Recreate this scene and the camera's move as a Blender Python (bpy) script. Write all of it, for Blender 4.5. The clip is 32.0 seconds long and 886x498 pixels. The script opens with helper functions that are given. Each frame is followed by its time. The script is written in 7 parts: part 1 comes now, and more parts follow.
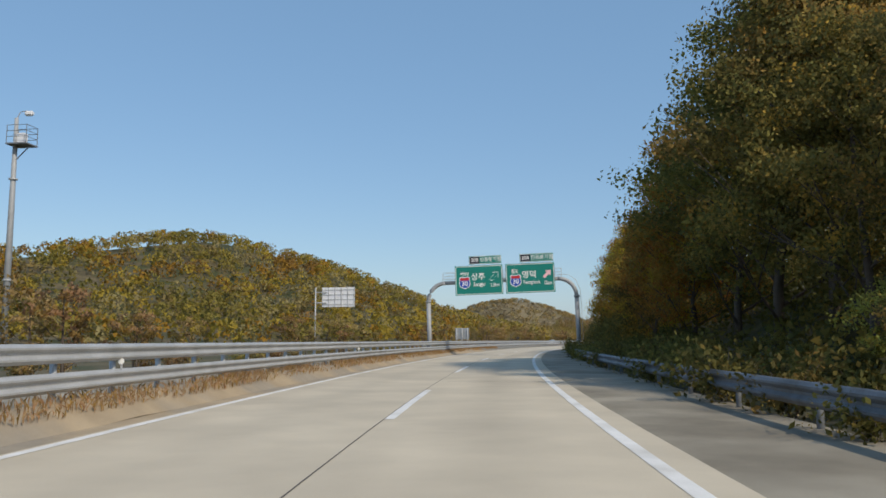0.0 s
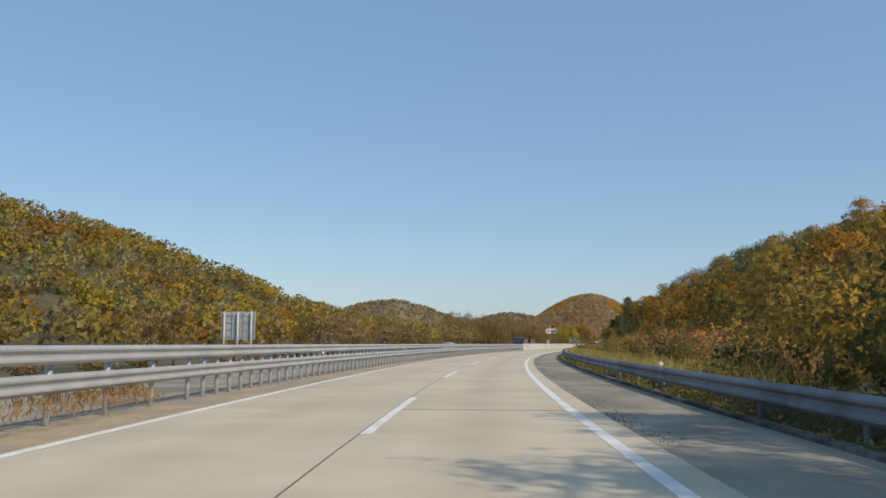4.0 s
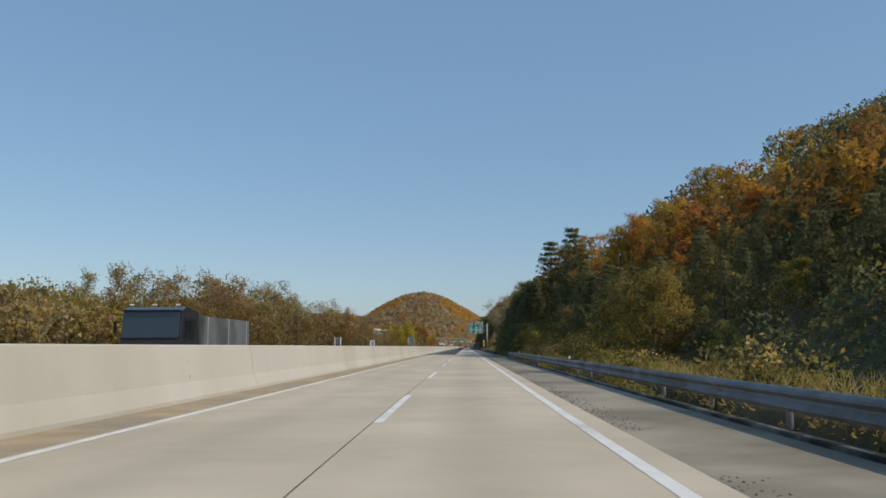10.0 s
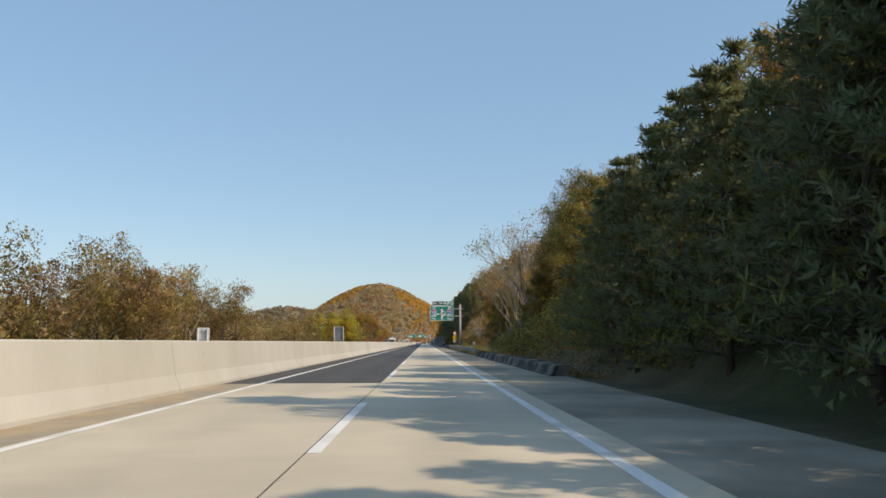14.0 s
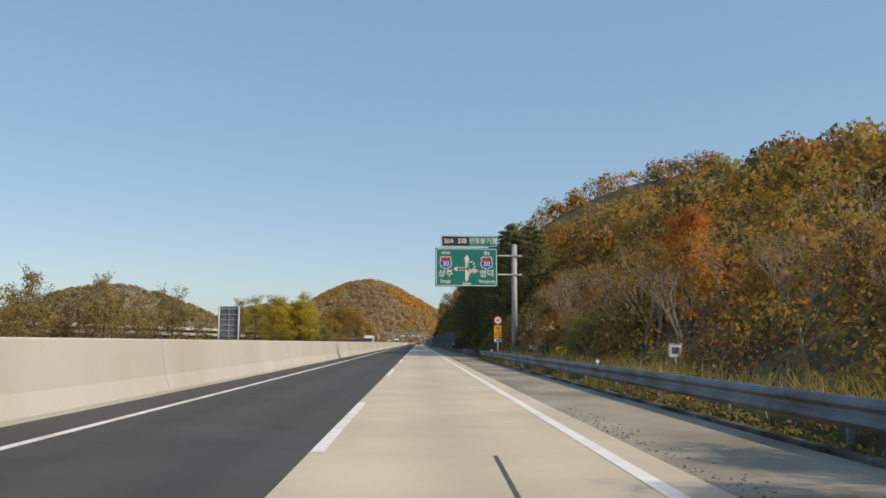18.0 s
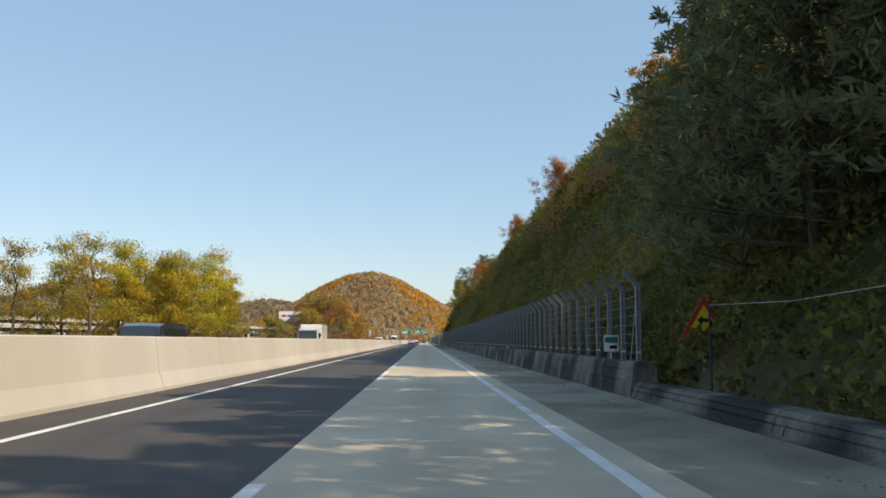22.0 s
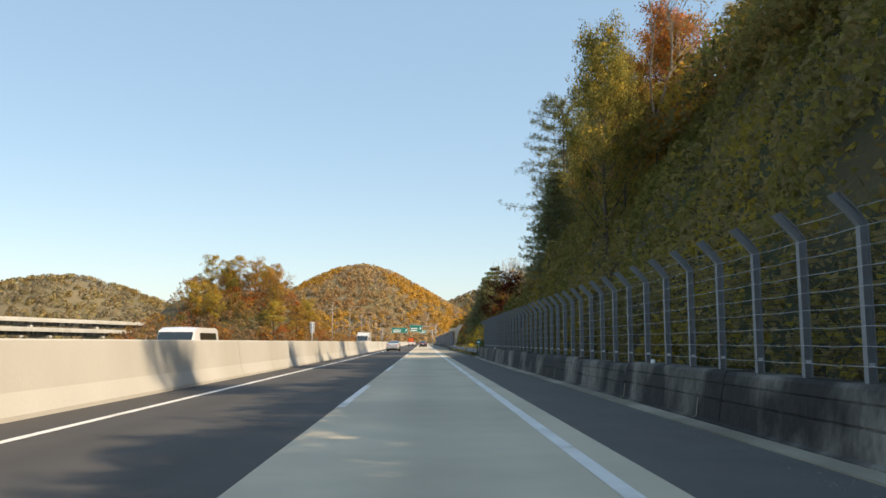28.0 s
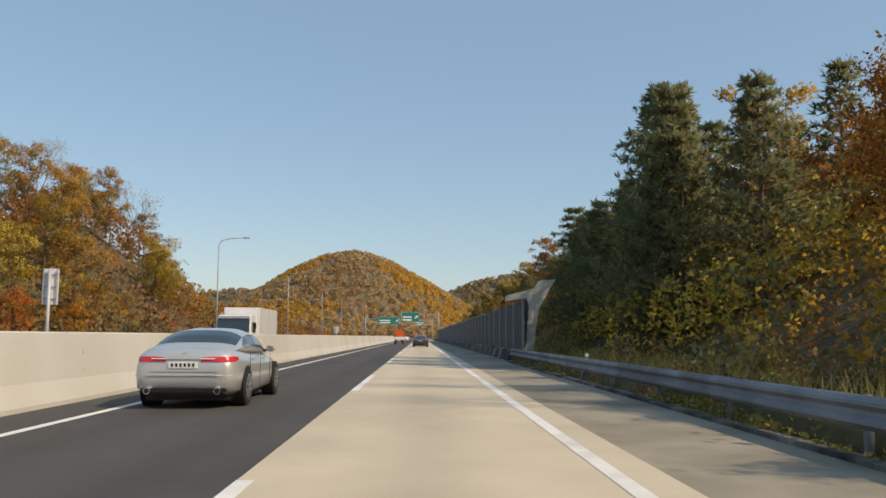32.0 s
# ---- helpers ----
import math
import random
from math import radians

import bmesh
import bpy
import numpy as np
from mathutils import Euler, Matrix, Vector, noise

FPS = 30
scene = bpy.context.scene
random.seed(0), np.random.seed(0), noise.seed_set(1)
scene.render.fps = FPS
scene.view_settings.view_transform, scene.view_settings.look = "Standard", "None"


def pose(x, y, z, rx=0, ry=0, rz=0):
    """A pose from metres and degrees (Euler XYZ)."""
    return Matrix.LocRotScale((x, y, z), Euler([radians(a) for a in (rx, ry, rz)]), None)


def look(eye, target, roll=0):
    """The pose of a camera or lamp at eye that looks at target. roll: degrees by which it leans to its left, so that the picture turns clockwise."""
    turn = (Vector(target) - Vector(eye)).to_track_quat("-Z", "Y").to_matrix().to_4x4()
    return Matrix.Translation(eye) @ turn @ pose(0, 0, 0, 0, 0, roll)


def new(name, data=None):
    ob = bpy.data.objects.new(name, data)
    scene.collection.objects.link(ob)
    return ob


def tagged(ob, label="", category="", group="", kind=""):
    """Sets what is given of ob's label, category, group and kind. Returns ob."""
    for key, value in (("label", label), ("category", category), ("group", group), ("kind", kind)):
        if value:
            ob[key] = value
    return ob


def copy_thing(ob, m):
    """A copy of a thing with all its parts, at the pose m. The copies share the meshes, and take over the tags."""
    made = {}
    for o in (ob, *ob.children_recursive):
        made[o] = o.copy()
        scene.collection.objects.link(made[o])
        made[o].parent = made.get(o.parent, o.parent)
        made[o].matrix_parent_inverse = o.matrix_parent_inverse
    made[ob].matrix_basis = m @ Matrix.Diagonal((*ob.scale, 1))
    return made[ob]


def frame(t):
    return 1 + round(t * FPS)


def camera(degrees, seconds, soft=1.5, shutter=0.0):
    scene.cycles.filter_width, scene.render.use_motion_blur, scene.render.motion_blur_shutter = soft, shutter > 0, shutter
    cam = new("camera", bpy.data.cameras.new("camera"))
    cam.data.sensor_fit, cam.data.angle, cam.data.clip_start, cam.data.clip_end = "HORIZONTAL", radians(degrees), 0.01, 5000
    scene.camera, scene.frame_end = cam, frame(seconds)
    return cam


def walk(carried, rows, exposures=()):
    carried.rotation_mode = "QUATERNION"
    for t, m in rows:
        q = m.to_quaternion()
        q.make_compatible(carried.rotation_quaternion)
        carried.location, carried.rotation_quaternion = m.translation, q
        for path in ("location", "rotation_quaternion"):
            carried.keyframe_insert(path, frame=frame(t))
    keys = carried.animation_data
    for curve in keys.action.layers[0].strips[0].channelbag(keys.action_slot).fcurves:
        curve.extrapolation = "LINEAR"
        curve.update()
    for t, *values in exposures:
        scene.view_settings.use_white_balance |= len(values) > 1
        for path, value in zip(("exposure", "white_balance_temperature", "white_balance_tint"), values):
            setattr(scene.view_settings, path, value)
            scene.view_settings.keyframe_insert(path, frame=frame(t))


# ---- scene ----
LENS = 58.0
cam = camera(LENS, 32.0, soft=1.6)

# ---- the road's line: s metres along it, u metres to the right of the lane line, z up ----
S_MIN, S_MAX = -160, 2400
BEND, BEND_END, BEND_OUT = -0.079, 212.0, 295.0


def heading_at(s):
    """Degrees by which the road has turned to the left at s."""
    if s <= BEND_END:
        return BEND * s
    k = min(s, BEND_OUT) - BEND_END
    return BEND * BEND_END + BEND * (k - k * k / (2 * (BEND_OUT - BEND_END)))


LINE = {}
LINE[0] = (0.0, 0.0)
for i in range(0, S_MAX):
    a = radians(heading_at(i + 0.5))
    LINE[i + 1] = (LINE[i][0] - math.sin(a), LINE[i][1] + math.cos(a))
for i in range(0, S_MIN, -1):
    a = radians(heading_at(i - 0.5))
    LINE[i - 1] = (LINE[i][0] + math.sin(a), LINE[i][1] - math.cos(a))


def R(s, u=0.0, z=0.0):
    i = max(S_MIN, min(S_MAX - 1, math.floor(s)))
    f = s - i
    a = radians(heading_at(s))
    x = LINE[i][0] * (1 - f) + LINE[i + 1][0] * f
    y = LINE[i][1] * (1 - f) + LINE[i + 1][1] * f
    return (x + u * math.cos(a), y + u * math.sin(a), z)


def at(s, u=0.0, z=0.0, turn=0.0, size=1.0):
    """A pose on the road's line, y ahead; turn in degrees to the left."""
    return pose(*R(s, u, z), 0, 0, heading_at(s) + turn) @ Matrix.Diagonal((size, size, size, 1))


# ---- the drive: seconds, metres along, to the right of the lane line, height, yaw from the road, pitch, roll ----
DRIVE = [
    (0.0, 0.00, 1.66, 1.31, 2.28, 6.55, 0.15),
    (1.0, 25.20, 1.58, 1.31, 2.00, 6.70, 0.20),
    (2.0, 50.50, 1.50, 1.31, 1.74, 6.60, 0.10),
    (3.0, 76.20, 1.60, 1.31, 1.75, 6.68, 0.00),
    (4.5, 114.60, 1.70, 1.31, 1.75, 6.80, -0.15),
    (6.0, 153.00, 1.80, 1.31, 1.78, 6.90, -0.30),
    (7.0, 178.80, 1.82, 1.31, 1.83, 6.75, -0.28),
    (8.0, 205.20, 1.72, 1.31, 1.75, 6.70, -0.05),
    (9.0, 232.40, 1.62, 1.31, 1.45, 6.76, 0.15),
    (10.5, 273.00, 1.48, 1.31, 0.82, 7.00, 0.05),
    (12.0, 312.60, 1.38, 1.31, -0.10, 6.87, -0.15),
    (13.0, 338.40, 1.37, 1.31, -0.85, 6.70, 0.05),
    (14.5, 376.56, 1.42, 1.31, -1.50, 6.64, 0.10),
    (15.5, 402.00, 1.43, 1.31, -1.72, 6.62, 0.05),
    (17.0, 439.50, 1.34, 1.31, -1.68, 6.63, -0.20),
    (19.0, 489.50, 1.30, 1.31, -1.85, 6.74, -0.30),
    (20.0, 514.50, 1.40, 1.31, -1.70, 6.62, -0.30),
    (22.0, 564.50, 1.58, 1.31, -1.40, 6.52, -0.30),
    (23.0, 589.50, 1.61, 1.31, -1.42, 6.40, -0.40),
    (25.0, 639.50, 1.68, 1.31, -1.30, 6.35, -0.30),
    (26.5, 677.00, 1.72, 1.31, -1.35, 6.50, -0.15),
    (28.0, 714.50, 1.74, 1.31, -1.42, 6.63, 0.00),
    (30.0, 764.50, 1.62, 1.31, -1.80, 6.52, -0.18),
    (31.0, 789.50, 1.64, 1.31, -1.75, 6.40, -0.20),
    (32.0, 814.50, 1.66, 1.31, -1.65, 6.25, -0.25),
]
walk(cam, [(t, pose(*R(s, u, z), 90 + p, r, heading_at(s) + y)) for t, s, u, z, y, p, r in DRIVE],
     exposures=[(0, 0.12, 7150, 11), (2, 0.4, 7350, 11), (3, 0.34, 7500, 11), (6, -0.12, 7350, 11), (8, -0.06, 7350, 11), (10.5, 0.03, 7350, 11), (13, 0.33, 7800, 12), (16, 0.47, 8150, 13), (18, 0.29, 8050, 13), (19, 0.21, 7950, 13),
                (20, 0.29, 7900, 12), (21, 0.66, 8250, 13), (23, 0.63, 8600, 14), (25, 0.73, 8850, 14), (28, 0.83, 9150, 14), (30, 0.69, 8900, 14), (31, 0.59, 9000, 14), (32, 0.33, 8700, 14)])

# ---- sky and sun ----
SUN_UP = radians(40)
SUN_DIR = Vector((0.638, -0.770, 0)).normalized() * math.cos(SUN_UP) + Vector((0, 0, math.sin(SUN_UP)))
world = bpy.data.worlds.new("world")
scene.world = world
world.use_nodes = True
wn = world.node_tree.nodes
sky = wn.new("ShaderNodeTexSky")
sky.sky_type = "NISHITA"
sky.sun_disc = False
sky.sun_elevation = SUN_UP
sky.sun_rotation = math.atan2(SUN_DIR.x, SUN_DIR.y)
sky.air_density, sky.dust_density, sky.ozone_density = 1.0, 0.95, 1.8
wn["Background"].inputs["Strength"].default_value = 0.15
haze = wn.new("ShaderNodeMix")
haze.data_type, haze.blend_type = "RGBA", "MIX"
haze.inputs[0].default_value, haze.inputs[7].default_value = 0.58, (1.12, 2.27, 3.93, 1)
tone = wn.new("ShaderNodeHueSaturation")
tone.inputs["Saturation"].default_value = 1.13
world.node_tree.links.new(sky.outputs[0], tone.inputs["Color"])
world.node_tree.links.new(tone.outputs[0], haze.inputs[6])
world.node_tree.links.new(haze.outputs[2], wn["Background"].inputs["Color"])
sun = new("sun", bpy.data.lights.new("sun", "SUN"))
sun.data.energy, sun.data.angle, sun.data.color = 2.8, radians(0.6), (1.0, 0.93, 0.82)
sun.matrix_world = look((0, 0, 300), Vector((0, 0, 300)) - SUN_DIR)


# ---- materials ----
def mat(name, color, rough=0.8, metal=0.0, spread=0.15, scale=3.0, fine=40.0, bump=0.0, second=None, mix=(0.45, 0.6), stretch=None, island=0.0, coat=0.0, spec=0.4, wear=None):
    """A surface with colour variation at two scales, a second colour in patches, and fine relief."""
    m = bpy.data.materials.new(name)
    m.use_nodes = True
    nt = m.node_tree
    b = nt.nodes["Principled BSDF"]
    b.inputs["Roughness"].default_value, b.inputs["Metallic"].default_value = rough, metal
    b.inputs["Specular IOR Level"].default_value = spec
    b.inputs["Coat Weight"].default_value = coat
    co = nt.nodes.new("ShaderNodeTexCoord").outputs["Object"]
    if stretch:
        mp = nt.nodes.new("ShaderNodeMapping")
        mp.inputs["Scale"].default_value = stretch
        nt.links.new(co, mp.inputs["Vector"])
        co = mp.outputs[0]

    def noise_of(sc, detail=4):
        n = nt.nodes.new("ShaderNodeTexNoise")
        n.inputs["Scale"].default_value, n.inputs["Detail"].default_value = sc, detail
        nt.links.new(co, n.inputs["Vector"])
        return n.outputs["Fac"]

    def ramp(src, a, ca, b2, cb):
        r = nt.nodes.new("ShaderNodeValToRGB")
        r.color_ramp.elements[0].position, r.color_ramp.elements[1].position = a, b2
        r.color_ramp.elements[0].color, r.color_ramp.elements[1].color = (*ca, 1), (*cb, 1)
        nt.links.new(src, r.inputs[0])
        return r.outputs[0]

    def blend(kind, fac, a, b2):
        x = nt.nodes.new("ShaderNodeMix")
        x.data_type, x.blend_type = "RGBA", kind
        for sock, v in ((x.inputs[0], fac), (x.inputs[6], a), (x.inputs[7], b2)):
            if isinstance(v, (int, float)):
                sock.default_value = v
            else:
                nt.links.new(v, sock)
        return x.outputs[2]

    lo, hi = tuple(c * (1 - spread) for c in color), tuple(min(1, c * (1 + spread)) for c in color)
    n1 = noise_of(scale)
    out = ramp(n1, 0.3, lo, 0.7, hi)
    if second:
        out2 = ramp(noise_of(scale * 2.3), 0.3, tuple(c * (1 - spread) for c in second), 0.7, second)
        fac = ramp(noise_of(scale * 0.37, 6), mix[0], (0, 0, 0), mix[1], (1, 1, 1))
        out = blend("MIX", fac, out, out2)
    n2 = noise_of(fine, 3)
    out = blend("MULTIPLY", 1.0, out, ramp(n2, 0.3, (1 - spread,) * 3, 0.7, (1, 1, 1)))
    if island:
        geo = nt.nodes.new("ShaderNodeNewGeometry")
        out = blend("MULTIPLY", 1.0, out, ramp(geo.outputs["Random Per Island"], 0.0, (1 - island,) * 3, 1.0, (1 + island, 1 + island * 0.8, 1.0)))
    if wear:
        # oil and rubber bands along the lane: at these places across it
        at_ = nt.nodes.new("ShaderNodeAttribute")
        at_.attribute_name = "across"
        for place, width, depth in wear:
            d = nt.nodes.new("ShaderNodeMath")
            d.operation = "SUBTRACT"
            d.inputs[1].default_value = place
            nt.links.new(at_.outputs["Fac"], d.inputs[0])
            a_ = nt.nodes.new("ShaderNodeMath")
            a_.operation = "ABSOLUTE"
            nt.links.new(d.outputs[0], a_.inputs[0])
            s_ = nt.nodes.new("ShaderNodeMapRange")
            s_.interpolation_type = "SMOOTHSTEP"
            s_.inputs["From Max"].default_value = width
            s_.inputs["To Min"].default_value, s_.inputs["To Max"].default_value = 1 - depth, 1.0
            nt.links.new(a_.outputs[0], s_.inputs["Value"])
            out = blend("MULTIPLY", 1.0, out, s_.outputs[0])
    nt.links.new(out, b.inputs["Base Color"])
    if bump:
        bp = nt.nodes.new("ShaderNodeBump")
        bp.inputs["Strength"].default_value, bp.inputs["Distance"].default_value = bump, 0.02
        nt.links.new(n2, bp.inputs["Height"])
        nt.links.new(bp.outputs[0], b.inputs["Normal"])
    return m


def leafy(name, color, spread=0.14):
    """Leaves: each one a little different, light shining through."""
    m = bpy.data.materials.new(name)
    m.use_nodes = True
    nt = m.node_tree
    nt.nodes.clear()
    out = nt.nodes.new("ShaderNodeOutputMaterial")
    geo = nt.nodes.new("ShaderNodeNewGeometry")
    info = nt.nodes.new("ShaderNodeObjectInfo")
    ramp = nt.nodes.new("ShaderNodeValToRGB")
    ramp.color_ramp.elements[0].color = (*[c * (1 - spread) for c in color], 1)
    ramp.color_ramp.elements[1].color = (*[min(1, c * (1 + spread)) for c in color], 1)
    nt.links.new(geo.outputs["Random Per Island"], ramp.inputs[0])
    hue = nt.nodes.new("ShaderNodeHueSaturation")
    mr = nt.nodes.new("ShaderNodeMapRange")
    mr.inputs["To Min"].default_value, mr.inputs["To Max"].default_value = 0.478, 0.522
    nt.links.new(info.outputs["Random"], mr.inputs["Value"])
    nt.links.new(mr.outputs[0], hue.inputs["Hue"])
    shade = nt.nodes.new("ShaderNodeMath")
    shade.operation = "MULTIPLY"
    shade.inputs[1].default_value = 7.31
    part_ = nt.nodes.new("ShaderNodeMath")
    part_.operation = "FRACT"
    val = nt.nodes.new("ShaderNodeMapRange")
    val.inputs["To Min"].default_value, val.inputs["To Max"].default_value = 0.78, 1.22
    nt.links.new(info.outputs["Random"], shade.inputs[0])
    nt.links.new(shade.outputs[0], part_.inputs[0])
    nt.links.new(part_.outputs[0], val.inputs["Value"])
    nt.links.new(val.outputs[0], hue.inputs["Value"])
    nt.links.new(ramp.outputs[0], hue.inputs["Color"])
    dif, tra, mix = nt.nodes.new("ShaderNodeBsdfDiffuse"), nt.nodes.new("ShaderNodeBsdfTranslucent"), nt.nodes.new("ShaderNodeMixShader")
    mix.inputs[0].default_value = 0.48
    nt.links.new(hue.outputs[0], dif.inputs[0])
    nt.links.new(hue.outputs[0], tra.inputs[0])
    nt.links.new(dif.outputs[0], mix.inputs[1])
    nt.links.new(tra.outputs[0], mix.inputs[2])
    nt.links.new(mix.outputs[0], out.inputs[0])
    return m


M = {
    "slab": mat("road_concrete", (0.58, 0.505, 0.385), 0.85, spread=0.08, scale=0.6, fine=60, bump=0.15, second=(0.535, 0.465, 0.355), wear=((1.75, 0.8, 0.10), (0.75, 0.45, -0.03), (2.85, 0.45, -0.03), (-1.9, 0.8, 0.07), (-3.4, 0.5, 0.05))),
    "asphalt": mat("dark_asphalt", (0.074, 0.071, 0.07), 0.85, spread=0.15, scale=0.5, fine=120, bump=0.3, second=(0.085, 0.08, 0.075), wear=((-0.9, 0.5, 0.12), (-2.8, 0.5, 0.12), (-1.9, 0.5, -0.08))),
    "shoulder": mat("grey_shoulder", (0.34, 0.305, 0.24), 0.9, spread=0.16, scale=0.7, fine=80, bump=0.3, second=(0.24, 0.21, 0.16)),
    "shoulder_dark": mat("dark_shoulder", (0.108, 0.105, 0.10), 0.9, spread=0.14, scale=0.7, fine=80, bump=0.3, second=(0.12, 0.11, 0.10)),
    "sand": mat("sandy_verge", (0.42, 0.33, 0.22), 0.95, spread=0.15, scale=1.0, fine=60, bump=0.3, second=(0.36, 0.31, 0.24)),
    "paint": mat("road_paint", (0.78, 0.77, 0.74), 0.7, spread=0.08, scale=2.0, fine=50, second=(0.62, 0.6, 0.55), mix=(0.5, 0.7)),
    "joint": mat("joint_sealer", (0.10, 0.09, 0.08), 0.8),
    "steel": mat("galvanised_steel", (0.47, 0.485, 0.495), 0.6, 0.3, spread=0.12, scale=1.5, fine=30),
    "pole": mat("grey_pole_steel", (0.36, 0.375, 0.385), 0.62, 0.15, spread=0.1, scale=1.5, fine=30),
    "steel_old": mat("weathered_rail_steel", (0.20, 0.22, 0.245), 0.62, 0.3, spread=0.2, scale=1.5, fine=30, second=(0.14, 0.145, 0.15)),
    "wall": mat("barrier_concrete", (0.525, 0.515, 0.475), 0.85, spread=0.05, scale=0.4, fine=25, bump=0.1, second=(0.48, 0.465, 0.415), stretch=(1, 1, 0.5)),
    "wall_old": mat("stained_concrete", (0.20, 0.185, 0.16), 0.9, spread=0.4, scale=1.5, fine=11, bump=0.6, second=(0.035, 0.034, 0.032), mix=(0.40, 0.55), stretch=(1, 1, 0.7)),
    "soil": mat("slope_soil", (0.13, 0.105, 0.055), 0.95, spread=0.35, scale=0.35, fine=6, bump=0.6, second=(0.075, 0.085, 0.03)),
    "bark": mat("bark", (0.13, 0.105, 0.085), 0.95, spread=0.3, scale=2, fine=20, bump=0.4, stretch=(1, 1, 0.25)),
    "bark_pale": mat("pale_bark", (0.34, 0.29, 0.235), 0.95, spread=0.25, scale=2, fine=20, stretch=(1, 1, 0.25)),
    "green": mat("sign_green", (0.0, 0.20, 0.165), 0.45, spread=0.04, scale=1, fine=10),
    "white": mat("sign_white", (0.8, 0.81, 0.8), 0.5, spread=0.03, scale=1, fine=10),
    "navy": mat("plate_navy", (0.014, 0.015, 0.03), 0.5, spread=0.05),
    "blue": mat("shield_blue", (0.012, 0.07, 0.42), 0.5, spread=0.04),
    "red": mat("shield_red", (0.55, 0.03, 0.03), 0.5, spread=0.04),
    "pink": mat("arrow_pink", (0.80, 0.50, 0.55), 0.5, spread=0.04),
    "yellow": mat("sign_yellow", (0.80, 0.52, 0.02), 0.5, spread=0.06),
    "black": mat("black_paint", (0.012, 0.012, 0.012), 0.5),
    "rubber": mat("tyre_rubber", (0.02, 0.02, 0.021), 0.85),
    "chrome": mat("chrome", (0.7, 0.7, 0.7), 0.12, 1.0, spread=0.02),
    "alloy": mat("alloy_rim", (0.55, 0.55, 0.56), 0.3, 0.9, spread=0.04),
    "silver": mat("silver_car_paint", (0.56, 0.585, 0.60), 0.36, 0.5, spread=0.02, coat=0.8),
    "car_white": mat("white_car_paint", (0.78, 0.78, 0.78), 0.3, spread=0.02, coat=0.7),
    "car_dark": mat("dark_car_paint", (0.03, 0.033, 0.045), 0.25, spread=0.02, coat=0.8),
    "orange": mat("orange_tarpaulin", (0.75, 0.13, 0.03), 0.6, spread=0.15, scale=3),
    "lamp_red": mat("red_lens", (0.62, 0.025, 0.03), 0.25, spread=0.05, coat=0.8),
    "lamp_clear": mat("clear_lens", (0.75, 0.75, 0.75), 0.15, spread=0.05, coat=0.8),
    "glass": mat("dark_window_glass", (0.02, 0.03, 0.033), 0.05, spread=0.02, spec=0.8, coat=0.5),
    "mesh_net": mat("fence_wire", (0.03, 0.037, 0.048), 0.7, 0.2),
    "fence_post": mat("fence_post_steel", (0.23, 0.245, 0.26), 0.6, 0.2, spread=0.1),
    "patch": mat("road_patch", (0.16, 0.15, 0.135), 0.9, spread=0.2, scale=1.0, fine=60, bump=0.2),
    "ground": mat("field_ground", (0.20, 0.165, 0.085), 0.95, spread=0.3, scale=0.02, fine=1.5, second=(0.12, 0.125, 0.05)),
    "leaf_litter": mat("leaf_covered_ground", (0.21, 0.17, 0.098), 0.95, spread=0.2, scale=0.03, fine=0.6, second=(0.18, 0.15, 0.08)),
    "panel_dark": mat("noise_panel", (0.035, 0.045, 0.06), 0.75, 0.0, spread=0.15),
    "billboard": mat("billboard_white", (0.75, 0.76, 0.78), 0.6, spread=0.06),
}
L = {
    "pine": leafy("pine_needles", (0.20, 0.222, 0.115)),
    "dark": leafy("dark_green_leaves", (0.185, 0.165, 0.06)),
    "green": leafy("green_leaves", (0.255, 0.222, 0.07)),
    "olive": leafy("olive_leaves", (0.36, 0.262, 0.082)),
    "gold": leafy("golden_leaves", (0.52, 0.33, 0.075)),
    "lemon": leafy("yellow_leaves", (0.56, 0.45, 0.055)),
    "orange": leafy("orange_leaves", (0.50, 0.225, 0.052)),
    "rust": leafy("rust_leaves", (0.37, 0.175, 0.068)),
    "maroon": leafy("maroon_leaves", (0.12, 0.03, 0.026)),
    "brown": leafy("brown_leaves", (0.40, 0.27, 0.13)),
    "straw": leafy("dry_straw", (0.44, 0.335, 0.17)),
    "lime": leafy("yellow_green_leaves", (0.37, 0.35, 0.095)),
    # far-hill leaves, paled and greyed: distance haze is put into this colour
    "dry": leafy("hazed_far_leaves", (0.37, 0.295, 0.20)),
}


# ---- building helpers ----
def mesh_of(name, verts, faces, mats, index=None, smooth=False):
    me = bpy.data.meshes.new(name)
    me.from_pydata([tuple(v) for v in verts], [], faces)
    for m in mats if isinstance(mats, (list, tuple)) else [mats]:
        me.materials.append(m)
    if index is not None:
        me.polygons.foreach_set("material_index", index)
    if smooth:
        me.polygons.foreach_set("use_smooth", [True] * len(me.polygons))
    me.update()
    return me


def thing(name, m=None, label="", category="", group="", kind=""):
    ob = new(name)
    ob.empty_display_size = 0.2
    if m is not None:
        ob.matrix_basis = m
    return tagged(ob, label, category, group, kind)


def part(name, bm, material, parent, label="", smooth=False):
    """Links a bmesh (or a ready mesh) as one object under a thing or a part."""
    if isinstance(bm, bpy.types.Mesh):
        me = bm
    else:
        bmesh.ops.recalc_face_normals(bm, faces=bm.faces)
        me = bpy.data.meshes.new(name)
        bm.to_mesh(me)
        bm.free()
        me.materials.append(material)
        if smooth:
            me.polygons.foreach_set("use_smooth", [True] * len(me.polygons))
    ob = new(name, me)
    ob.parent = parent
    return tagged(ob, label)


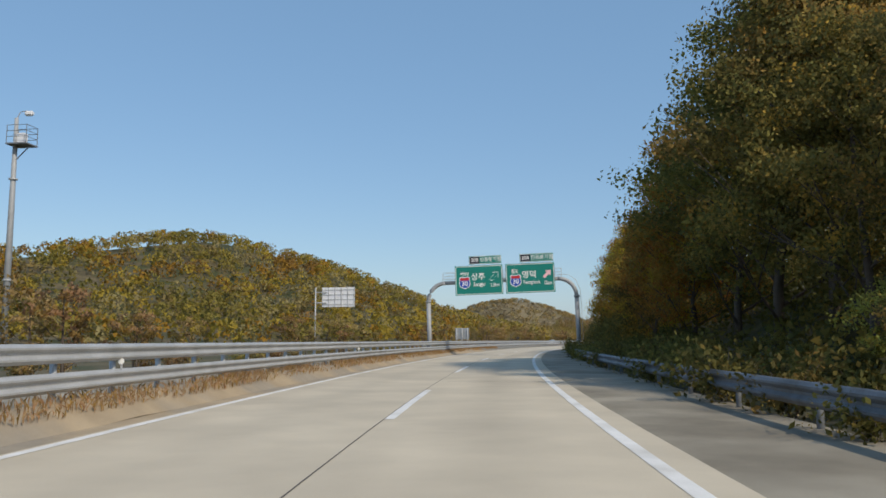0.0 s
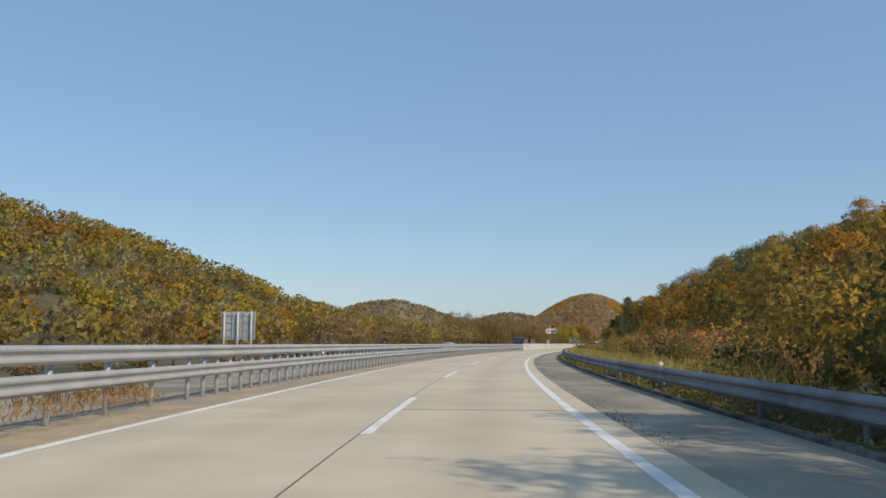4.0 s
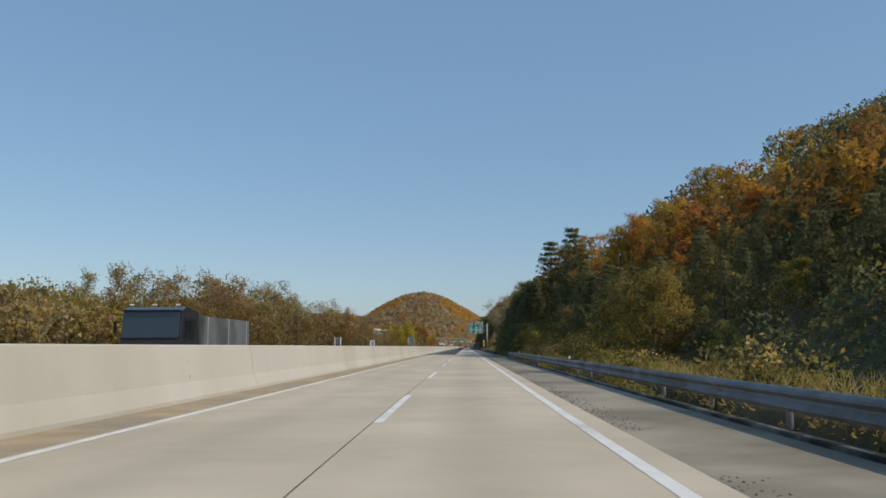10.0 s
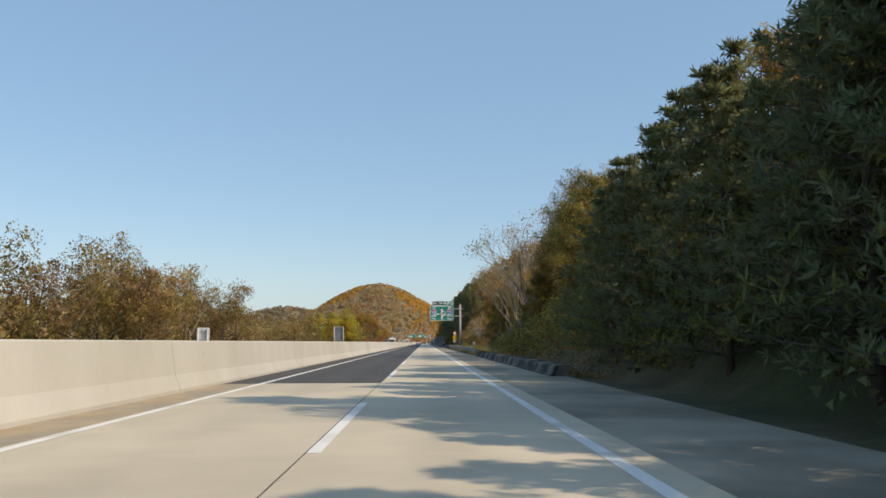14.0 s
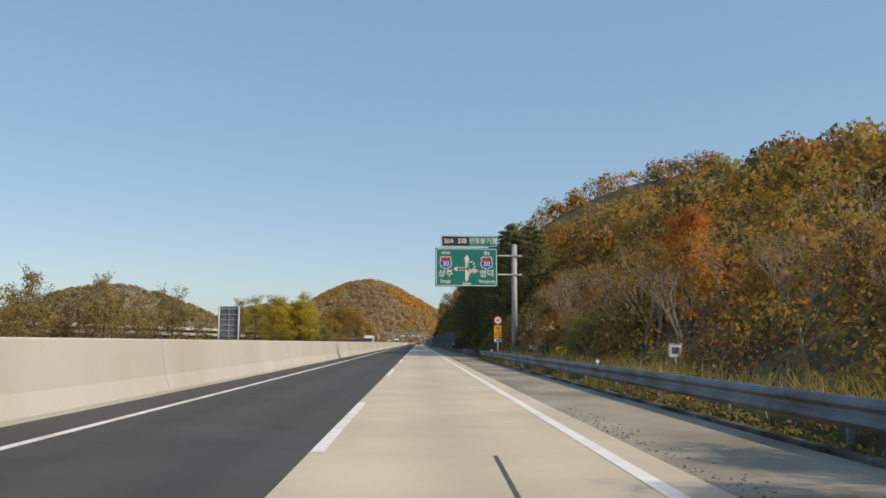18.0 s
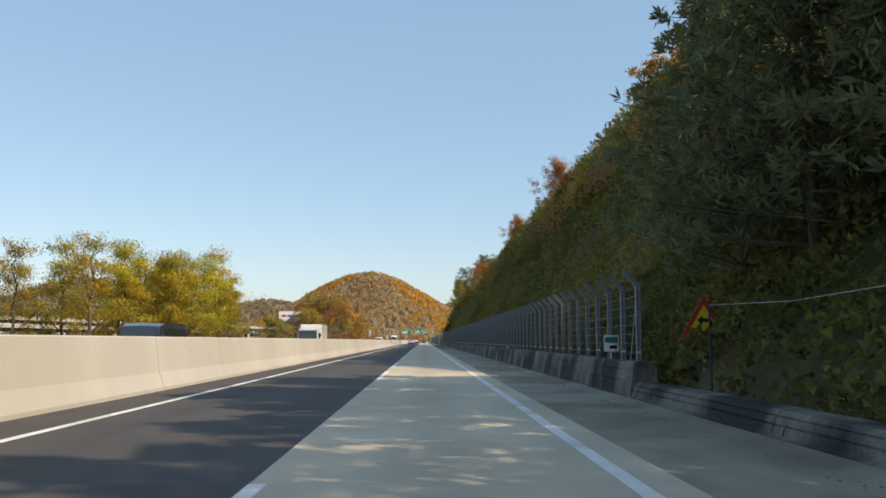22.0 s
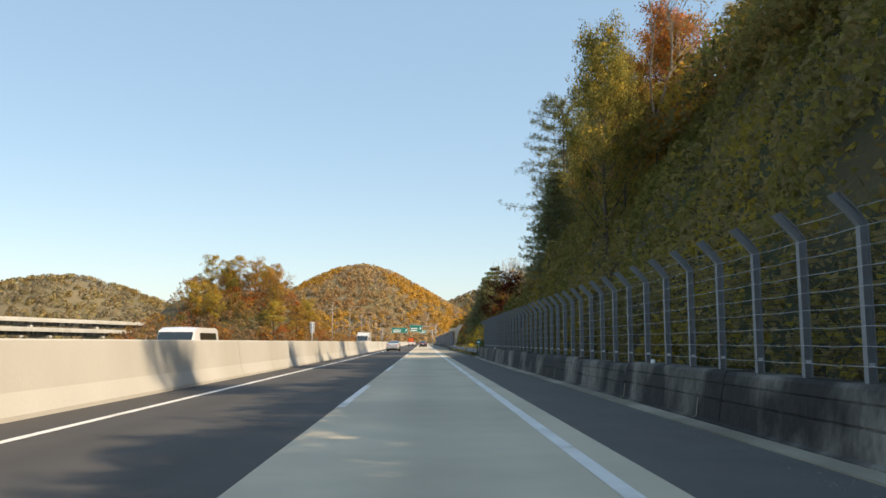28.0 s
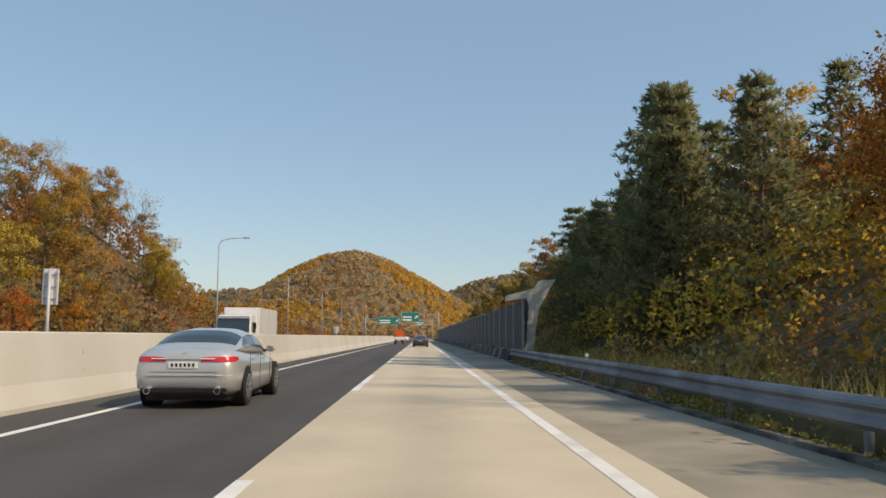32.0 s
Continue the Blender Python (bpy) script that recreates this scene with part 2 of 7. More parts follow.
def box(bm, size, centre=(0, 0, 0), bevel=0.0, turn=None):
    m = Matrix.Translation(centre) @ (turn or Matrix.Identity(4)) @ Matrix.Diagonal((*size, 1))
    made = bmesh.ops.create_cube(bm, size=1.0, matrix=m)
    if bevel:
        edges = list({e for v in made["verts"] for e in v.link_edges})
        bmesh.ops.bevel(bm, geom=edges, offset=bevel, segments=2, affect="EDGES")
    return bm


def boxed(size, centre=(0, 0, 0), bevel=0.0, turn=None):
    return box(bmesh.new(), size, centre, bevel, turn)


def tube(points, radii, sides=8, caps=True, bm=None):
    """A tapered round bar along points."""
    bm = bm or bmesh.new()
    rings, n = [], len(points)
    pts = [Vector(p) for p in points]
    for i, p in enumerate(pts):
        d = (pts[min(i + 1, n - 1)] - pts[max(i - 1, 0)]).normalized()
        a = d.cross(Vector((0, 0, 1)) if abs(d.z) < 0.9 else Vector((1, 0, 0))).normalized()
        b = d.cross(a)
        r = radii[i] if isinstance(radii, (list, tuple)) else radii
        rings.append([bm.verts.new(p + a * r * math.cos(2 * math.pi * k / sides) + b * r * math.sin(2 * math.pi * k / sides)) for k in range(sides)])
    for r0, r1 in zip(rings, rings[1:]):
        for k in range(sides):
            bm.faces.new((r0[k], r0[(k + 1) % sides], r1[(k + 1) % sides], r1[k]))
    if caps:
        bm.faces.new(rings[0][::-1])
        bm.faces.new(rings[-1])
    return bm


def sweep(profile, s0, s1, step=4.0, closed=False, shift=None):
    """verts, faces of a profile [(u, z), ...] drawn along the road from s0 to s1."""
    n = max(1, int(math.ceil((s1 - s0) / step)))
    verts, faces, k = [], [], len(profile)
    for i in range(n + 1):
        s = s0 + (s1 - s0) * i / n
        du, dz = shift(s) if shift else (0, 0)
        verts += [R(s, u + du, z + dz) for u, z in profile]
    for i in range(n):
        for j in range(k if closed else k - 1):
            a, b = i * k + j, i * k + (j + 1) % k
            faces.append((a, b, b + k, a + k))
    if closed:
        faces.append(tuple(range(k))[::-1])
        faces.append(tuple(range(n * k, n * k + k)))
    return verts, faces


def swept(name, profile, s0, s1, material, step=4.0, closed=False, shift=None, smooth=False, parent=None):
    v, f = sweep(profile, s0, s1, step, closed, shift)
    me = mesh_of(name, v, f, material, smooth=smooth)
    att = me.attributes.new("across", "FLOAT", "POINT")
    att.data.foreach_set("value", [profile[i % len(profile)][0] for i in range(len(v))])
    bm = bmesh.new()
    bm.from_mesh(me)
    bmesh.ops.recalc_face_normals(bm, faces=bm.faces)
    bm.to_mesh(me)
    bm.free()
    ob = new(name, me)
    if parent:
        ob.parent = parent
    return ob


def slab(name, u0, u1, s0, s1, z, material, thick=0.25, step=4.0):
    return tagged(swept(name, [(u0, z - thick), (u1, z - thick), (u1, z), (u0, z)], s0, s1, material, step, True), kind="structure")


# ---- ground, roads ----
S0, S1 = -120, 1500


def smooth_step(a, b, x):
    t = max(0.0, min(1.0, (x - a) / (b - a)))
    return t * t * (3 - 2 * t)


# right-hand hillside: s, foot of the slope (u), steepness, height of its crest above the road
RIGHT = [(-120, 10.0, 0.50, 14), (15, 11, 0.50, 14), (55, 10.5, 0.5, 13), (75, 12, 0.4, 9), (128, 14, 0.3, 7), (150, 20, 0.50, 26), (200, 17, 0.5, 30), (260, 13.5, 0.50, 26), (290, 11.5, 0.55, 23), (320, 10.5, 0.72, 31),
         (365, 9.0, 0.85, 43), (410, 8.6, 0.75, 28), (450, 9.5, 0.52, 14), (490, 9.5, 0.5, 11.5), (512, 9.0, 0.7, 16.5), (530, 8.6, 0.8, 20), (555, 7.4, 1.15, 21), (592, 7.2, 1.4, 20), (604, 7.2, 1.75, 34), (660, 7.2, 1.76, 34), (700, 7.2, 1.72, 32), (765, 7.2, 1.65, 27),
         (782, 7.4, 1.1, 14), (800, 9.0, 0.45, 8), (835, 9.5, 0.50, 16), (900, 9.5, 0.6, 22), (1000, 10, 0.5, 18), (1120, 14, 0.3, 10), (1500, 16, 0.15, 6)]


# the retaining wall and its fence swing out a little at their end: s, metres to the right
SWING = [(770, 0.0), (786, 0.3), (800, 0.3)]


def swing_at(s):
    return float(np.interp(s, [a for a, _ in SWING], [b for _, b in SWING]))


def right_at(s):
    for a, b in zip(RIGHT, RIGHT[1:]):
        if s <= b[0]:
            t = max(0.0, (s - a[0]) / (b[0] - a[0]))
            foot, steep, top = (p + (q - p) * t for p, q in zip(a[1:], b[1:]))
            return [foot + swing_at(s), steep, top]
    return RIGHT[-1][1:]


def hill_right(s, u):
    foot, steep, top = right_at(s)
    if u <= foot:
        return -0.22 + 0.12 * min(1, max(0, u - 6.6))
    z = steep * (u - foot)
    z = top * (1 - math.exp(-z / top * 1.25)) if z > 0 else 0
    return -0.13 + z + 0.35 * noise.noise((s * 0.11, u * 0.13, 0)) * min(1, (u - foot) * 0.3)


# knolls on the other side: x, y, half-widths, height
MOUNDS = [(-128, 388, 72, 120, 46), (-205, 262, 80, 110, 20), (-48, 395, 48, 100, 14), (8, 470, 55, 110, 6), (-230, 120, 90, 120, 16)]


def hill_left(s, u):
    """Ground beyond the other carriageway; u is negative."""
    d = -u
    knoll = 13.5 * math.exp(-((s - 898) / 25) ** 2) * smooth_step(19, 34, d) * (1 - smooth_step(48, 66, d))
    x, y, _ = R(s, u)
    r = sum(h * math.exp(-((x - a) / p) ** 2 - ((y - c) / q) ** 2) for a, c, p, q, h in MOUNDS)
    r += 7 * math.exp(-((s - 1010) / 80) ** 2) * math.exp(-((d - 60) / 26) ** 2)
    return -0.3 - 0.7 * smooth_step(19, 28, d) + (r + 0.6 * noise.noise((x * 0.05, y * 0.05, 3))) * smooth_step(20, 40, d) + knoll


def grid(name, ss, us, height, material):
    verts = [R(s, u, height(s, u)) for s in ss for u in us]
    k = len(us)
    faces = [(i * k + j, i * k + j + 1, (i + 1) * k + j + 1, (i + 1) * k + j) for i in range(len(ss) - 1) for j in range(k - 1)]
    return tagged(new(name, mesh_of(name, verts, faces, material, smooth=True)), kind="structure")


# one sheet of ground to the horizon, under everything
gv = [(x, y, -1.6) for y in range(-3000, 5001, 500) for x in range(-4000, 4001, 500)]
gf = [(j * 17 + i, j * 17 + i + 1, j * 17 + 18 + i, j * 17 + 17 + i) for j in range(16) for i in range(16)]
tagged(new("ground", mesh_of("ground", gv, gf, M["ground"])), "dry autumn fields and scrub reaching the horizon", "ground", kind="structure")
ss = [S0 + 5 * i for i in range((S1 - S0) // 5 + 1)]
tagged(grid("slope_right", ss, [6.5, 7.01, 7.4, 8, 8.6, 9.2, 10, 11, 12.5, 14, 16, 18, 20, 23, 26, 30, 35, 40, 48, 56, 66, 80, 100], hill_right, M["soil"]), "leaf-littered earth slope rising beside the road", "hillside")
tagged(grid("slope_left", ss, [-330, -260, -220, -190, -165, -145, -130, -118, -106, -96, -86, -76, -68, -60, -53, -46, -40, -34, -28, -23, -19, -17.5], hill_left, M["soil"]), "wooded ridge beyond the opposite carriageway", "hillside")

slab("road_lane_right", 0.0, 4.05, S0, S1, 0.0, M["slab"])
slab("road_lane_left", -3.95, -0.004, S0, 390, 0.0, M["slab"])
slab("road_lane_left_asphalt", -3.95, -0.004, 390.004, S1, 0.0, M["asphalt"])
slab("median_strip", -5.6, -3.954, S0, 389.9, -0.004, M["sand"])
slab("median_strip_far", -5.6, -3.954, 390, S1, -0.004, M["asphalt"])
slab("shoulder_right", 4.054, 6.9, S0, 690, -0.012, M["shoulder"])
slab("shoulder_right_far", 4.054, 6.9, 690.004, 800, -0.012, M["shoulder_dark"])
slab("shoulder_right_end", 4.054, 6.9, 800.004, S1, -0.012, M["shoulder"])
slab("opposite_road", -17.6, -5.7, S0, S1, -0.05, M["shoulder"])

# lane markings
lines = thing("road_marking", None, "worn white lane lines on concrete", "road marking", kind="structure")
v, f = sweep([(3.44, 0.005), (3.63, 0.005)], S0, S1, 4)
part("edge_line", mesh_of("edge_line", v, f, M["paint"]), None, lines)
v, f = sweep([(-3.87, 0.005), (-3.70, 0.005)], S0, S1, 4)
part("edge_line", mesh_of("edge_line", v, f, M["paint"]), None, lines)
DASH0 = 13.6
# regular on the old concrete, uneven where the left lane was resurfaced
DASHES = [DASH0 + i * 20.0 for i in range(-5, 20)] + [411.7, 433, 454, 474.3, 496.7, 518.6, 541.9, 564, 590.5, 604, 622, 644.7, 662, 685, 708.7, 731, 751, 772, 793] + [814 + 20 * i for i in range(30)]
for a in DASHES:
    v, f = sweep([(0.0, 0.005), (0.17, 0.005)], a, a + 8, 2)
    part("lane_dash", mesh_of("lane_dash", v, f, M["paint"]), None, lines)
v, f = sweep([(-0.022, 0.0025), (-0.002, 0.0025)], S0, 390, 4)
part("slab_joint", mesh_of("slab_joint", v, f, M["joint"]), None, lines)

# ---- barriers ----
WBEAM = [(0.0, 0.155), (0.028, 0.14), (0.075, 0.10), (0.075, 0.07), (0.02, 0.02), (0.02, -0.02), (0.075, -0.07), (0.075, -0.10), (0.028, -0.14), (0.0, -0.155),
         (-0.006, -0.155), (0.015, -0.10), (0.066, -0.085), (0.01, -0.03), (0.01, 0.03), (0.066, 0.085), (0.015, 0.10), (-0.006, 0.155)]


def w_rail(parent, s0, s1, u, z, side, material, tall=1.0):
    prof = [(u + side * a, z + b * tall) for a, b in WBEAM]
    s = s0
    while s < s1:
        e = min(s + 4.0 * 4, s1)
        v, f = sweep(prof, s, e + 0.02, 4.0, True)
        part("rail", mesh_of("rail", v, f, material), None, parent)
        s = e


def guardrail(label, s0, s1, u, side, heights, gap, material, post_h, post_r=0.057):
    g = thing("guardrail", None, label, "guardrail", "roadside guardrails")
    for z in heights:
        w_rail(g, s0, s1, u, z, side, material, 1.25 if len(heights) == 1 else 1.0)
    me = mesh_of("post", *round_post(post_r, post_h), material, smooth=True)
    s = s0 + 0.5
    while s < s1:
        o = new("post", me)
        o.parent = g
        o.matrix_basis = at(s, u - side * (post_r + 0.05), -0.3)
        s += gap
    return g


def round_post(r, h, sides=10):
    verts = [(r * math.cos(2 * math.pi * k / sides), r * math.sin(2 * math.pi * k / sides), z) for z in (0, h) for k in range(sides)]
    faces = [(k, (k + 1) % sides, sides + (k + 1) % sides, sides + k) for k in range(sides)]
    faces += [tuple(range(sides, 2 * sides)), tuple(range(sides))[::-1]]
    return verts, faces


WALL_S = 265.5
guardrail("double-beam galvanised steel guardrail in dry weeds along the median", S0, 120, -5.05, 1, (0.66, 1.12), 2.0, M["steel"], 1.5)
guardrail("double-beam galvanised steel guardrail on closely set posts", 120.03, WALL_S - 0.4, -5.05, 1, (0.66, 1.12), 1.0, M["steel"], 1.5)
guardrail("weathered double-beam steel guardrail overgrown with weeds", -40, 353, 6.6, -1, (0.49,), 4.0, M["steel_old"], 0.98)
guardrail("grey steel guardrail below the wooded slope", 446, 533, 6.6, -1, (0.49,), 4.0, M["steel_old"], 0.98)
guardrail("short grey steel guardrail after the fence's end", 787, 803.5, 6.6, -1, (0.49,), 4.0, M["steel_old"], 0.98)
guardrail("grey steel guardrail beside roadside scrub", 807, 858, 6.6, -1, (0.49,), 4.0, M["steel_old"], 0.98)

# round reflectors fixed to the rails
def reflector(s, u, z, turn=0.0):
    g = thing("reflector", at(s, u, z, turn), "small round white reflector fixed on the guardrail", "reflector", "reflectors on the guardrails")
    part("bracket", boxed((0.03, 0.02, 0.14), (0, 0.012, 0.0)), M["steel"], g)
    part("lens", tube([(0, -0.012, 0.09), (0, 0.008, 0.09)], 0.055, 14), M["white"], g)


for s in range(-14, 262, 24):
    reflector(s + 4.5, -4.99, 0.86)
for s in (76, 124, 164.5, 196, 228, 262, 298, 334, 452, 488, 522, 812, 838):
    reflector(s, 6.56, 0.70)

# concrete median wall, cast in lengths
NJ = [(-5.06, -0.1), (-5.06, 0.08), (-5.21, 0.46), (-5.34, 1.34), (-5.37, 1.37), (-5.53, 1.37), (-5.56, 1.34), (-5.66, 0.36), (-5.85, 0.10), (-5.85, -0.1)]
wall = thing("median_barrier", None, "pale cast concrete median wall in long lengths", "concrete barrier", kind="structure")
s = WALL_S
while s < 1300:
    v, f = sweep(NJ, s, s + 19.97, 4.0, True)
    part("wall_length", mesh_of("wall_length", v, f, M["wall"]), None, wall)
    s += 20

# short dark runs below the wall's ties, and grit along its foot
q = random.Random(8)
s = WALL_S + 14
while s < 900:
    for z0, z1 in ((1.0, 1.0 - q.uniform(0.08, 0.3)), (0.62, 0.62 - q.uniform(0.03, 0.1))):
        def face(z):
            return -5.21 - 0.13 * (z - 0.46) / 0.88 + 0.004
        w = q.uniform(0.008, 0.02)
        v = [R(s + a * w, face(z), z) for z, k in ((z0, 1.0), ((z0 + z1) / 2, 1.3), (z1, 0.3)) for a in (-k, k)]
        part("rust_run", mesh_of("rust_run", v, [(0, 1, 3, 2), (2, 3, 5, 4)], M["patch"]), None, wall)
    s += q.uniform(18, 42)

# low retaining wall at the foot of the cut slope
low = thing("retaining_wall", None, "stained low concrete wall at the foot of the slope", "retaining wall", kind="structure")
q = random.Random(3)
for a0, a1, top0 in ((395, 441, 0.45), (541, 557.5, 0.68), (557.6, 583, 0.42), (583.1, 786, 0.84), (860, 1100, 0.6)):
    s = float(a0)
    while s < a1:
        e = min(s + 5.97, a1)
        top = top0 + q.uniform(-0.05, 0.03)
        # grooves left by the form boards
        prof = [(6.28, -0.2), (6.28, 0.05), (6.36, 0.07), (6.40, top * 0.45), (6.425, top * 0.45 + 0.005), (6.425, top * 0.45 + 0.03), (6.405, top * 0.45 + 0.035),
                (6.445, top * 0.75), (6.465, top * 0.75 + 0.005), (6.465, top * 0.75 + 0.025), (6.45, top * 0.75 + 0.03), (6.48, top - 0.05), (6.53, top), (7.0, top), (7.0, -0.2)]
        v, f = sweep(prof, s, e, 3.0, True, lambda x: (swing_at(x), 0.02 * noise.noise((x * 0.9, 7, 0))))
        part("wall_length", mesh_of("wall_length", v, f, M["wall_old"]), None, low)
        s += 6
    # pale lime runs at some of the joints
    s = float(a0) + 3
    while s < a1:
        w = q.uniform(0.03, 0.09)
        v, f = sweep([(6.262, 0.05), (6.345, 0.08), (6.385, top0 * 0.45)], s, s + w, 0.3, False, lambda x: (swing_at(x), 0))
        part("lime_run", mesh_of("lime_run", v, f, M["shoulder"]), None, low)
        s += q.uniform(3, 8)
# gutter lip in front of the wall
gut = thing("gutter", None, "narrow concrete gutter strip with leaf litter", "gutter", kind="structure")
v, f = sweep([(5.98, -0.1), (5.98, 0.012), (6.30, 0.03), (6.30, -0.1)], 541, 786, 3.0, True, lambda x: (swing_at(x) + 0.05 * noise.noise((x * 0.5, 1, 0)), 0))
part("gutter_strip", mesh_of("gutter_strip", v, f, M["shoulder"]), None, gut)

tagged(swept("verge_bank", [(-5.75, -0.1), (-5.6, 0.2), (-5.2, 0.36), (-4.95, 0.34), (-4.6, 0.12), (-4.35, -0.02)], S0, 112, M["sand"], 3.0, False, lambda s: (0.06 * noise.noise((s * 0.3, 0, 0)), 0.06 * noise.noise((s * 0.7, 5, 0)) - 0.4 * smooth_step(96, 112, s)), True), "low sandy bank under the median guardrail", "verge", kind="structure")

# earth bank added behind the right-hand rails to stop sun beneath; thin kerb before
for a0, a1 in ((60, 353), (446, 533), (787, 858)):
    tagged(swept("verge_bank", [(6.72, -0.2), (6.80, 0.10), (7.05, 0.30), (7.7, 0.34), (8.6, 0.2), (9.4, -0.15)], a0, a1, M["soil"], 1.5, False, lambda s: (0.05 * noise.noise((s * 0.4, 2, 0)), 0.10 * noise.noise((s * 0.5, 6, 0))), True), "low overgrown earth bank added behind the guardrail to shade beneath it", "verge", kind="structure")
    tagged(swept("kerb", [(6.28, -0.1), (6.28, 0.045), (6.42, 0.055), (6.42, -0.1)], a0, a1, M["wall_old"], 4.0, True), "narrow worn concrete kerb below the guardrail", "kerb", kind="structure")

# tar repairs and cracks
fix = thing("road_repair", None, "dark tar repairs and a crack in the concrete", "road repair", kind="structure")


def patch(name, outline):
    bm = bmesh.new()
    bm.faces.new([bm.verts.new(R(s, u, 0.0045)) for s, u in outline])
    part(name, bm, M["patch"], fix)


def crack(pts, w):
    left = [(s, u - w * (0.6 + 0.8 * random.random())) for s, u in pts]
    right = [(s, u + w * (0.6 + 0.8 * random.random())) for s, u in pts]
    v = [R(s, u, 0.0045) for pair in zip(left, right) for s, u in pair]
    f = [(2 * i, 2 * i + 1, 2 * i + 3, 2 * i + 2) for i in range(len(pts) - 1)]
    part("crack", mesh_of("crack", v, f, M["joint"]), None, fix)


patch("tar_band", [(461.6, 0.1), (461.7, 3.4), (462.6, 3.4), (462.4, 0.1)])
patch("tar_patch", [(462.4, 1.9), (462.4, 2.6), (463.8, 2.5), (463.7, 1.8)])
crack([(455, 1.3), (456.5, 1.45), (458, 1.35), (459.5, 1.5), (461.6, 1.4)], 0.025)
crack([(463.8, 2.2), (466, 2.25), (469, 2.1), (474, 2.2)], 0.02)
crack([(82.2, 0.32), (82.6, 0.52), (83.0, 0.56), (83.5, 0.72), (84.1, 0.74), (84.7, 0.93), (85.3, 0.92), (85.8, 1.12), (86.4, 1.25)], 0.05)
crack([(64, 1.2), (65.5, 1.35), (67, 1.2), (69, 1.5), (72, 1.4)], 0.03)
patch("tar_band", [(748.5, 0.1), (748.6, 3.4), (748.72, 3.4), (748.62, 0.1)])
patch("tar_patch", [(817.4, 2.05), (817.4, 2.9), (818.5, 2.95), (818.4, 2.1)])
for s in (26, 118, 244, 306, 597, 655, 702):
    patch("slab_joint_seal", [(s, 0.05), (s, 3.5), (s + 0.06, 3.5), (s + 0.06, 0.05)])


# ---- plants ----
rng = np.random.default_rng(7)
DETAIL = [1.0]


def leaves(centres, size, aspect=0.55, fold=0.25, flat=0.0, r=rng, corners=4):
    """One leaf at each centre, a bent diamond or (far off) a triangle: verts (n, corners, 3)."""
    n = len(centres)
    d = r.normal(size=(n, 3))
    d[:, 2] *= 1 - flat
    d /= np.linalg.norm(d, axis=1)[:, None] + 1e-9
    e = np.cross(d, r.normal(size=(n, 3)))
    e /= np.linalg.norm(e, axis=1)[:, None] + 1e-9
    nn = np.cross(d, e)
    sz = (size * r.uniform(0.6, 1.35, n))[:, None]
    verts = np.empty((n, corners, 3))
    if corners == 3:
        verts[:, 0] = centres - d * sz * 0.4 + e * sz * aspect * 0.6
        verts[:, 1] = centres - d * sz * 0.3 - e * sz * aspect * 0.6
        verts[:, 2] = centres + d * sz * 0.6
        return verts
    verts[:, 0] = centres - d * sz * 0.5
    verts[:, 1] = centres + e * sz * aspect * 0.5 + nn * sz * fold * 0.3
    verts[:, 2] = centres + d * sz * 0.5
    verts[:, 3] = centres - e * sz * aspect * 0.5 + nn * sz * fold * 0.3
    return verts


def leaf_mesh(name, verts, mats, index=None, outward=None):
    """One mesh of many leaves. outward: for each leaf the way out of its clump, by which the clump is shaded as one rounded mass."""
    me = bpy.data.meshes.new(name)
    n, k = verts.shape[:2]
    if outward is not None:
        outward = outward + 0.2 * np.random.default_rng(n).normal(size=(n, 3)) * np.linalg.norm(outward, axis=1)[:, None]
        outward = outward / (np.linalg.norm(outward, axis=1)[:, None] + 1e-9)
        away = np.einsum("ij,ij->i", np.cross(verts[:, 1] - verts[:, 0], verts[:, 2] - verts[:, 0]), outward) < 0
        verts = np.where(away[:, None, None], verts[:, ::-1], verts)
    me.vertices.add(n * k)
    me.vertices.foreach_set("co", np.asarray(verts, dtype=np.float32).ravel())
    me.loops.add(n * k)
    me.loops.foreach_set("vertex_index", np.arange(n * k, dtype=np.int32))
    me.polygons.add(n)
    me.polygons.foreach_set("loop_start", np.arange(0, n * k, k, dtype=np.int32))
    for m in mats:
        me.materials.append(m)
    if index is not None:
        me.polygons.foreach_set("material_index", np.asarray(index, dtype=np.int32))
    me.update(calc_edges=True)
    if outward is not None:
        me.polygons.foreach_set("use_smooth", np.ones(n, dtype=bool))
        me.normals_split_custom_set_from_vertices(np.repeat(outward, k, axis=0).astype(np.float32))
    return me


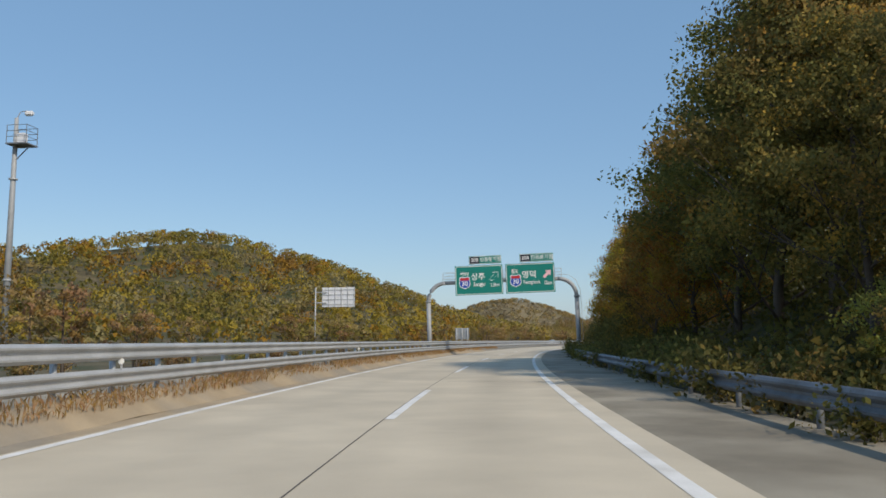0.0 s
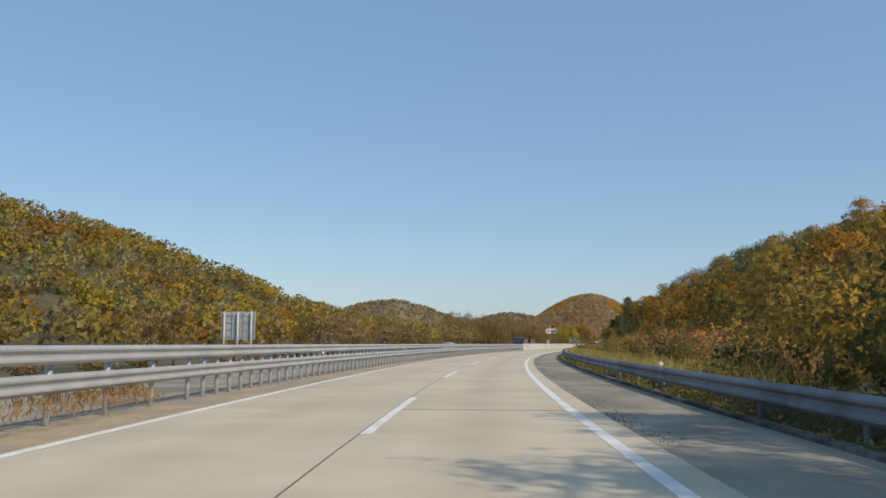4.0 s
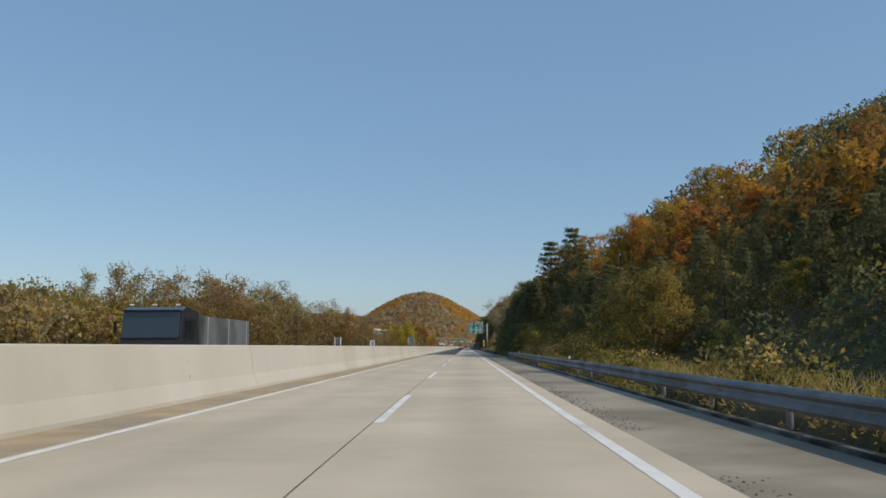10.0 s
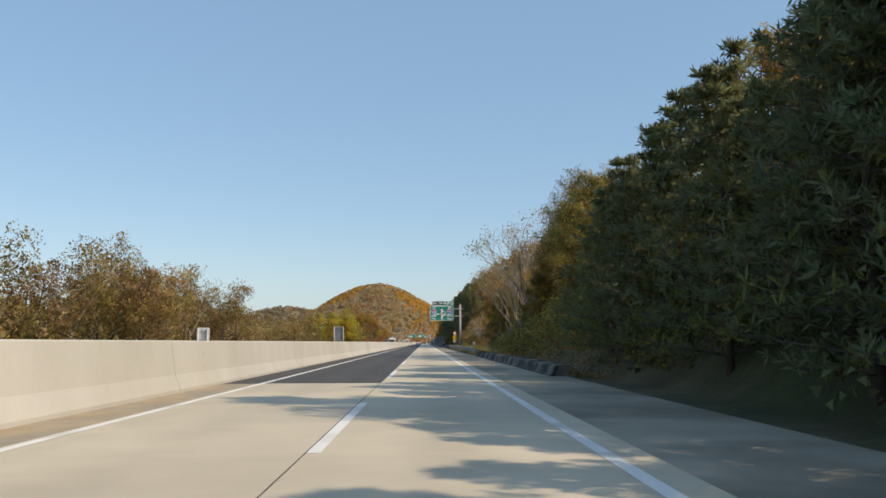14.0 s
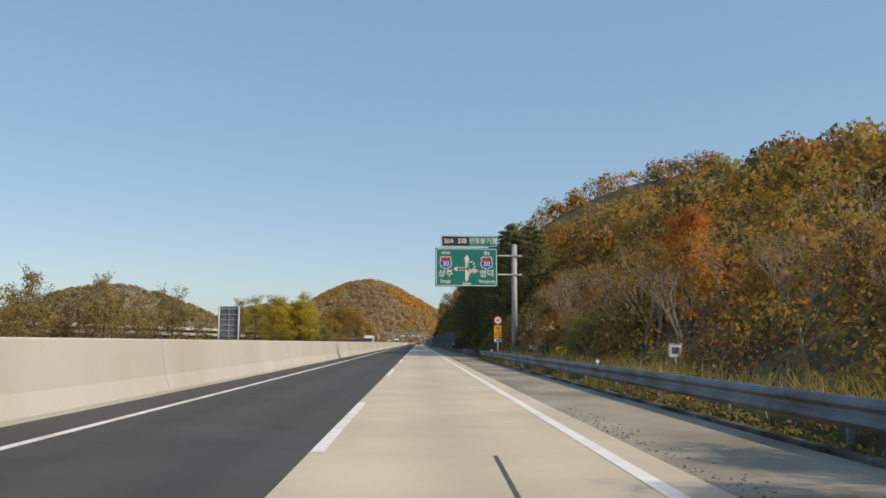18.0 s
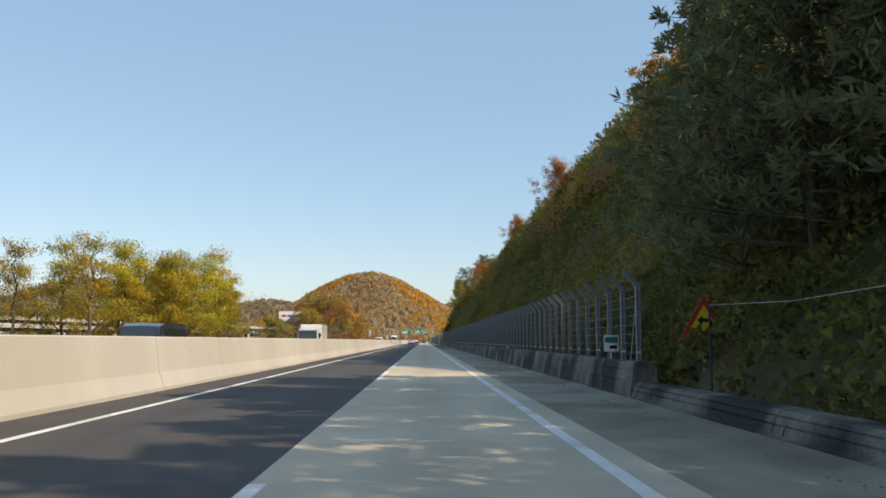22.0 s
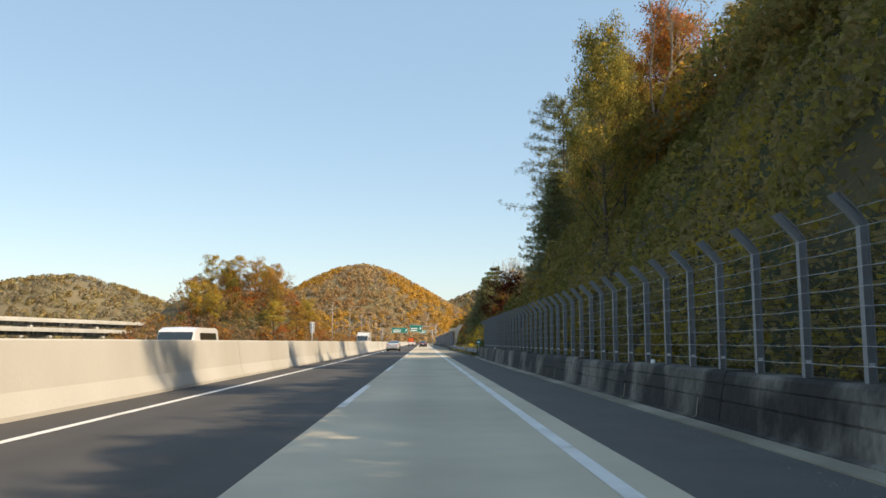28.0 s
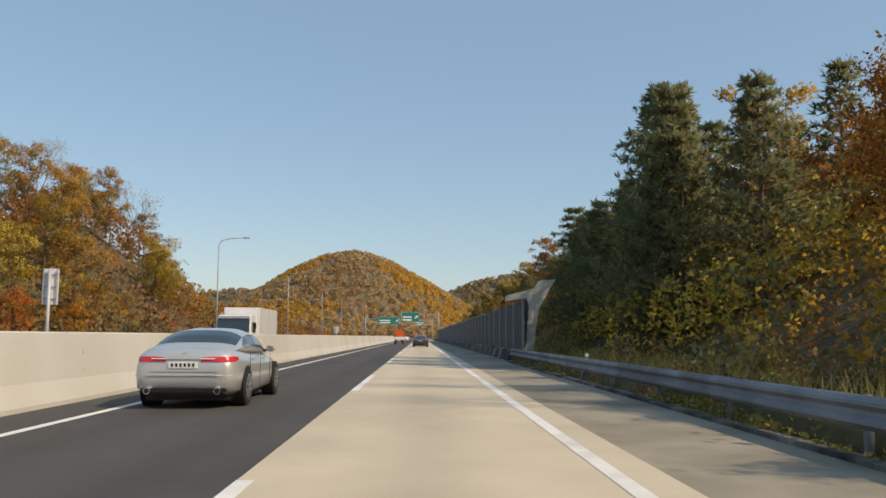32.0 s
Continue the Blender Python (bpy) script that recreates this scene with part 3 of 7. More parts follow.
def limbs(height, spread, count, r0, seed, lean=0.05, first=0.3, twigs=2, up=0.6):
    """A trunk with boughs: bmesh and the tips of the boughs."""
    q = random.Random(seed)
    far = DETAIL[0] < 1
    bm, tips = bmesh.new(), []
    pts = [Vector((0, 0, -0.4))]
    k = 6
    for i in range(1, k + 1):
        pts.append(Vector((q.uniform(-1, 1) * lean * height * i / k, q.uniform(-1, 1) * lean * height * i / k, height * 0.92 * i / k)))
    tube(pts, [r0 * (1 - 0.85 * i / k) + 0.012 for i in range(k + 1)], 4 if far else 7, bm=bm)
    for j in range(count):
        f = first + (0.95 - first) * (j + q.random()) / count
        i = min(k - 1, int(f * k))
        p = pts[i].lerp(pts[i + 1], f * k - i)
        ang = j * 2.4 + q.uniform(-0.5, 0.5)
        ln = spread * (1.15 - 0.75 * f) * q.uniform(0.8, 1.15)
        d = Vector((math.cos(ang), math.sin(ang), up * q.uniform(0.6, 1.4)))
        a = p + d * ln * 0.5 + Vector((0, 0, 0.05 * ln))
        b = p + d * ln + Vector((0, 0, 0.25 * ln * up))
        rr = r0 * 0.42 * (1 - f * 0.6)
        tube([p, a, b], [rr, rr * 0.6, 0.012], 3 if far else 4, bm=bm, caps=False)
        tips.append((a, ln * 0.5))
        tips.append((b, ln * 0.5))
        for _ in range(1 if far else twigs):
            e = p.lerp(b, q.uniform(0.4, 0.95)) + Vector((q.uniform(-1, 1), q.uniform(-1, 1), q.uniform(0, 1.2))) * ln * 0.4
            tube([p.lerp(b, q.uniform(0.35, 0.6)), e], [rr * 0.4, 0.008], 3, bm=bm, caps=False)
            tips.append((e, ln * 0.4))
    tips.append((pts[-1], spread * 0.4))
    return bm, tips


def broadleaf(name, label, height, spread, n, size, mats, weights, seed, bark="bark", boughs=12, first=0.22, clump=0.44, droop=0.0):
    n, size = int(n * 3.4 * DETAIL[0]), size * 0.5 / DETAIL[0] ** 0.42
    t = thing(name, None, label, "tree")
    bm, tips = limbs(height, spread, boughs, height * 0.012 + 0.04, seed, first=first)
    part("trunk", bm, M[bark], t, smooth=True)
    r = np.random.default_rng(seed)
    # twig-end clumps round the bough tips
    cl = max(40, n // 34)
    c0 = np.array([tips[i][0] for i in r.integers(0, len(tips), cl)])
    rad = np.array([tips[i][1] for i in r.integers(0, len(tips), cl)])
    c0 = c0 + np.clip(r.normal(size=(cl, 3)), -1.3, 1.3) * (rad * clump)[:, None] * (1, 1, 0.75)
    which = r.integers(0, cl, n)
    pts = c0[which] + np.clip(r.normal(size=(n, 3)), -1.7, 1.7) * (0.30, 0.30, 0.20) * (height / 9.0) ** 0.5
    pts[:, 2] -= droop * np.abs(r.normal(size=n))
    pts[:, 2] = np.maximum(pts[:, 2], 0.15)
    tone = r.choice(len(mats), cl, p=np.array(weights) / sum(weights))
    part("crown", leaf_mesh("crown", leaves(pts, size, 0.62, r=r, corners=4 if DETAIL[0] == 1 else 3), [L[m] for m in mats], tone[which], (pts - c0[which]) / 0.45 + (pts - (0, 0, height * 0.5)) / (spread, spread, height * 0.45)), None, t)
    return t


def conifer(name, label, height, spread, n, seed, mats=("pine", "dark"), weights=(4, 1), first=0.12, taper=0.9, open_=0.0, bark="bark", needle=0.036):
    t = thing(name, None, label, "tree")
    n = int(n * 1.5 * DETAIL[0])
    q, r = random.Random(seed), np.random.default_rng(seed)
    bm = tube([(0, 0, -0.4), (0.05, 0.03, height * 0.5), (0.0, 0.08, height * 0.97)], [height * 0.011 + 0.03, height * 0.007 + 0.02, 0.012], 7)
    cents, dirs = [], []
    whorls = max(6, int(height * 1.5))
    for w in range(whorls):
        f = first + (0.98 - first) * (w + 0.5) / whorls
        ln0 = spread * (1 - taper * (f - first) / (1 - first)) * q.uniform(0.75, 1.15) + 0.15
        for b in range(6):
            if q.random() < open_:
                continue
            a = b * 1.047 + w * 0.6 + q.uniform(-0.35, 0.35)
            ln = ln0 * q.uniform(0.65, 1.15)
            tip = Vector((math.cos(a) * ln, math.sin(a) * ln, height * f + ln * q.uniform(0.0, 0.35)))
            p = Vector((0, 0, height * f))
            tube([p, tip], [0.035, 0.008], 3, bm=bm, caps=False)
            for k in range(max(2, int(n / whorls / 6 / 7))):
                m = p.lerp(tip, q.uniform(0.25, 1.05)) + Vector((q.uniform(-1, 1), q.uniform(-1, 1), q.uniform(-0.4, 0.6))) * 0.22 * (0.5 + ln * 0.3)
                cents.append(m)
                dirs.append((tip - p).normalized())
    part("trunk", bm, M[bark], t, smooth=True)
    # tufts of long narrow needles
    c, d = np.array(cents), np.array(dirs)
    c, d = np.repeat(c, 7, axis=0), np.repeat(d, 7, axis=0)
    dd = d * 0.5 + r.normal(size=c.shape) * 0.62 + np.array((0, 0, 0.25))
    dd /= np.linalg.norm(dd, axis=1)[:, None]
    ln = r.uniform(0.22, 0.40, len(c))[:, None] * (0.7 + 0.04 * height) / DETAIL[0] ** 0.3
    wide = needle / DETAIL[0] ** 0.5
    e = np.cross(dd, r.normal(size=c.shape))
    e /= np.linalg.norm(e, axis=1)[:, None]
    if DETAIL[0] == 1:
        v = np.stack([c, c + dd * ln * 0.5 + e * wide, c + dd * ln, c + dd * ln * 0.5 - e * wide], 1)
    else:
        v = np.stack([c - e * wide, c + e * wide, c + dd * ln], 1)
    tone = np.repeat(r.choice(len(mats), len(cents), p=np.array(weights) / sum(weights)), 7)
    part("crown", leaf_mesh("crown", v, [L[m] for m in mats], tone, c * (1, 1, 0) / spread + (0, 0, 0.45) + 0.5 * dd), None, t)
    return t


def bare_tree(name, label, height, spread, seed, n=250, mats=("brown",), weights=(1,), bark="bark_pale"):
    """A tree that has lost most leaves: trunk, limbs, twigs and a few leaves."""
    t = thing(name, None, label, "tree")
    q, r = random.Random(seed), np.random.default_rng(seed)
    bm, ends = bmesh.new(), []

    def grow(p, d, ln, rad, level):
        mid = p + d * ln * 0.5 + Vector((q.uniform(-1, 1), q.uniform(-1, 1), 0)) * ln * 0.05
        e = p + d * ln + Vector((q.uniform(-1, 1), q.uniform(-1, 1), q.uniform(0, 1))) * ln * 0.06
        tube([p, mid, e], [rad, rad * 0.8, rad * 0.6], max(3, 6 - level), bm=bm, caps=False)
        if level >= 4 or rad < 0.006:
            ends.append(e)
            return
        for _ in range(3 if level < 3 else 2):
            nd = (d + Vector((q.uniform(-1, 1), q.uniform(-1, 1), q.uniform(-0.2, 0.7))) * (0.55 * spread)).normalized()
            grow(p.lerp(e, q.uniform(0.65, 1.0)), nd, ln * q.uniform(0.6, 0.78), rad * 0.56, level + 1)

    grow(Vector((0, 0, -0.3)), Vector((0, 0, 1)), height * 0.36, height * 0.008 + 0.025, 0)
    part("trunk", bm, M[bark], t, smooth=True)
    if n:
        k = r.integers(0, len(ends), n)
        pts = np.array([ends[i] for i in k]) + r.normal(size=(n, 3)) * 0.35
        tone = r.choice(len(mats), n, p=np.array(weights) / sum(weights))
        part("crown", leaf_mesh("crown", leaves(pts, 0.16, r=r), [L[m] for m in mats], tone), None, t)
    return t


def shrub(name, label, height, width, n, size, mats, weights, seed, category="shrub"):
    t = thing(name, None, label, category)
    q, r = random.Random(seed), np.random.default_rng(seed)
    bm, tips = bmesh.new(), []
    for k in range(9):
        a = k * 0.7 + q.random()
        tip = Vector((math.cos(a) * width * q.uniform(0.15, 0.5), math.sin(a) * width * q.uniform(0.15, 0.5), height * q.uniform(0.5, 1.0)))
        tube([(0, 0, -0.2), tip * 0.5 + Vector((0, 0, height * 0.08)), tip], [0.022, 0.015, 0.004], 4, bm=bm, caps=False)
        tips += [tip, tip * 0.7, tip * 0.45]
    part("woody_base", bm, M["bark"], t)
    c = np.array(tips)[r.integers(0, len(tips), n)] + r.normal(size=(n, 3)) * (width * 0.13, width * 0.13, height * 0.10)
    c[:, 2] = np.maximum(c[:, 2], 0.05)
    tone = r.choice(len(mats), n, p=np.array(weights) / sum(weights))
    part("foliage", leaf_mesh("foliage", leaves(c, size, r=r), [L[m] for m in mats], tone, (c - (0, 0, height * 0.35)) / (width, width, height)), None, t)
    return t


class Stock:
    """Kinds of plants, each built once where first needed and copied after; far (1) and middling (2) ones carry fewer, larger leaves."""

    def __init__(self):
        self.made = {}

    def put(self, key, m, far=False):
        if (key, far) in self.made:
            return copy_thing(self.made[key, far], m)
        DETAIL[0] = (1.0, 0.3, 0.7)[int(far)]
        self.made[key, far] = KINDS[key]()
        self.made[key, far].matrix_basis = m
        DETAIL[0] = 1.0
        return self.made[key, far]


KINDS = {
    "oak_gold": lambda: broadleaf("oak_tree", "oak turning gold and olive on the roadside slope", 9.5, 3.4, 2200, 0.33, ("gold", "olive", "orange", "green"), (7, 2.5, 1, 0.6), 11),
    "oak_olive": lambda: broadleaf("alder_tree", "leafy alder still mostly olive green", 9.0, 3.3, 2300, 0.33, ("olive", "green", "gold", "dark"), (6, 3, 0.5, 1), 12),
    "oak_orange": lambda: broadleaf("maple_tree", "broadleaf tree in full orange autumn colour", 8.5, 3.0, 2100, 0.33, ("orange", "rust", "gold"), (8, 2, 1.2), 13),
    "oak_rust": lambda: broadleaf("oak_tree", "oak with rust-brown withered leaves", 8.5, 3.1, 2000, 0.33, ("rust", "brown", "orange"), (6, 4, 1), 14),
    "dark_oak": lambda: broadleaf("hornbeam_tree", "dense dark green hornbeam on the wooded slope", 10.5, 3.6, 2800, 0.34, ("dark", "green", "olive"), (6, 3, 1.2), 15, first=0.06),
    "tall_oak": lambda: broadleaf("oak_tree", "tall dark oak leafy to the ground", 16.5, 5.0, 9000, 0.42, ("dark", "green", "olive", "gold"), (4, 3, 2.5, 1), 24, boughs=22, first=0.07),
    "tall_gold": lambda: broadleaf("oak_tree", "tall oak with golden sunlit crown", 15.5, 4.6, 8600, 0.43, ("gold", "orange", "olive", "lemon"), (6, 2.5, 2, 1.5), 25, boughs=20, first=0.07),
    "maroon": lambda: broadleaf("maple_tree", "maroon-leaved maple beside the fence", 7.5, 3.0, 3400, 0.27, ("maroon", "dark"), (8, 1), 16, first=0.12),
    "lemon": lambda: broadleaf("poplar_tree", "bright yellow poplar beyond the median wall", 11.0, 2.6, 2200, 0.33, ("lemon", "lime", "gold"), (6, 2.5, 1), 17, first=0.1),
    "willow": lambda: broadleaf("willow_tree", "brown-green willow beyond the opposite carriageway", 8.0, 3.3, 1400, 0.34, ("olive", "brown", "straw"), (4, 4, 1), 18, first=0.1, droop=0.5),
    "scrub_tree": lambda: broadleaf("young_tree", "low tree with thin brownish foliage", 5.0, 2.2, 900, 0.3, ("olive", "brown", "gold"), (4, 5, 0.8), 19, first=0.1),
    "scrub_green": lambda: broadleaf("young_tree", "light green young tree behind the guardrail", 5.0, 2.3, 1500, 0.26, ("lime", "green", "gold"), (5, 3, 1), 20, first=0.06),
    "round_green": lambda: broadleaf("young_tree", "rounded yellow-green tree close behind the guardrail", 5.4, 3.0, 2800, 0.3, ("lime", "olive", "green", "gold"), (3, 4, 2, 0.8), 26, boughs=18, first=0.03),
    "pine": lambda: conifer("pine_tree", "dark green pine with layered boughs", 10.5, 4.2, 5600, 21, first=0.03),
    "pine_slim": lambda: conifer("pine_tree", "slim pointed conifer on the wooded slope", 9.0, 2.2, 1900, 22, taper=0.95, first=0.04),
    "pine_open": lambda: conifer("pine_tree", "tall open-crowned pine with bare lower trunk", 12.5, 3.7, 7600, 23, first=0.3, taper=0.6, open_=0.15, needle=0.02),
    "bare": lambda: bare_tree("bare_tree", "tall pale tree with nearly bare branches", 12.0, 1.1, 31, 700, ("brown", "straw"), (1, 1)),
    "bare_upright": lambda: bare_tree("bare_tree", "tall slender tree with bare upright branches", 14.0, 0.5, 34, 60, ("brown", "straw"), (1, 1)),
    "bare_small": lambda: bare_tree("bare_tree", "slender young tree with few leaves", 6.5, 0.9, 32, 160, ("brown", "olive"), (2, 1)),
    "bare_willow": lambda: bare_tree("willow_tree", "pale willow with bare twigs and few leaves", 8.5, 1.15, 33, 420, ("straw", "olive", "brown"), (2, 1, 1)),
    "bush_gold": lambda: shrub("shrub", "golden-green roadside shrub in autumn", 1.7, 2.6, 600, 0.2, ("gold", "lime", "olive", "straw"), (3, 4, 2, 2), 41),
    "bush_green": lambda: shrub("shrub", "dark green leafy bush beside the guardrail", 2.2, 3.0, 800, 0.22, ("dark", "green", "olive"), (4, 3, 1), 42),
    "bush_brown": lambda: shrub("shrub", "withered brown shrub beside the road", 1.6, 2.2, 500, 0.2, ("brown", "straw", "olive"), (4, 2, 2), 43),
}
stock = Stock()


def plant(s0, s1, u0, u1, count, kinds, size=(0.8, 1.15), height=hill_right, seed=0, far=False):
    q = random.Random(seed)
    names, weights = list(kinds), list(kinds.values())
    for i in range(count):
        s, u = s0 + (s1 - s0) * (i + q.random()) / count, q.uniform(u0, u1)
        foot = right_at(s)[0] if height is hill_right else 0
        u = max(u + foot, 8.4) if height is hill_right else u
        k = q.choices(names, weights)[0]
        z = q.uniform(*size)
        off = far or (2 if height is hill_right and u > 15 else 0)
        stock.put(k, at(s, u, height(s, u) - 0.1, q.uniform(0, 360), z), off)


# ---- planting along the right-hand side ----
# the first three stand out of view, towards the sun, to shade the grove
for s, u, k, kind in ((-14, 21.0, 0.7, "tall_oak"), (12, 19.5, 0.9, "tall_oak"), (18, 18.5, 0.82, "tall_gold"),
                      (17, 13.0, 0.8, "tall_oak"), (23, 12.3, 0.9, "tall_oak"), (28, 13.2, 1.25, "tall_oak"), (33, 13.0, 1.3, "tall_oak"), (39, 13.0, 1.12, "tall_oak"), (45, 12.2, 0.95, "tall_gold"), (51, 12.4, 0.85, "tall_gold"), (57, 11.9, 0.78, "tall_oak"), (63, 11.9, 0.82, "tall_gold"),
                      (69, 12.0, 0.8, "tall_gold"), (75, 11.8, 0.8, "tall_gold"), (81, 12.6, 0.9, "tall_gold"), (87, 13.2, 0.96, "tall_gold"), (93, 13.8, 0.98, "tall_gold"), (100, 14.4, 0.98, "tall_gold"), (107, 15.2, 0.9, "tall_gold"), (113, 15.0, 0.65, "tall_gold"),
                      (31, 18.0, 1.35, "tall_gold"), (40, 18.5, 1.3, "tall_gold"), (98, 19.0, 0.95, "oak_orange"), (90, 18.5, 1.1, "oak_orange")):
    stock.put(kind, at(s, u, hill_right(s, u) - 0.2, 61 * s, k))
for i, s in enumerate(range(12, 112, 3)):
    stock.put(("oak_olive", "dark_oak", "scrub_green")[i % 3], at(s, 9.7 + 0.5 * (i % 3), hill_right(s, 9.7) - 0.3, 77 * s, (0.42, 0.36, 0.6)[i % 3]))
plant(100, 126, 0, 4, 6, {"dark_oak": 2, "oak_olive": 3, "oak_gold": 2}, (0.6, 0.85), seed=42)
plant(80, 124, 6, 10, 8, {"oak_gold": 4, "oak_orange": 2, "oak_olive": 2}, (0.85, 1.05), seed=26, far=2)
plant(-10, 130, -1.9, -0.4, 46, {"bush_green": 5, "bush_gold": 1}, (0.6, 1.0), seed=3)
plant(125, 330, -7.5, -2.2, 74, {"bush_gold": 5, "bush_brown": 2, "bush_green": 1}, (0.7, 1.1), seed=4)
plant(140, 312, 0, 9, 54, {"oak_gold": 1, "oak_olive": 2, "pine": 6, "oak_rust": 2, "oak_orange": 1, "dark_oak": 3}, (0.38, 0.54), seed=5, far=2)
plant(130, 262, 4, 30, 70, {"oak_rust": 4, "oak_orange": 6, "pine_slim": 3, "pine": 2, "oak_gold": 2}, (0.5, 0.7), seed=6, far=2)
plant(262, 340, 9, 30, 40, {"oak_rust": 2.5, "oak_orange": 2.5, "pine_slim": 8, "pine": 6, "oak_gold": 1}, (0.5, 0.7), seed=50, far=2)
plant(256, 330, 2.5, 11, 56, {"pine": 6, "pine_slim": 2}, (0.52, 0.76), seed=36, far=2)
for s, u, k in ((300, 25, 0.8), (306, 31, 0.7), (318, 34, 0.85), (296, 33, 0.7), (325, 28, 0.8), (285, 29, 0.7)):
    stock.put("oak_orange", at(s, u, hill_right(s, u), 40 * s, k), 2)
plant(360, 400, 0.3, 3.0, 26, {"pine": 5, "pine_slim": 2}, (0.8, 1.05), seed=7)
plant(310, 352, -2.0, 0.4, 24, {"bush_gold": 6, "bush_green": 1, "bush_brown": 2}, (0.9, 1.4), seed=18)
plant(316, 352, 1.5, 4, 7, {"scrub_tree": 3, "oak_olive": 2, "pine": 2}, (0.55, 0.8), seed=29)
plant(318, 352, 5, 12, 12, {"oak_orange": 3, "oak_rust": 3, "pine": 1, "oak_gold": 2}, (0.52, 0.7), seed=30)
plant(352, 400, 6.5, 10, 10, {"oak_gold": 3, "oak_orange": 3, "oak_rust": 1}, (0.7, 0.9), seed=31)
plant(310, 400, 8, 18, 24, {"oak_orange": 3, "pine": 3, "oak_rust": 2, "oak_gold": 1}, (0.6, 0.85), seed=8, far=2)
plant(392, 422, 3.5, 7, 11, {"dark_oak": 3, "oak_olive": 3, "pine": 1}, (0.9, 1.15), seed=39)
plant(398, 448, 0, 5, 20, {"oak_olive": 3, "dark_oak": 2, "oak_rust": 1, "pine": 1}, (0.3, 0.5), seed=9)
plant(452, 470, 0.3, 3.6, 9, {"dark_oak": 3, "oak_olive": 3, "oak_rust": 2}, (0.4, 0.6), seed=44)
plant(354, 380, 4.5, 8.5, 8, {"pine": 3, "oak_orange": 2, "oak_gold": 1}, (1.15, 1.45), seed=45)
plant(426, 457, 4.0, 9, 6, {"bare": 1}, (0.95, 1.2), seed=19)
for s, u, turn, k in ((440, 12.4, 10, 1.05), (444.5, 13.4, 80, 1.1), (447, 11.6, 150, 0.92), (449.5, 13.0, 220, 1.0), (452, 11.6, 300, 0.85), (455, 12.8, 30, 0.9), (458, 11.6, 120, 0.8)):
    stock.put("bare", at(s, u, hill_right(s, u) - 0.2) @ Matrix.Rotation(radians(-16), 4, "Y") @ Matrix.Rotation(radians(turn), 4, "Z") @ Matrix.Diagonal((k, k, k, 1)))
plant(450, 530, 0.3, 6, 40, {"bare_small": 6, "scrub_tree": 3}, (0.6, 1.0), seed=10)
plant(455, 526, 0.5, 5, 24, {"bare_small": 1}, (0.7, 1.1), seed=40)
plant(450, 530, 7, 24, 46, {"oak_gold": 3, "oak_orange": 3, "oak_rust": 2, "oak_olive": 2, "pine": 1}, (0.33, 0.52), seed=11, far=2)
plant(498, 536, 0.6, 6, 18, {"bare_small": 4, "bare_willow": 2}, (0.55, 0.9), seed=46)
for s, u, k in ((448, 12.6, 0.75), (451.5, 11.8, 0.65)):
    stock.put("dark_oak", at(s, u, hill_right(s, u) - 0.1, 70 * s, k))
plant(538, 586, 1.6, 6, 22, {"pine": 5, "pine_slim": 1}, (0.85, 1.15), seed=12)
plant(600, 752, 4.5, 8.5, 48, {"oak_olive": 2, "oak_rust": 2, "dark_oak": 0.5, "oak_gold": 4, "oak_orange": 3, "bare_small": 1}, (0.3, 0.48), seed=13, far=2)
plant(598, 758, 9, 15, 30, {"oak_olive": 3, "oak_rust": 2, "oak_orange": 2}, (0.45, 0.62), seed=32, far=True)
for s, u, k in ((798, 17.0, 1.2), (799.5, 19.0, 1.3), (795.5, 19.6, 1.3), (801, 17.6, 1.1), (792, 17.6, 1.15), (797, 22.5, 1.3), (788, 19, 1.2), (802, 15.6, 0.8), (784, 17.5, 0.9)):
    stock.put("pine_open" if k > 1 else "pine", at(s, u, hill_right(s, u) - 0.1, 50 * s, k))
plant(757, 776, 6, 9.5, 8, {"oak_olive": 1, "oak_gold": 5, "oak_orange": 2}, (0.58, 0.8), seed=43)
plant(808, 838, 3.0, 7.5, 15, {"oak_orange": 4, "oak_gold": 2, "oak_rust": 1}, (0.62, 0.9), seed=15)
for s, u, k in ((829.5, 14.6, 1.0), (832, 15.2, 0.92), (824, 14.8, 0.95), (826.5, 15.6, 0.85)):
    stock.put("bare_upright", at(s, u, hill_right(s, u) - 0.2, 90 * s, k))
plant(842, 876, 1.6, 6, 22, {"pine": 1}, (0.85, 1.05), seed=34)
plant(872, 985, 1, 6, 34, {"pine": 4, "oak_olive": 3, "oak_rust": 2, "oak_orange": 1}, (0.85, 1.1), seed=35, far=2)
plant(840, 985, 6, 18, 40, {"oak_orange": 4, "oak_rust": 2, "pine": 2, "oak_gold": 2}, (0.75, 1.0), seed=16, far=True)
plant(800, 860, -1.9, 0.5, 34, {"bush_gold": 4, "bush_green": 1, "bush_brown": 2}, (0.6, 1.0), seed=17)
plant(752, 770, 6, 9, 6, {"oak_olive": 1, "oak_gold": 5, "oak_orange": 2}, (0.5, 0.7), seed=28)
for i, s in enumerate((11, 15, 18, 22, 26, 30, 40, 47, 52, 57, 61, 65, 69, 73, 77, 81, 85, 90, 95, 99)):
    stock.put("bush_green", at(s, 6.85 + 0.35 * (i % 2), -0.15, 50 * i, 0.62 + 0.09 * (i % 4)))
for s, u, k in ((348, 9.3, 1.0), (354.5, 9.2, 1.25), (357.5, 9.8, 1.2), (331, 9.6, 0.7), (339, 10.2, 0.8), (506, 9.9, 0.75)):
    stock.put("scrub_green", at(s, u, hill_right(s, u) - 0.1, 70 * s, k))
stock.put("maroon", at(796, 10.4, hill_right(796, 10.4) - 0.1, 30, 0.95))
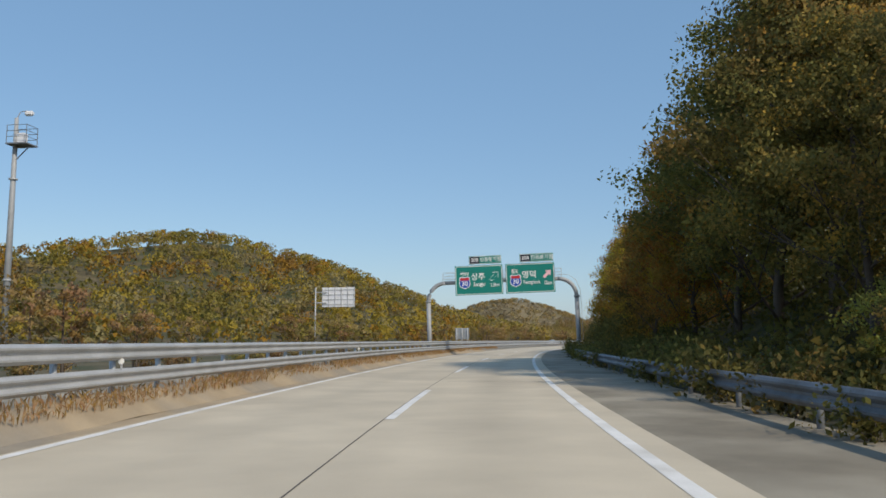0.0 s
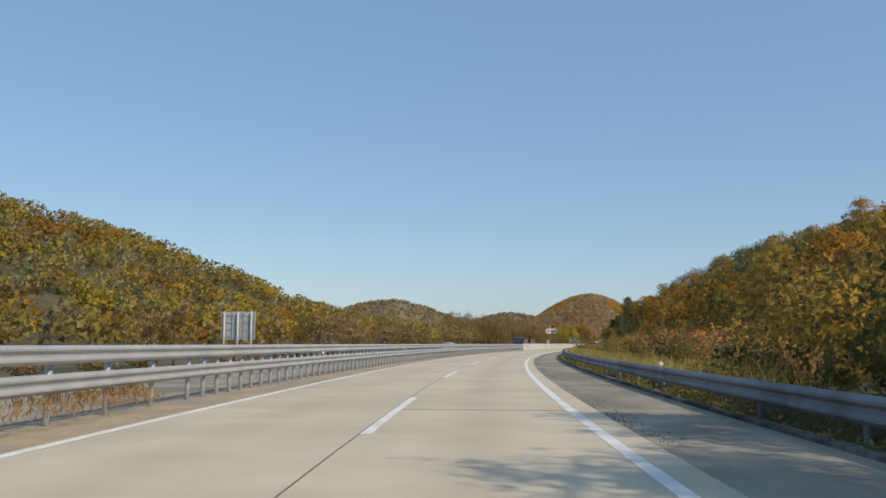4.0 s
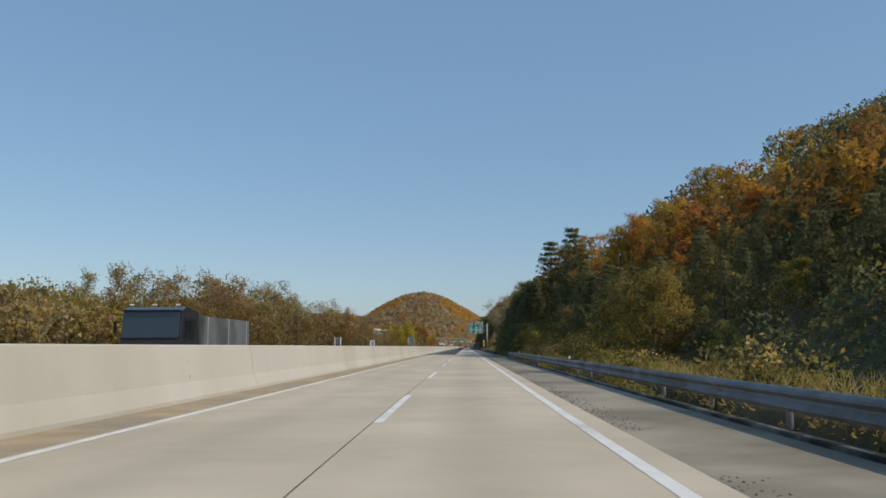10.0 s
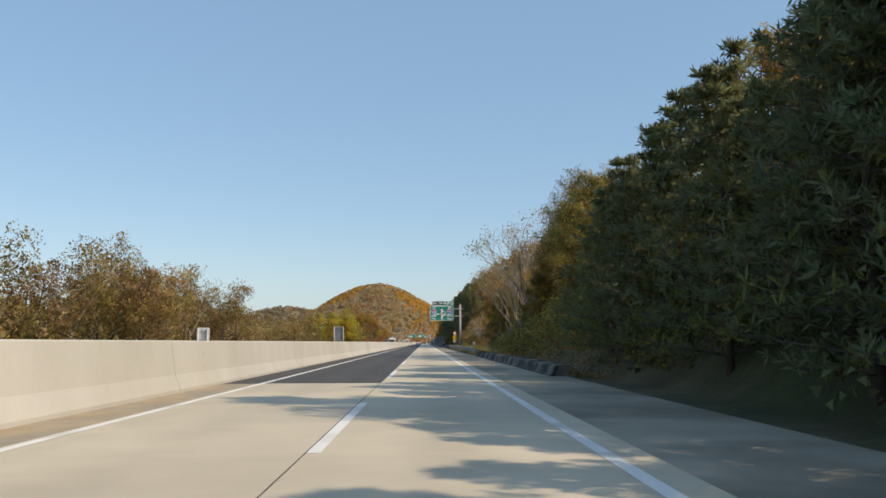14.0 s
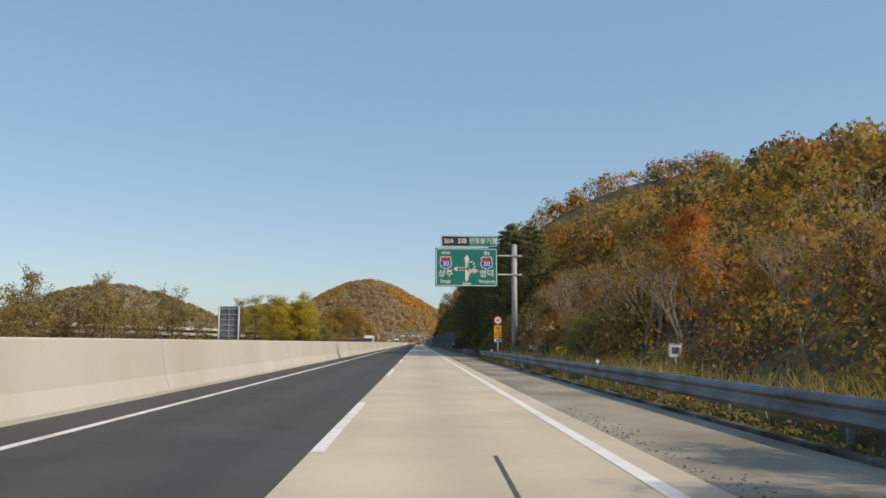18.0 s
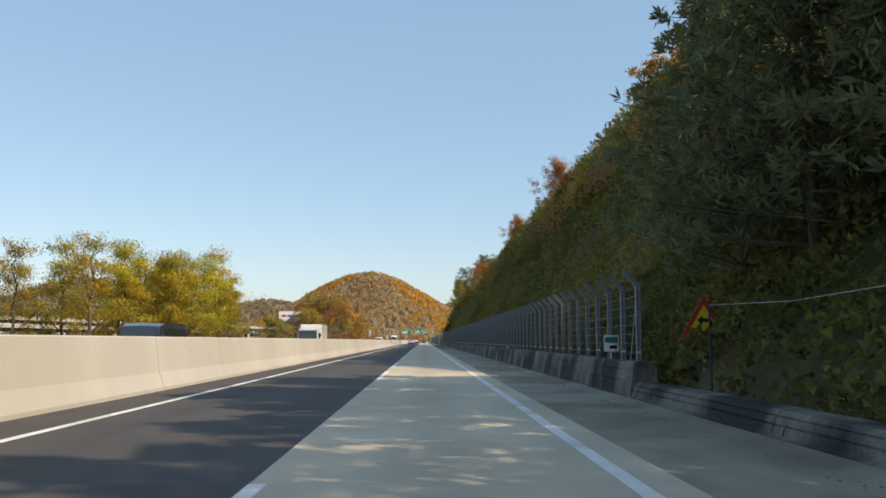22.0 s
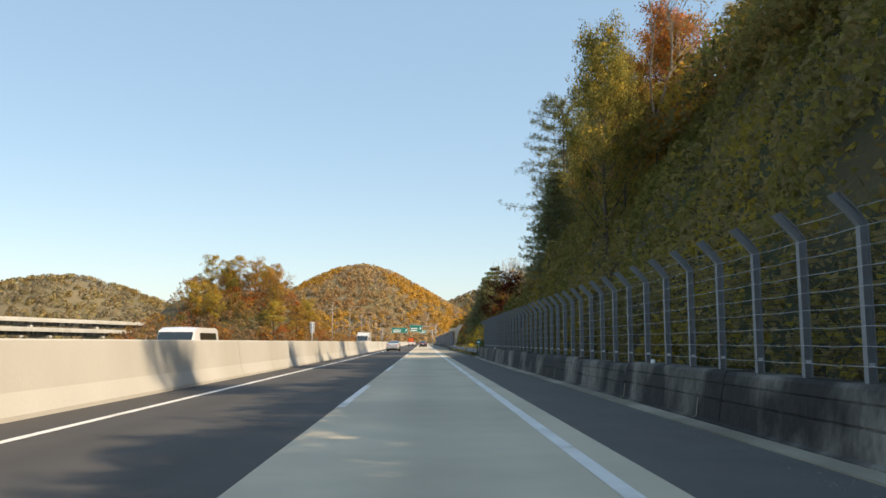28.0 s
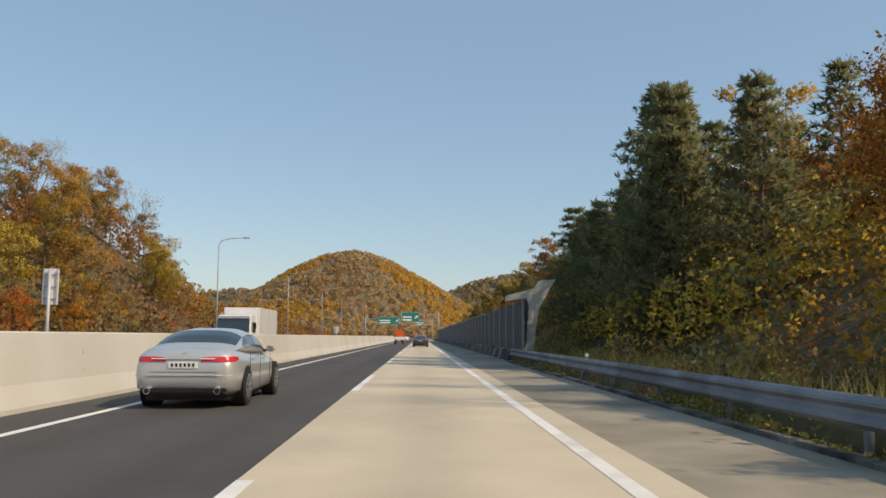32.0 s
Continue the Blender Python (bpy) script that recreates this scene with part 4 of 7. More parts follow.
stock.put("maroon", at(798, 12.2, hill_right(798, 12.2) - 0.1, 130, 0.8))
stock.put("tall_oak", at(749, 9.8, hill_right(749, 9.8) - 0.2, 70) @ Matrix.Diagonal((0.52, 0.52, 0.95, 1)))
stock.put("tall_oak", at(752, 11.4, hill_right(752, 11.4) - 0.2, 170) @ Matrix.Diagonal((0.4, 0.4, 0.72, 1)))

for s, u, k, kind in ((418, 12.5, 0.72, "tall_oak"), (424, 14.5, 0.92, "tall_oak"), (430, 15.0, 0.95, "tall_oak"), (436, 14.6, 0.85, "tall_oak"), (442, 15.4, 0.72, "tall_oak"), (434, 11.8, 0.5, "tall_oak"), (461, 12.9, 0.6, "tall_oak"), (466, 12.3, 0.62, "tall_oak"), (470, 12.0, 0.5, "tall_oak"), (455, 13.4, 0.5, "tall_oak"), (459, 11.6, 0.55, "tall_oak"), (463.5, 10.9, 0.5, "tall_oak"), (457, 10.6, 0.4, "dark_oak"), (460.5, 10.2, 0.38, "dark_oak"), (466, 10.1, 0.35, "dark_oak"), (468, 11.4, 0.7, "bare"),
                      (574, 9.6, 1.0, "pine"), (579, 9.4, 1.1, "pine"), (584, 9.8, 1.1, "pine"), (588, 10.2, 0.75, "pine"), (847, 12.2, 1.25, "pine"), (851, 13.2, 1.35, "pine"), (856, 14.5, 1.4, "pine")):
    stock.put(kind, at(s, u, hill_right(s, u) - 0.2, 61 * s, k))
for s, u, k, kind in ((751, 12.6, 0.9, "bare"), (757, 15.5, 0.95, "oak_orange"), (762, 17.5, 0.9, "oak_gold"), (723, 20.5, 1.0, "oak_orange"), (719, 21.5, 0.8, "oak_rust"),
                      (764, 9.6, 0.62, "pine"), (767.5, 10.6, 0.8, "pine"), (771, 11.6, 0.85, "pine"), (774.5, 12.6, 0.9, "pine_open"), (640, 14.6, 0.75, "oak_orange"), (668, 14.2, 0.7, "oak_rust"), (690, 15.0, 0.75, "bare_small"), (706, 14.5, 0.7, "oak_gold"),
                      (627, 15.2, 0.6, "oak_rust"), (652, 14.8, 0.55, "oak_olive"), (660, 15.4, 0.6, "pine_slim"), (677, 14.8, 0.62, "oak_orange"), (684, 15.2, 0.6, "pine_slim"), (698, 15.0, 0.6, "oak_rust"), (713, 14.8, 0.55, "oak_olive"), (730, 15.0, 0.6, "oak_orange"), (741, 14.6, 0.5, "oak_gold")):
    stock.put(kind, at(s, u, hill_right(s, u) - 0.2, 61 * s, k))
for s, u, k, kind in ((495, 11.8, 0.55, "oak_orange"), (500, 13.4, 0.62, "oak_orange"), (490, 12.6, 0.48, "oak_gold"), (507, 16.0, 0.5, "oak_gold"), (513, 14.5, 0.45, "oak_rust"), (483, 14.0, 0.45, "oak_rust"), (504, 11.2, 0.4, "oak_gold")):
    stock.put(kind, at(s, u, hill_right(s, u) - 0.2, 61 * s, k))
for s, u, k, kind in ((299.5, 10.9, 0.9, "round_green"), (304, 11.2, 0.7, "round_green"), (293, 12.4, 0.62, "scrub_green"), (326, 17.5, 0.8, "oak_gold"), (331, 21, 0.75, "oak_orange"), (344, 20, 0.8, "oak_orange"), (338, 24, 0.8, "oak_rust"), (322, 12.8, 0.7, "pine"), (328, 12.0, 0.75, "pine"), (336, 13.0, 0.8, "pine")):
    stock.put(kind, at(s, u, hill_right(s, u) - 0.2, 61 * s, k))

# ---- planting beyond the opposite carriageway ----
plant(0, 330, -30, -21, 110, {"scrub_tree": 4, "bush_brown": 5, "bush_gold": 0.6}, (0.8, 1.2), hill_left, seed=20, far=True)
plant(230, 345, -46, -27, 32, {"willow": 7, "bare_willow": 3, "scrub_tree": 2}, (0.7, 0.95), hill_left, seed=21, far=2)
plant(345, 490, -42, -25, 56, {"willow": 8, "bare_willow": 2}, (1.2, 1.6), hill_left, seed=47, far=2)
plant(486, 560, -33, -25, 20, {"willow": 6, "bare_willow": 2}, (0.85, 1.15), hill_left, seed=49, far=2)
plant(490, 610, -46, -28, 26, {"willow": 6, "bare_willow": 2, "scrub_tree": 2}, (0.5, 0.72), hill_left, seed=48, far=2)
plant(225, 330, -44, -28, 12, {"bare_willow": 1}, (0.9, 1.3), hill_left, seed=33)
plant(640, 700, -40, -26, 22, {"lemon": 5, "scrub_tree": 1, "bare_willow": 2}, (0.8, 1.1), hill_left, seed=22)
plant(650, 690, -33, -24, 10, {"lemon": 4, "bare_willow": 2}, (0.85, 1.1), hill_left, seed=41)
plant(935, 1060, -60, -24, 46, {"oak_orange": 4, "oak_gold": 3, "oak_rust": 3, "scrub_tree": 2}, (0.7, 0.95), hill_left, seed=27, far=True)
plant(700, 862, -70, -34, 16, {"scrub_tree": 3, "bush_brown": 2}, (0.6, 0.9), hill_left, seed=23, far=True)
plant(868, 918, -47, -21, 80, {"oak_orange": 4, "oak_gold": 5, "oak_rust": 3, "oak_olive": 3, "scrub_tree": 2}, (0.62, 0.9), hill_left, seed=24, far=2)
for s, u, k, kind in ((370, -30, 1.35, "bare_willow"), (366, -31, 1.2, "willow"), (297, -30, 1.15, "bare_willow"), (321, -30, 1.1, "bare_willow"), (392, -30, 1.2, "willow"), (402, -30, 1.05, "willow"), (417, -31, 1.3, "bare_willow"), (445, -30, 1.2, "willow"), (470, -30, 1.15, "willow"),
                      (699, -30.5, 2.3, "bare_willow"), (704, -29.5, 2.35, "bare_willow"), (710, -31, 1.9, "bare_willow"), (706, -33, 2.0, "bare_willow"), (723, -32, 1.5, "bare_small"), (735, -30, 1.3, "round_green"), (686, -30, 1.35, "lemon"), (661, -29, 1.0, "lemon"), (652, -30, 0.8, "lemon")):
    stock.put(kind, at(s, u, hill_left(s, u) - 0.1, 33 * s, k))
stock.put("bare", at(911, -32, hill_left(911, -32) - 0.1, 40, 0.95))
stock.put("bare", at(893, -36, hill_left(893, -36) - 0.1, 140, 0.75))


# ---- woods too far to count: crowns of leaf sprays on the hills ----
def woods(name, label, spots, per, size, dome, tones, weights, seed, grain=0.03, deep=0.75):
    """Crowns of leaf sprays at the spots; neighbouring crowns share a tone more often than not."""
    r = np.random.default_rng(seed)
    spots = np.asarray(spots)
    n = len(spots)
    c = np.repeat(spots, per, axis=0)
    sc = np.repeat(r.uniform(0.65, 1.3, n), per)
    d = r.normal(size=(n * per, 3))
    d /= np.linalg.norm(d, axis=1)[:, None]
    d[:, 2] = np.abs(d[:, 2]) * 1.35 - 0.25
    p = c + d * (dome * sc * r.uniform(deep, 1.1, n * per))[:, None]
    patch_ = np.array([noise.noise((x * grain, y * grain, seed)) + 0.5 * noise.noise((x * grain * 3, y * grain * 3, z * grain)) for x, y, z in spots])
    rank = np.argsort(np.argsort(patch_ + 0.22 * r.normal(size=n))) / n
    tone = np.repeat(np.searchsorted(np.cumsum(weights)[:-1] / sum(weights), rank), per)
    ob = new(name, leaf_mesh(name, leaves(p, size, 0.8, r=r, corners=3), [L[t] for t in tones], tone, d + (0, 0, 0.15)))
    return tagged(ob, label, "forest", kind="stuff")


def scatter(s0, s1, u0, u1, n, height, lift, seed, least=-9):
    q = random.Random(seed)
    out = []
    while len(out) < n:
        s, u = q.uniform(s0, s1), q.uniform(u0, u1)
        z = height(s, u)
        if z > least and (u > 0 or height(s, u + 9) < z + 0.8):
            out.append(R(s, u, z + lift))
    return out


woods("ridge_wood", "mixed wood in gold, rust and olive covering the ridge", scatter(-40, 620, -260, -32, 2700, hill_left, 1.5, 50, 0.4), 64, 0.95, 3.1,
      ("olive", "brown", "straw", "gold", "orange", "rust"), (3.2, 2.0, 2.2, 4.6, 1.8, 0.8), 60, deep=0.95)
woods("hillside_wood", "mixed autumn wood high on the slope", scatter(130, 545, 20, 80, 1100, hill_right, 1.6, 51), 170, 0.42, 2.4,
      ("pine", "dark", "olive", "gold", "orange", "rust"), (3, 1.8, 2.4, 2, 4, 4), 61, 0.06)
woods("hillside_wood", "dense autumn wood behind the roadside pines", scatter(846, 960, 19, 45, 220, hill_right, 2.0, 68), 180, 0.4, 2.4,
      ("pine", "dark", "olive", "gold", "orange", "rust"), (2, 2, 4, 1.6, 2.2, 3), 82)
woods("hillside_wood", "mixed autumn wood above the road's end", scatter(950, 1400, 18, 80, 800, hill_right, 2.0, 52), 60, 0.8, 2.5,
      ("pine", "dark", "olive", "gold", "orange", "rust"), (2, 2.5, 4, 1.6, 2.2, 3), 62)


woods("undergrowth", "dark leafy undergrowth filling the roadside grove", scatter(18, 122, 13.5, 26, 300, hill_right, 2.5, 53), 120, 0.24, 2.2,
      ("dark", "green", "olive", "gold"), (4, 3, 2, 1), 63)
woods("undergrowth", "shaded undergrowth below the roadside pines", scatter(352, 450, 8.8, 20, 330, hill_right, 0.7, 54), 230, 0.15, 1.6,
      ("dark", "green", "olive", "pine", "rust"), (4, 2, 2, 3, 1), 64)
woods("undergrowth", "brown thicket below the autumn trees", scatter(450, 560, 11.5, 26, 300, hill_right, 0.7, 55), 110, 0.2, 1.4,
      ("brown", "orange", "gold", "rust", "olive"), (3, 2.5, 3, 2.5, 1.5), 65)
woods("undergrowth", "mixed thicket along the foot of the slope", scatter(800, 1000, 10, 24, 480, hill_right, 1.2, 56), 190, 0.17, 1.9,
      ("olive", "green", "brown", "pine", "gold", "orange"), (3, 2.5, 2.5, 1, 2.5, 1), 66)


woods("undergrowth", "tangled thicket between the trees of the knoll", scatter(853, 1060, -52, -21, 680, hill_left, 1.2, 57), 120, 0.3, 2.0,
      ("olive", "gold", "straw", "orange", "brown"), (3, 4, 2, 2, 3), 67)
woods("undergrowth", "brownish thicket under the willows", scatter(300, 545, -50, -29, 330, hill_left, 3.0, 73), 150, 0.3, 2.7,
      ("olive", "brown", "straw", "green"), (4, 4, 1.5, 1), 87)
woods("undergrowth", "low thicket covering the hillside's foot", scatter(128, 268, 12.5, 34, 620, hill_right, 0.7, 58), 130, 0.21, 1.4,
      ("olive", "green", "gold", "brown", "rust"), (3, 2, 2, 2, 1), 68)
woods("undergrowth", "dark thicket under the pines of the hillside", scatter(266, 332, 12.0, 30, 260, hill_right, 0.5, 72), 150, 0.19, 1.3,
      ("dark", "pine", "green", "olive"), (4, 4, 2, 1), 86)
woods("undergrowth", "leafy thicket on the bank above the guardrail", scatter(395, 560, 9.6, 22, 560, hill_right, 0.3, 59), 140, 0.135, 1.1,
      ("brown", "olive", "straw", "gold", "rust", "green"), (4, 3, 2, 2, 1.5, 1.5), 69)
woods("undergrowth", "mixed bushes on the bank behind the guardrail", scatter(312, 356, 9.5, 17, 150, hill_right, 0.7, 62), 260, 0.12, 1.3,
      ("olive", "green", "dark", "lime", "rust"), (2, 2, 4, 1, 1.5), 76)
woods("hillside_wood", "autumn trees on the crest of the slope", scatter(520, 612, 17, 60, 300, hill_right, 1.4, 64), 140, 0.36, 2.2,
      ("olive", "brown", "gold", "orange", "rust", "green"), (2, 2, 3, 3.5, 2.5, 1), 78)
woods("hillside_wood", "low autumn trees on the rounded crest", scatter(496, 562, 12, 40, 240, hill_right, 0.9, 69), 120, 0.24, 1.7,
      ("olive", "brown", "gold", "orange", "rust", "green"), (1.8, 1.8, 3.2, 3.5, 2.5, 1), 83)
woods("undergrowth", "tangled autumn bushes over the rounded crest", scatter(500, 556, 9.6, 24, 330, hill_right, 0.5, 70), 130, 0.19, 1.25,
      ("olive", "brown", "gold", "straw", "orange", "rust"), (3, 2, 3, 3, 2, 1.5), 84)
woods("undergrowth", "dense bushes in the shade behind the rail", scatter(58, 128, 9.6, 13.5, 150, hill_right, 1.7, 65), 280, 0.14, 1.8,
      ("dark", "green", "olive", "gold"), (4, 3, 2, 1), 79)
woods("undergrowth", "dark bushes under the open pines", scatter(772, 812, 9.8, 19, 140, hill_right, 1.0, 66), 150, 0.2, 1.5,
      ("dark", "green", "olive", "brown"), (4, 3, 2, 1), 80)
woods("undergrowth", "shaded low plants under the first grove", scatter(-10, 128, 8.8, 22, 380, hill_right, 0.4, 60), 90, 0.2, 1.1,
      ("dark", "green", "olive", "brown"), (4, 3, 2, 1), 74)


woods("crest_wood", "thicket of young trees along the cut slope's crest", scatter(601, 762, 11.8, 15.5, 330, hill_right, 0.9, 63), 170, 0.18, 1.4,
      ("olive", "green", "dark", "brown", "gold"), (4, 3, 2, 2, 1), 77)
woods("crest_wood", "autumn wood on the hill behind the cut slope", scatter(560, 790, 21, 75, 520, hill_right, 0.6, 71), 70, 0.5, 2.0,
      ("olive", "green", "brown", "gold", "orange", "rust"), (4, 2, 2, 2, 2, 2), 85)
woods("crest_wood", "tangled trees crowning the cut slope", scatter(600, 770, 13, 22, 380, hill_right, 1.0, 61), 130, 0.23, 1.6,
      ("olive", "green", "orange", "rust", "gold"), (4, 3, 1.2, 1.5, 2), 75)


# ---- weeds along the rails ----
def blades(foot, tall, r):
    """Narrow bent blades standing on their feet."""
    n = len(foot)
    lean = r.normal(size=(n, 3)) * (0.35, 0.35, 0)
    up = (lean + (0, 0, 1)) * (tall * r.uniform(0.45, 1.2, n))[:, None]
    side = np.cross(up, r.normal(size=(n, 3)))
    side *= (0.011 + 0.006 * r.random(n))[:, None] / (np.linalg.norm(side, axis=1)[:, None] + 1e-9)
    mid = foot + up * 0.5 - lean * 0.12
    return np.stack([foot, mid + side, foot + up, mid - side], 1)


def weeds(name, label, spans, u0, u1, per, tall, tones, weights, seed, ground, grass=0.0):
    r = np.random.default_rng(seed)
    pts = []
    for a, b in spans:
        n = int((b - a) * per)
        for s, u in zip(r.uniform(a, b, n), r.uniform(u0, u1, n)):
            k = max(0.0, 0.35 + 0.9 * noise.noise((s * 0.21, u, seed)))
            if r.random() < k + 0.12:
                pts.append(R(s, u, ground(s, u) + tall * k * r.random()))
    pts = np.array(pts)
    tone = r.choice(len(tones), len(pts), p=np.array(weights) / sum(weights))
    skin = blades(pts, grass, r) if grass else leaves(pts, 0.10, 0.5, r=r)
    return tagged(new(name, leaf_mesh(name, skin, [L[t] for t in tones], tone)), label, "weeds", kind="stuff")


weeds("weeds", "dark green weeds growing under the guardrail", ((-20, 353), (446, 533), (788, 858)), 6.5, 8.2, 70, 0.75, ("dark", "green", "olive", "straw"), (4, 3, 2, 1.5), 90, lambda s, u: -0.1)
weeds("weeds", "low dark weeds at the foot of the rail", ((60, 353), (446, 533), (790, 858)), 6.5, 7.2, 330, 0.5, ("dark", "green", "brown", "olive"), (5, 3, 1.5, 1), 93, lambda s, u: -0.05)
weeds("weeds", "tangled weeds close behind the guardrail", ((60, 353), (446, 533), (788, 858)), 6.72, 7.7, 420, 1.0, ("dark", "green", "olive", "brown"), (5, 3, 2, 1.5), 94, lambda s, u: -0.15)
weeds("weeds", "dry tufts along the median bank", ((-20, 118),), -5.3, -4.6, 200, 0.03, ("straw", "brown", "olive"), (3, 4, 3), 91, lambda s, u: 0.08 + 0.25 * smooth_step(4.4, 5.0, -u), 0.2)
weeds("weeds", "tall dry grass behind the guardrail", ((122, 345), (448, 535), (790, 900)), 7.0, 10.0, 150, 0.05, ("straw", "gold", "olive", "brown"), (4, 2, 3, 2), 92, lambda s, u: hill_right(s, u), 0.9)


# ---- fallen leaves and low herbs covering the slopes ----
def litter(label, s0, s1, u0, u1, n, size, tones, weights, seed, height):
    r = np.random.default_rng(seed)
    ss, us = r.uniform(s0, s1, n), r.uniform(u0, u1, n)
    pts = np.array([R(s, u, height(s, u) + 0.22 * q * q) for s, u, q in zip(ss, us, r.random(n))])
    hue = np.array([noise.noise((s * 0.2, u * 0.3, seed)) for s, u in zip(ss, us)]) + 0.3 * r.normal(size=n)
    tone = np.searchsorted(np.cumsum(weights)[:-1] / sum(weights), np.argsort(np.argsort(hue)) / n)
    return tagged(new("leaf_litter", leaf_mesh("leaf_litter", leaves(pts, size, 0.8, r=r, corners=3), [L[k] for k in tones], tone)), label, "ground cover", kind="stuff")


litter("fallen leaves and herbs on the earth slope", 130, 355, 8.5, 26, 70000, 0.18, ("dark", "green", "olive", "brown", "straw"), (2, 3, 3, 3, 1), 97, hill_right)
litter("fallen leaves under the roadside trees", 395, 560, 7.5, 22, 70000, 0.14, ("green", "olive", "brown", "straw", "rust"), (1.5, 3, 4, 3, 2), 98, hill_right)
litter("fallen leaves and grass below the pines", 795, 960, 8, 26, 40000, 0.22, ("dark", "green", "olive", "brown", "rust"), (2, 2, 3, 4, 2), 99, hill_right)


# ---- creepers hanging over the cut slope ----
def creepers(name, label, s0, s1, n, seed):
    r = np.random.default_rng(seed)
    ss, dd = r.uniform(s0, s1, n), r.uniform(0.1, 9.5, n)
    pts, tone, out = np.empty((n, 3)), np.empty(n, dtype=np.int32), np.empty((n, 3))

    def mass(s, u):
        return 1.5 * noise.noise((s * 0.17, u * 0.26, 5)) + 0.9 * noise.noise((s * 0.5, u * 0.62, 9))

    for i in range(n):
        s, u = ss[i], 7.1 + dd[i]
        b = mass(s, u)
        slope_s, slope_u = (mass(s + 0.3, u) - b) / 0.3, (mass(s, u + 0.3) - b) / 0.3
        a = radians(heading_at(s))
        across, along = -0.8 - 0.9 * slope_u, -0.9 * slope_s
        out[i] = (across * math.cos(a) - along * math.sin(a), across * math.sin(a) + along * math.cos(a), 0.75)
        b += 0.35 * noise.noise((s * 1.3, u * 1.5, 2))
        z = hill_right(s, u) + 0.25 + (1.5 * max(-0.08, b) if i % 6 else 0.0) + r.uniform(0, 0.3)
        pts[i] = R(s, u - 0.9 * max(0, b) * min(1, dd[i] / 1.8), z)
        c = 1.2 * noise.noise((s * 0.13, u * 0.2, 21)) + 0.5 * noise.noise((s * 0.5, u * 0.6, 31)) + 0.22 * r.normal() + 0.42 * smooth_step(640, 720, s) - 0.6 * smooth_step(764, 784, s) - 0.16
        tone[i] = 0 if c < -0.42 else 1 if c < -0.12 else 2 if c < 0.3 else 3 if c < 0.72 else 4
    return tagged(new(name, leaf_mesh(name, leaves(pts, 0.16, 0.85, r=r, corners=3), [L[k] for k in ("dark", "green", "olive", "brown", "gold")], tone, out)), label, "creeper", kind="stuff")


creepers("creeper", "dense creepers in green, olive and brown over the slope", 548, 800, 400000, 80)


# far hills: smooth domes wrapped in woods
def far_hill(name, label, s, u, radius, height, long_, n, tones, weights, seed, size=2.1, per=30, dome=4.6):
    def bump(ds, du):
        r2 = (ds / (radius * long_)) ** 2 + (du / radius) ** 2
        return height * (math.exp(-r2 * 1.9) + 0.05 * noise.noise((ds * 0.01 + seed, du * 0.01, 0))) - 4
    k, verts, faces = 33, [], []
    for i in range(k):
        for j in range(k):
            ds, du = (i / (k - 1) * 2 - 1) * radius * long_ * 1.7, (j / (k - 1) * 2 - 1) * radius * 1.7
            verts.append(R(s + ds, u + du, bump(ds, du)))
    faces = [(i * k + j, i * k + j + 1, (i + 1) * k + j + 1, (i + 1) * k + j) for i in range(k - 1) for j in range(k - 1)]
    h = tagged(new(name, mesh_of(name, verts, faces, M["leaf_litter"], smooth=True)), label, "hill", kind="structure")
    q, spots = random.Random(seed), []
    while len(spots) < n:
        ds, du = q.uniform(-1.5, 0.5) * radius * long_, q.uniform(-1.6, 1.6) * radius
        z = bump(ds, du)
        if z > 0:
            spots.append(R(s + ds, u + du, z + 2))
    woods("hill_wood", label, spots, per, size, dome, tones, weights, seed + 1, 0.012, 0.97)
    return h


# the "dry" tone gives these hills their distance haze through leaf colour
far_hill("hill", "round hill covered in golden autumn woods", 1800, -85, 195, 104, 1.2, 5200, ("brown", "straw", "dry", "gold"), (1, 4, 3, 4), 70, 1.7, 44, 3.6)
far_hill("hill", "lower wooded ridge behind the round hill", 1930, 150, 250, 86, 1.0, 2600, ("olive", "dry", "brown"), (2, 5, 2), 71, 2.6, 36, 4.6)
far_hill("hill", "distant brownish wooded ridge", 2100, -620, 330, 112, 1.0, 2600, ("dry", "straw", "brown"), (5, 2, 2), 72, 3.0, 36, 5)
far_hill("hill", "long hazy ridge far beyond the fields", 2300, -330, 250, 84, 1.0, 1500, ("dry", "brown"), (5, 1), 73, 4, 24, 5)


# ---- lettering and flat sign pieces ----
FACE = pose(0, 0, 0, 90, 0, 0)


def lettering(text, size, x, z, parent, material, y=-0.034, squeeze=1.0, name="lettering"):
    """Raised letters facing backwards along the road, centred at x, z of the sign."""
    c = bpy.data.curves.new("letters", "FONT")
    c.body, c.size, c.extrude = text, size, 0.004
    c.offset = size * 0.012
    c.align_x, c.align_y = "CENTER", "CENTER"
    c.resolution_u = 2
    o = bpy.data.objects.new("letters", c)
    scene.collection.objects.link(o)
    bpy.context.view_layer.update()
    me = bpy.data.meshes.new_from_object(o.evaluated_get(bpy.context.evaluated_depsgraph_get()))
    bpy.data.objects.remove(o)
    me.materials.clear()
    me.materials.append(material)
    me.transform(Matrix.Translation((x, y, z)) @ FACE @ Matrix.Diagonal((squeeze, 1, 1, 1)))
    return part(name, me, None, parent)


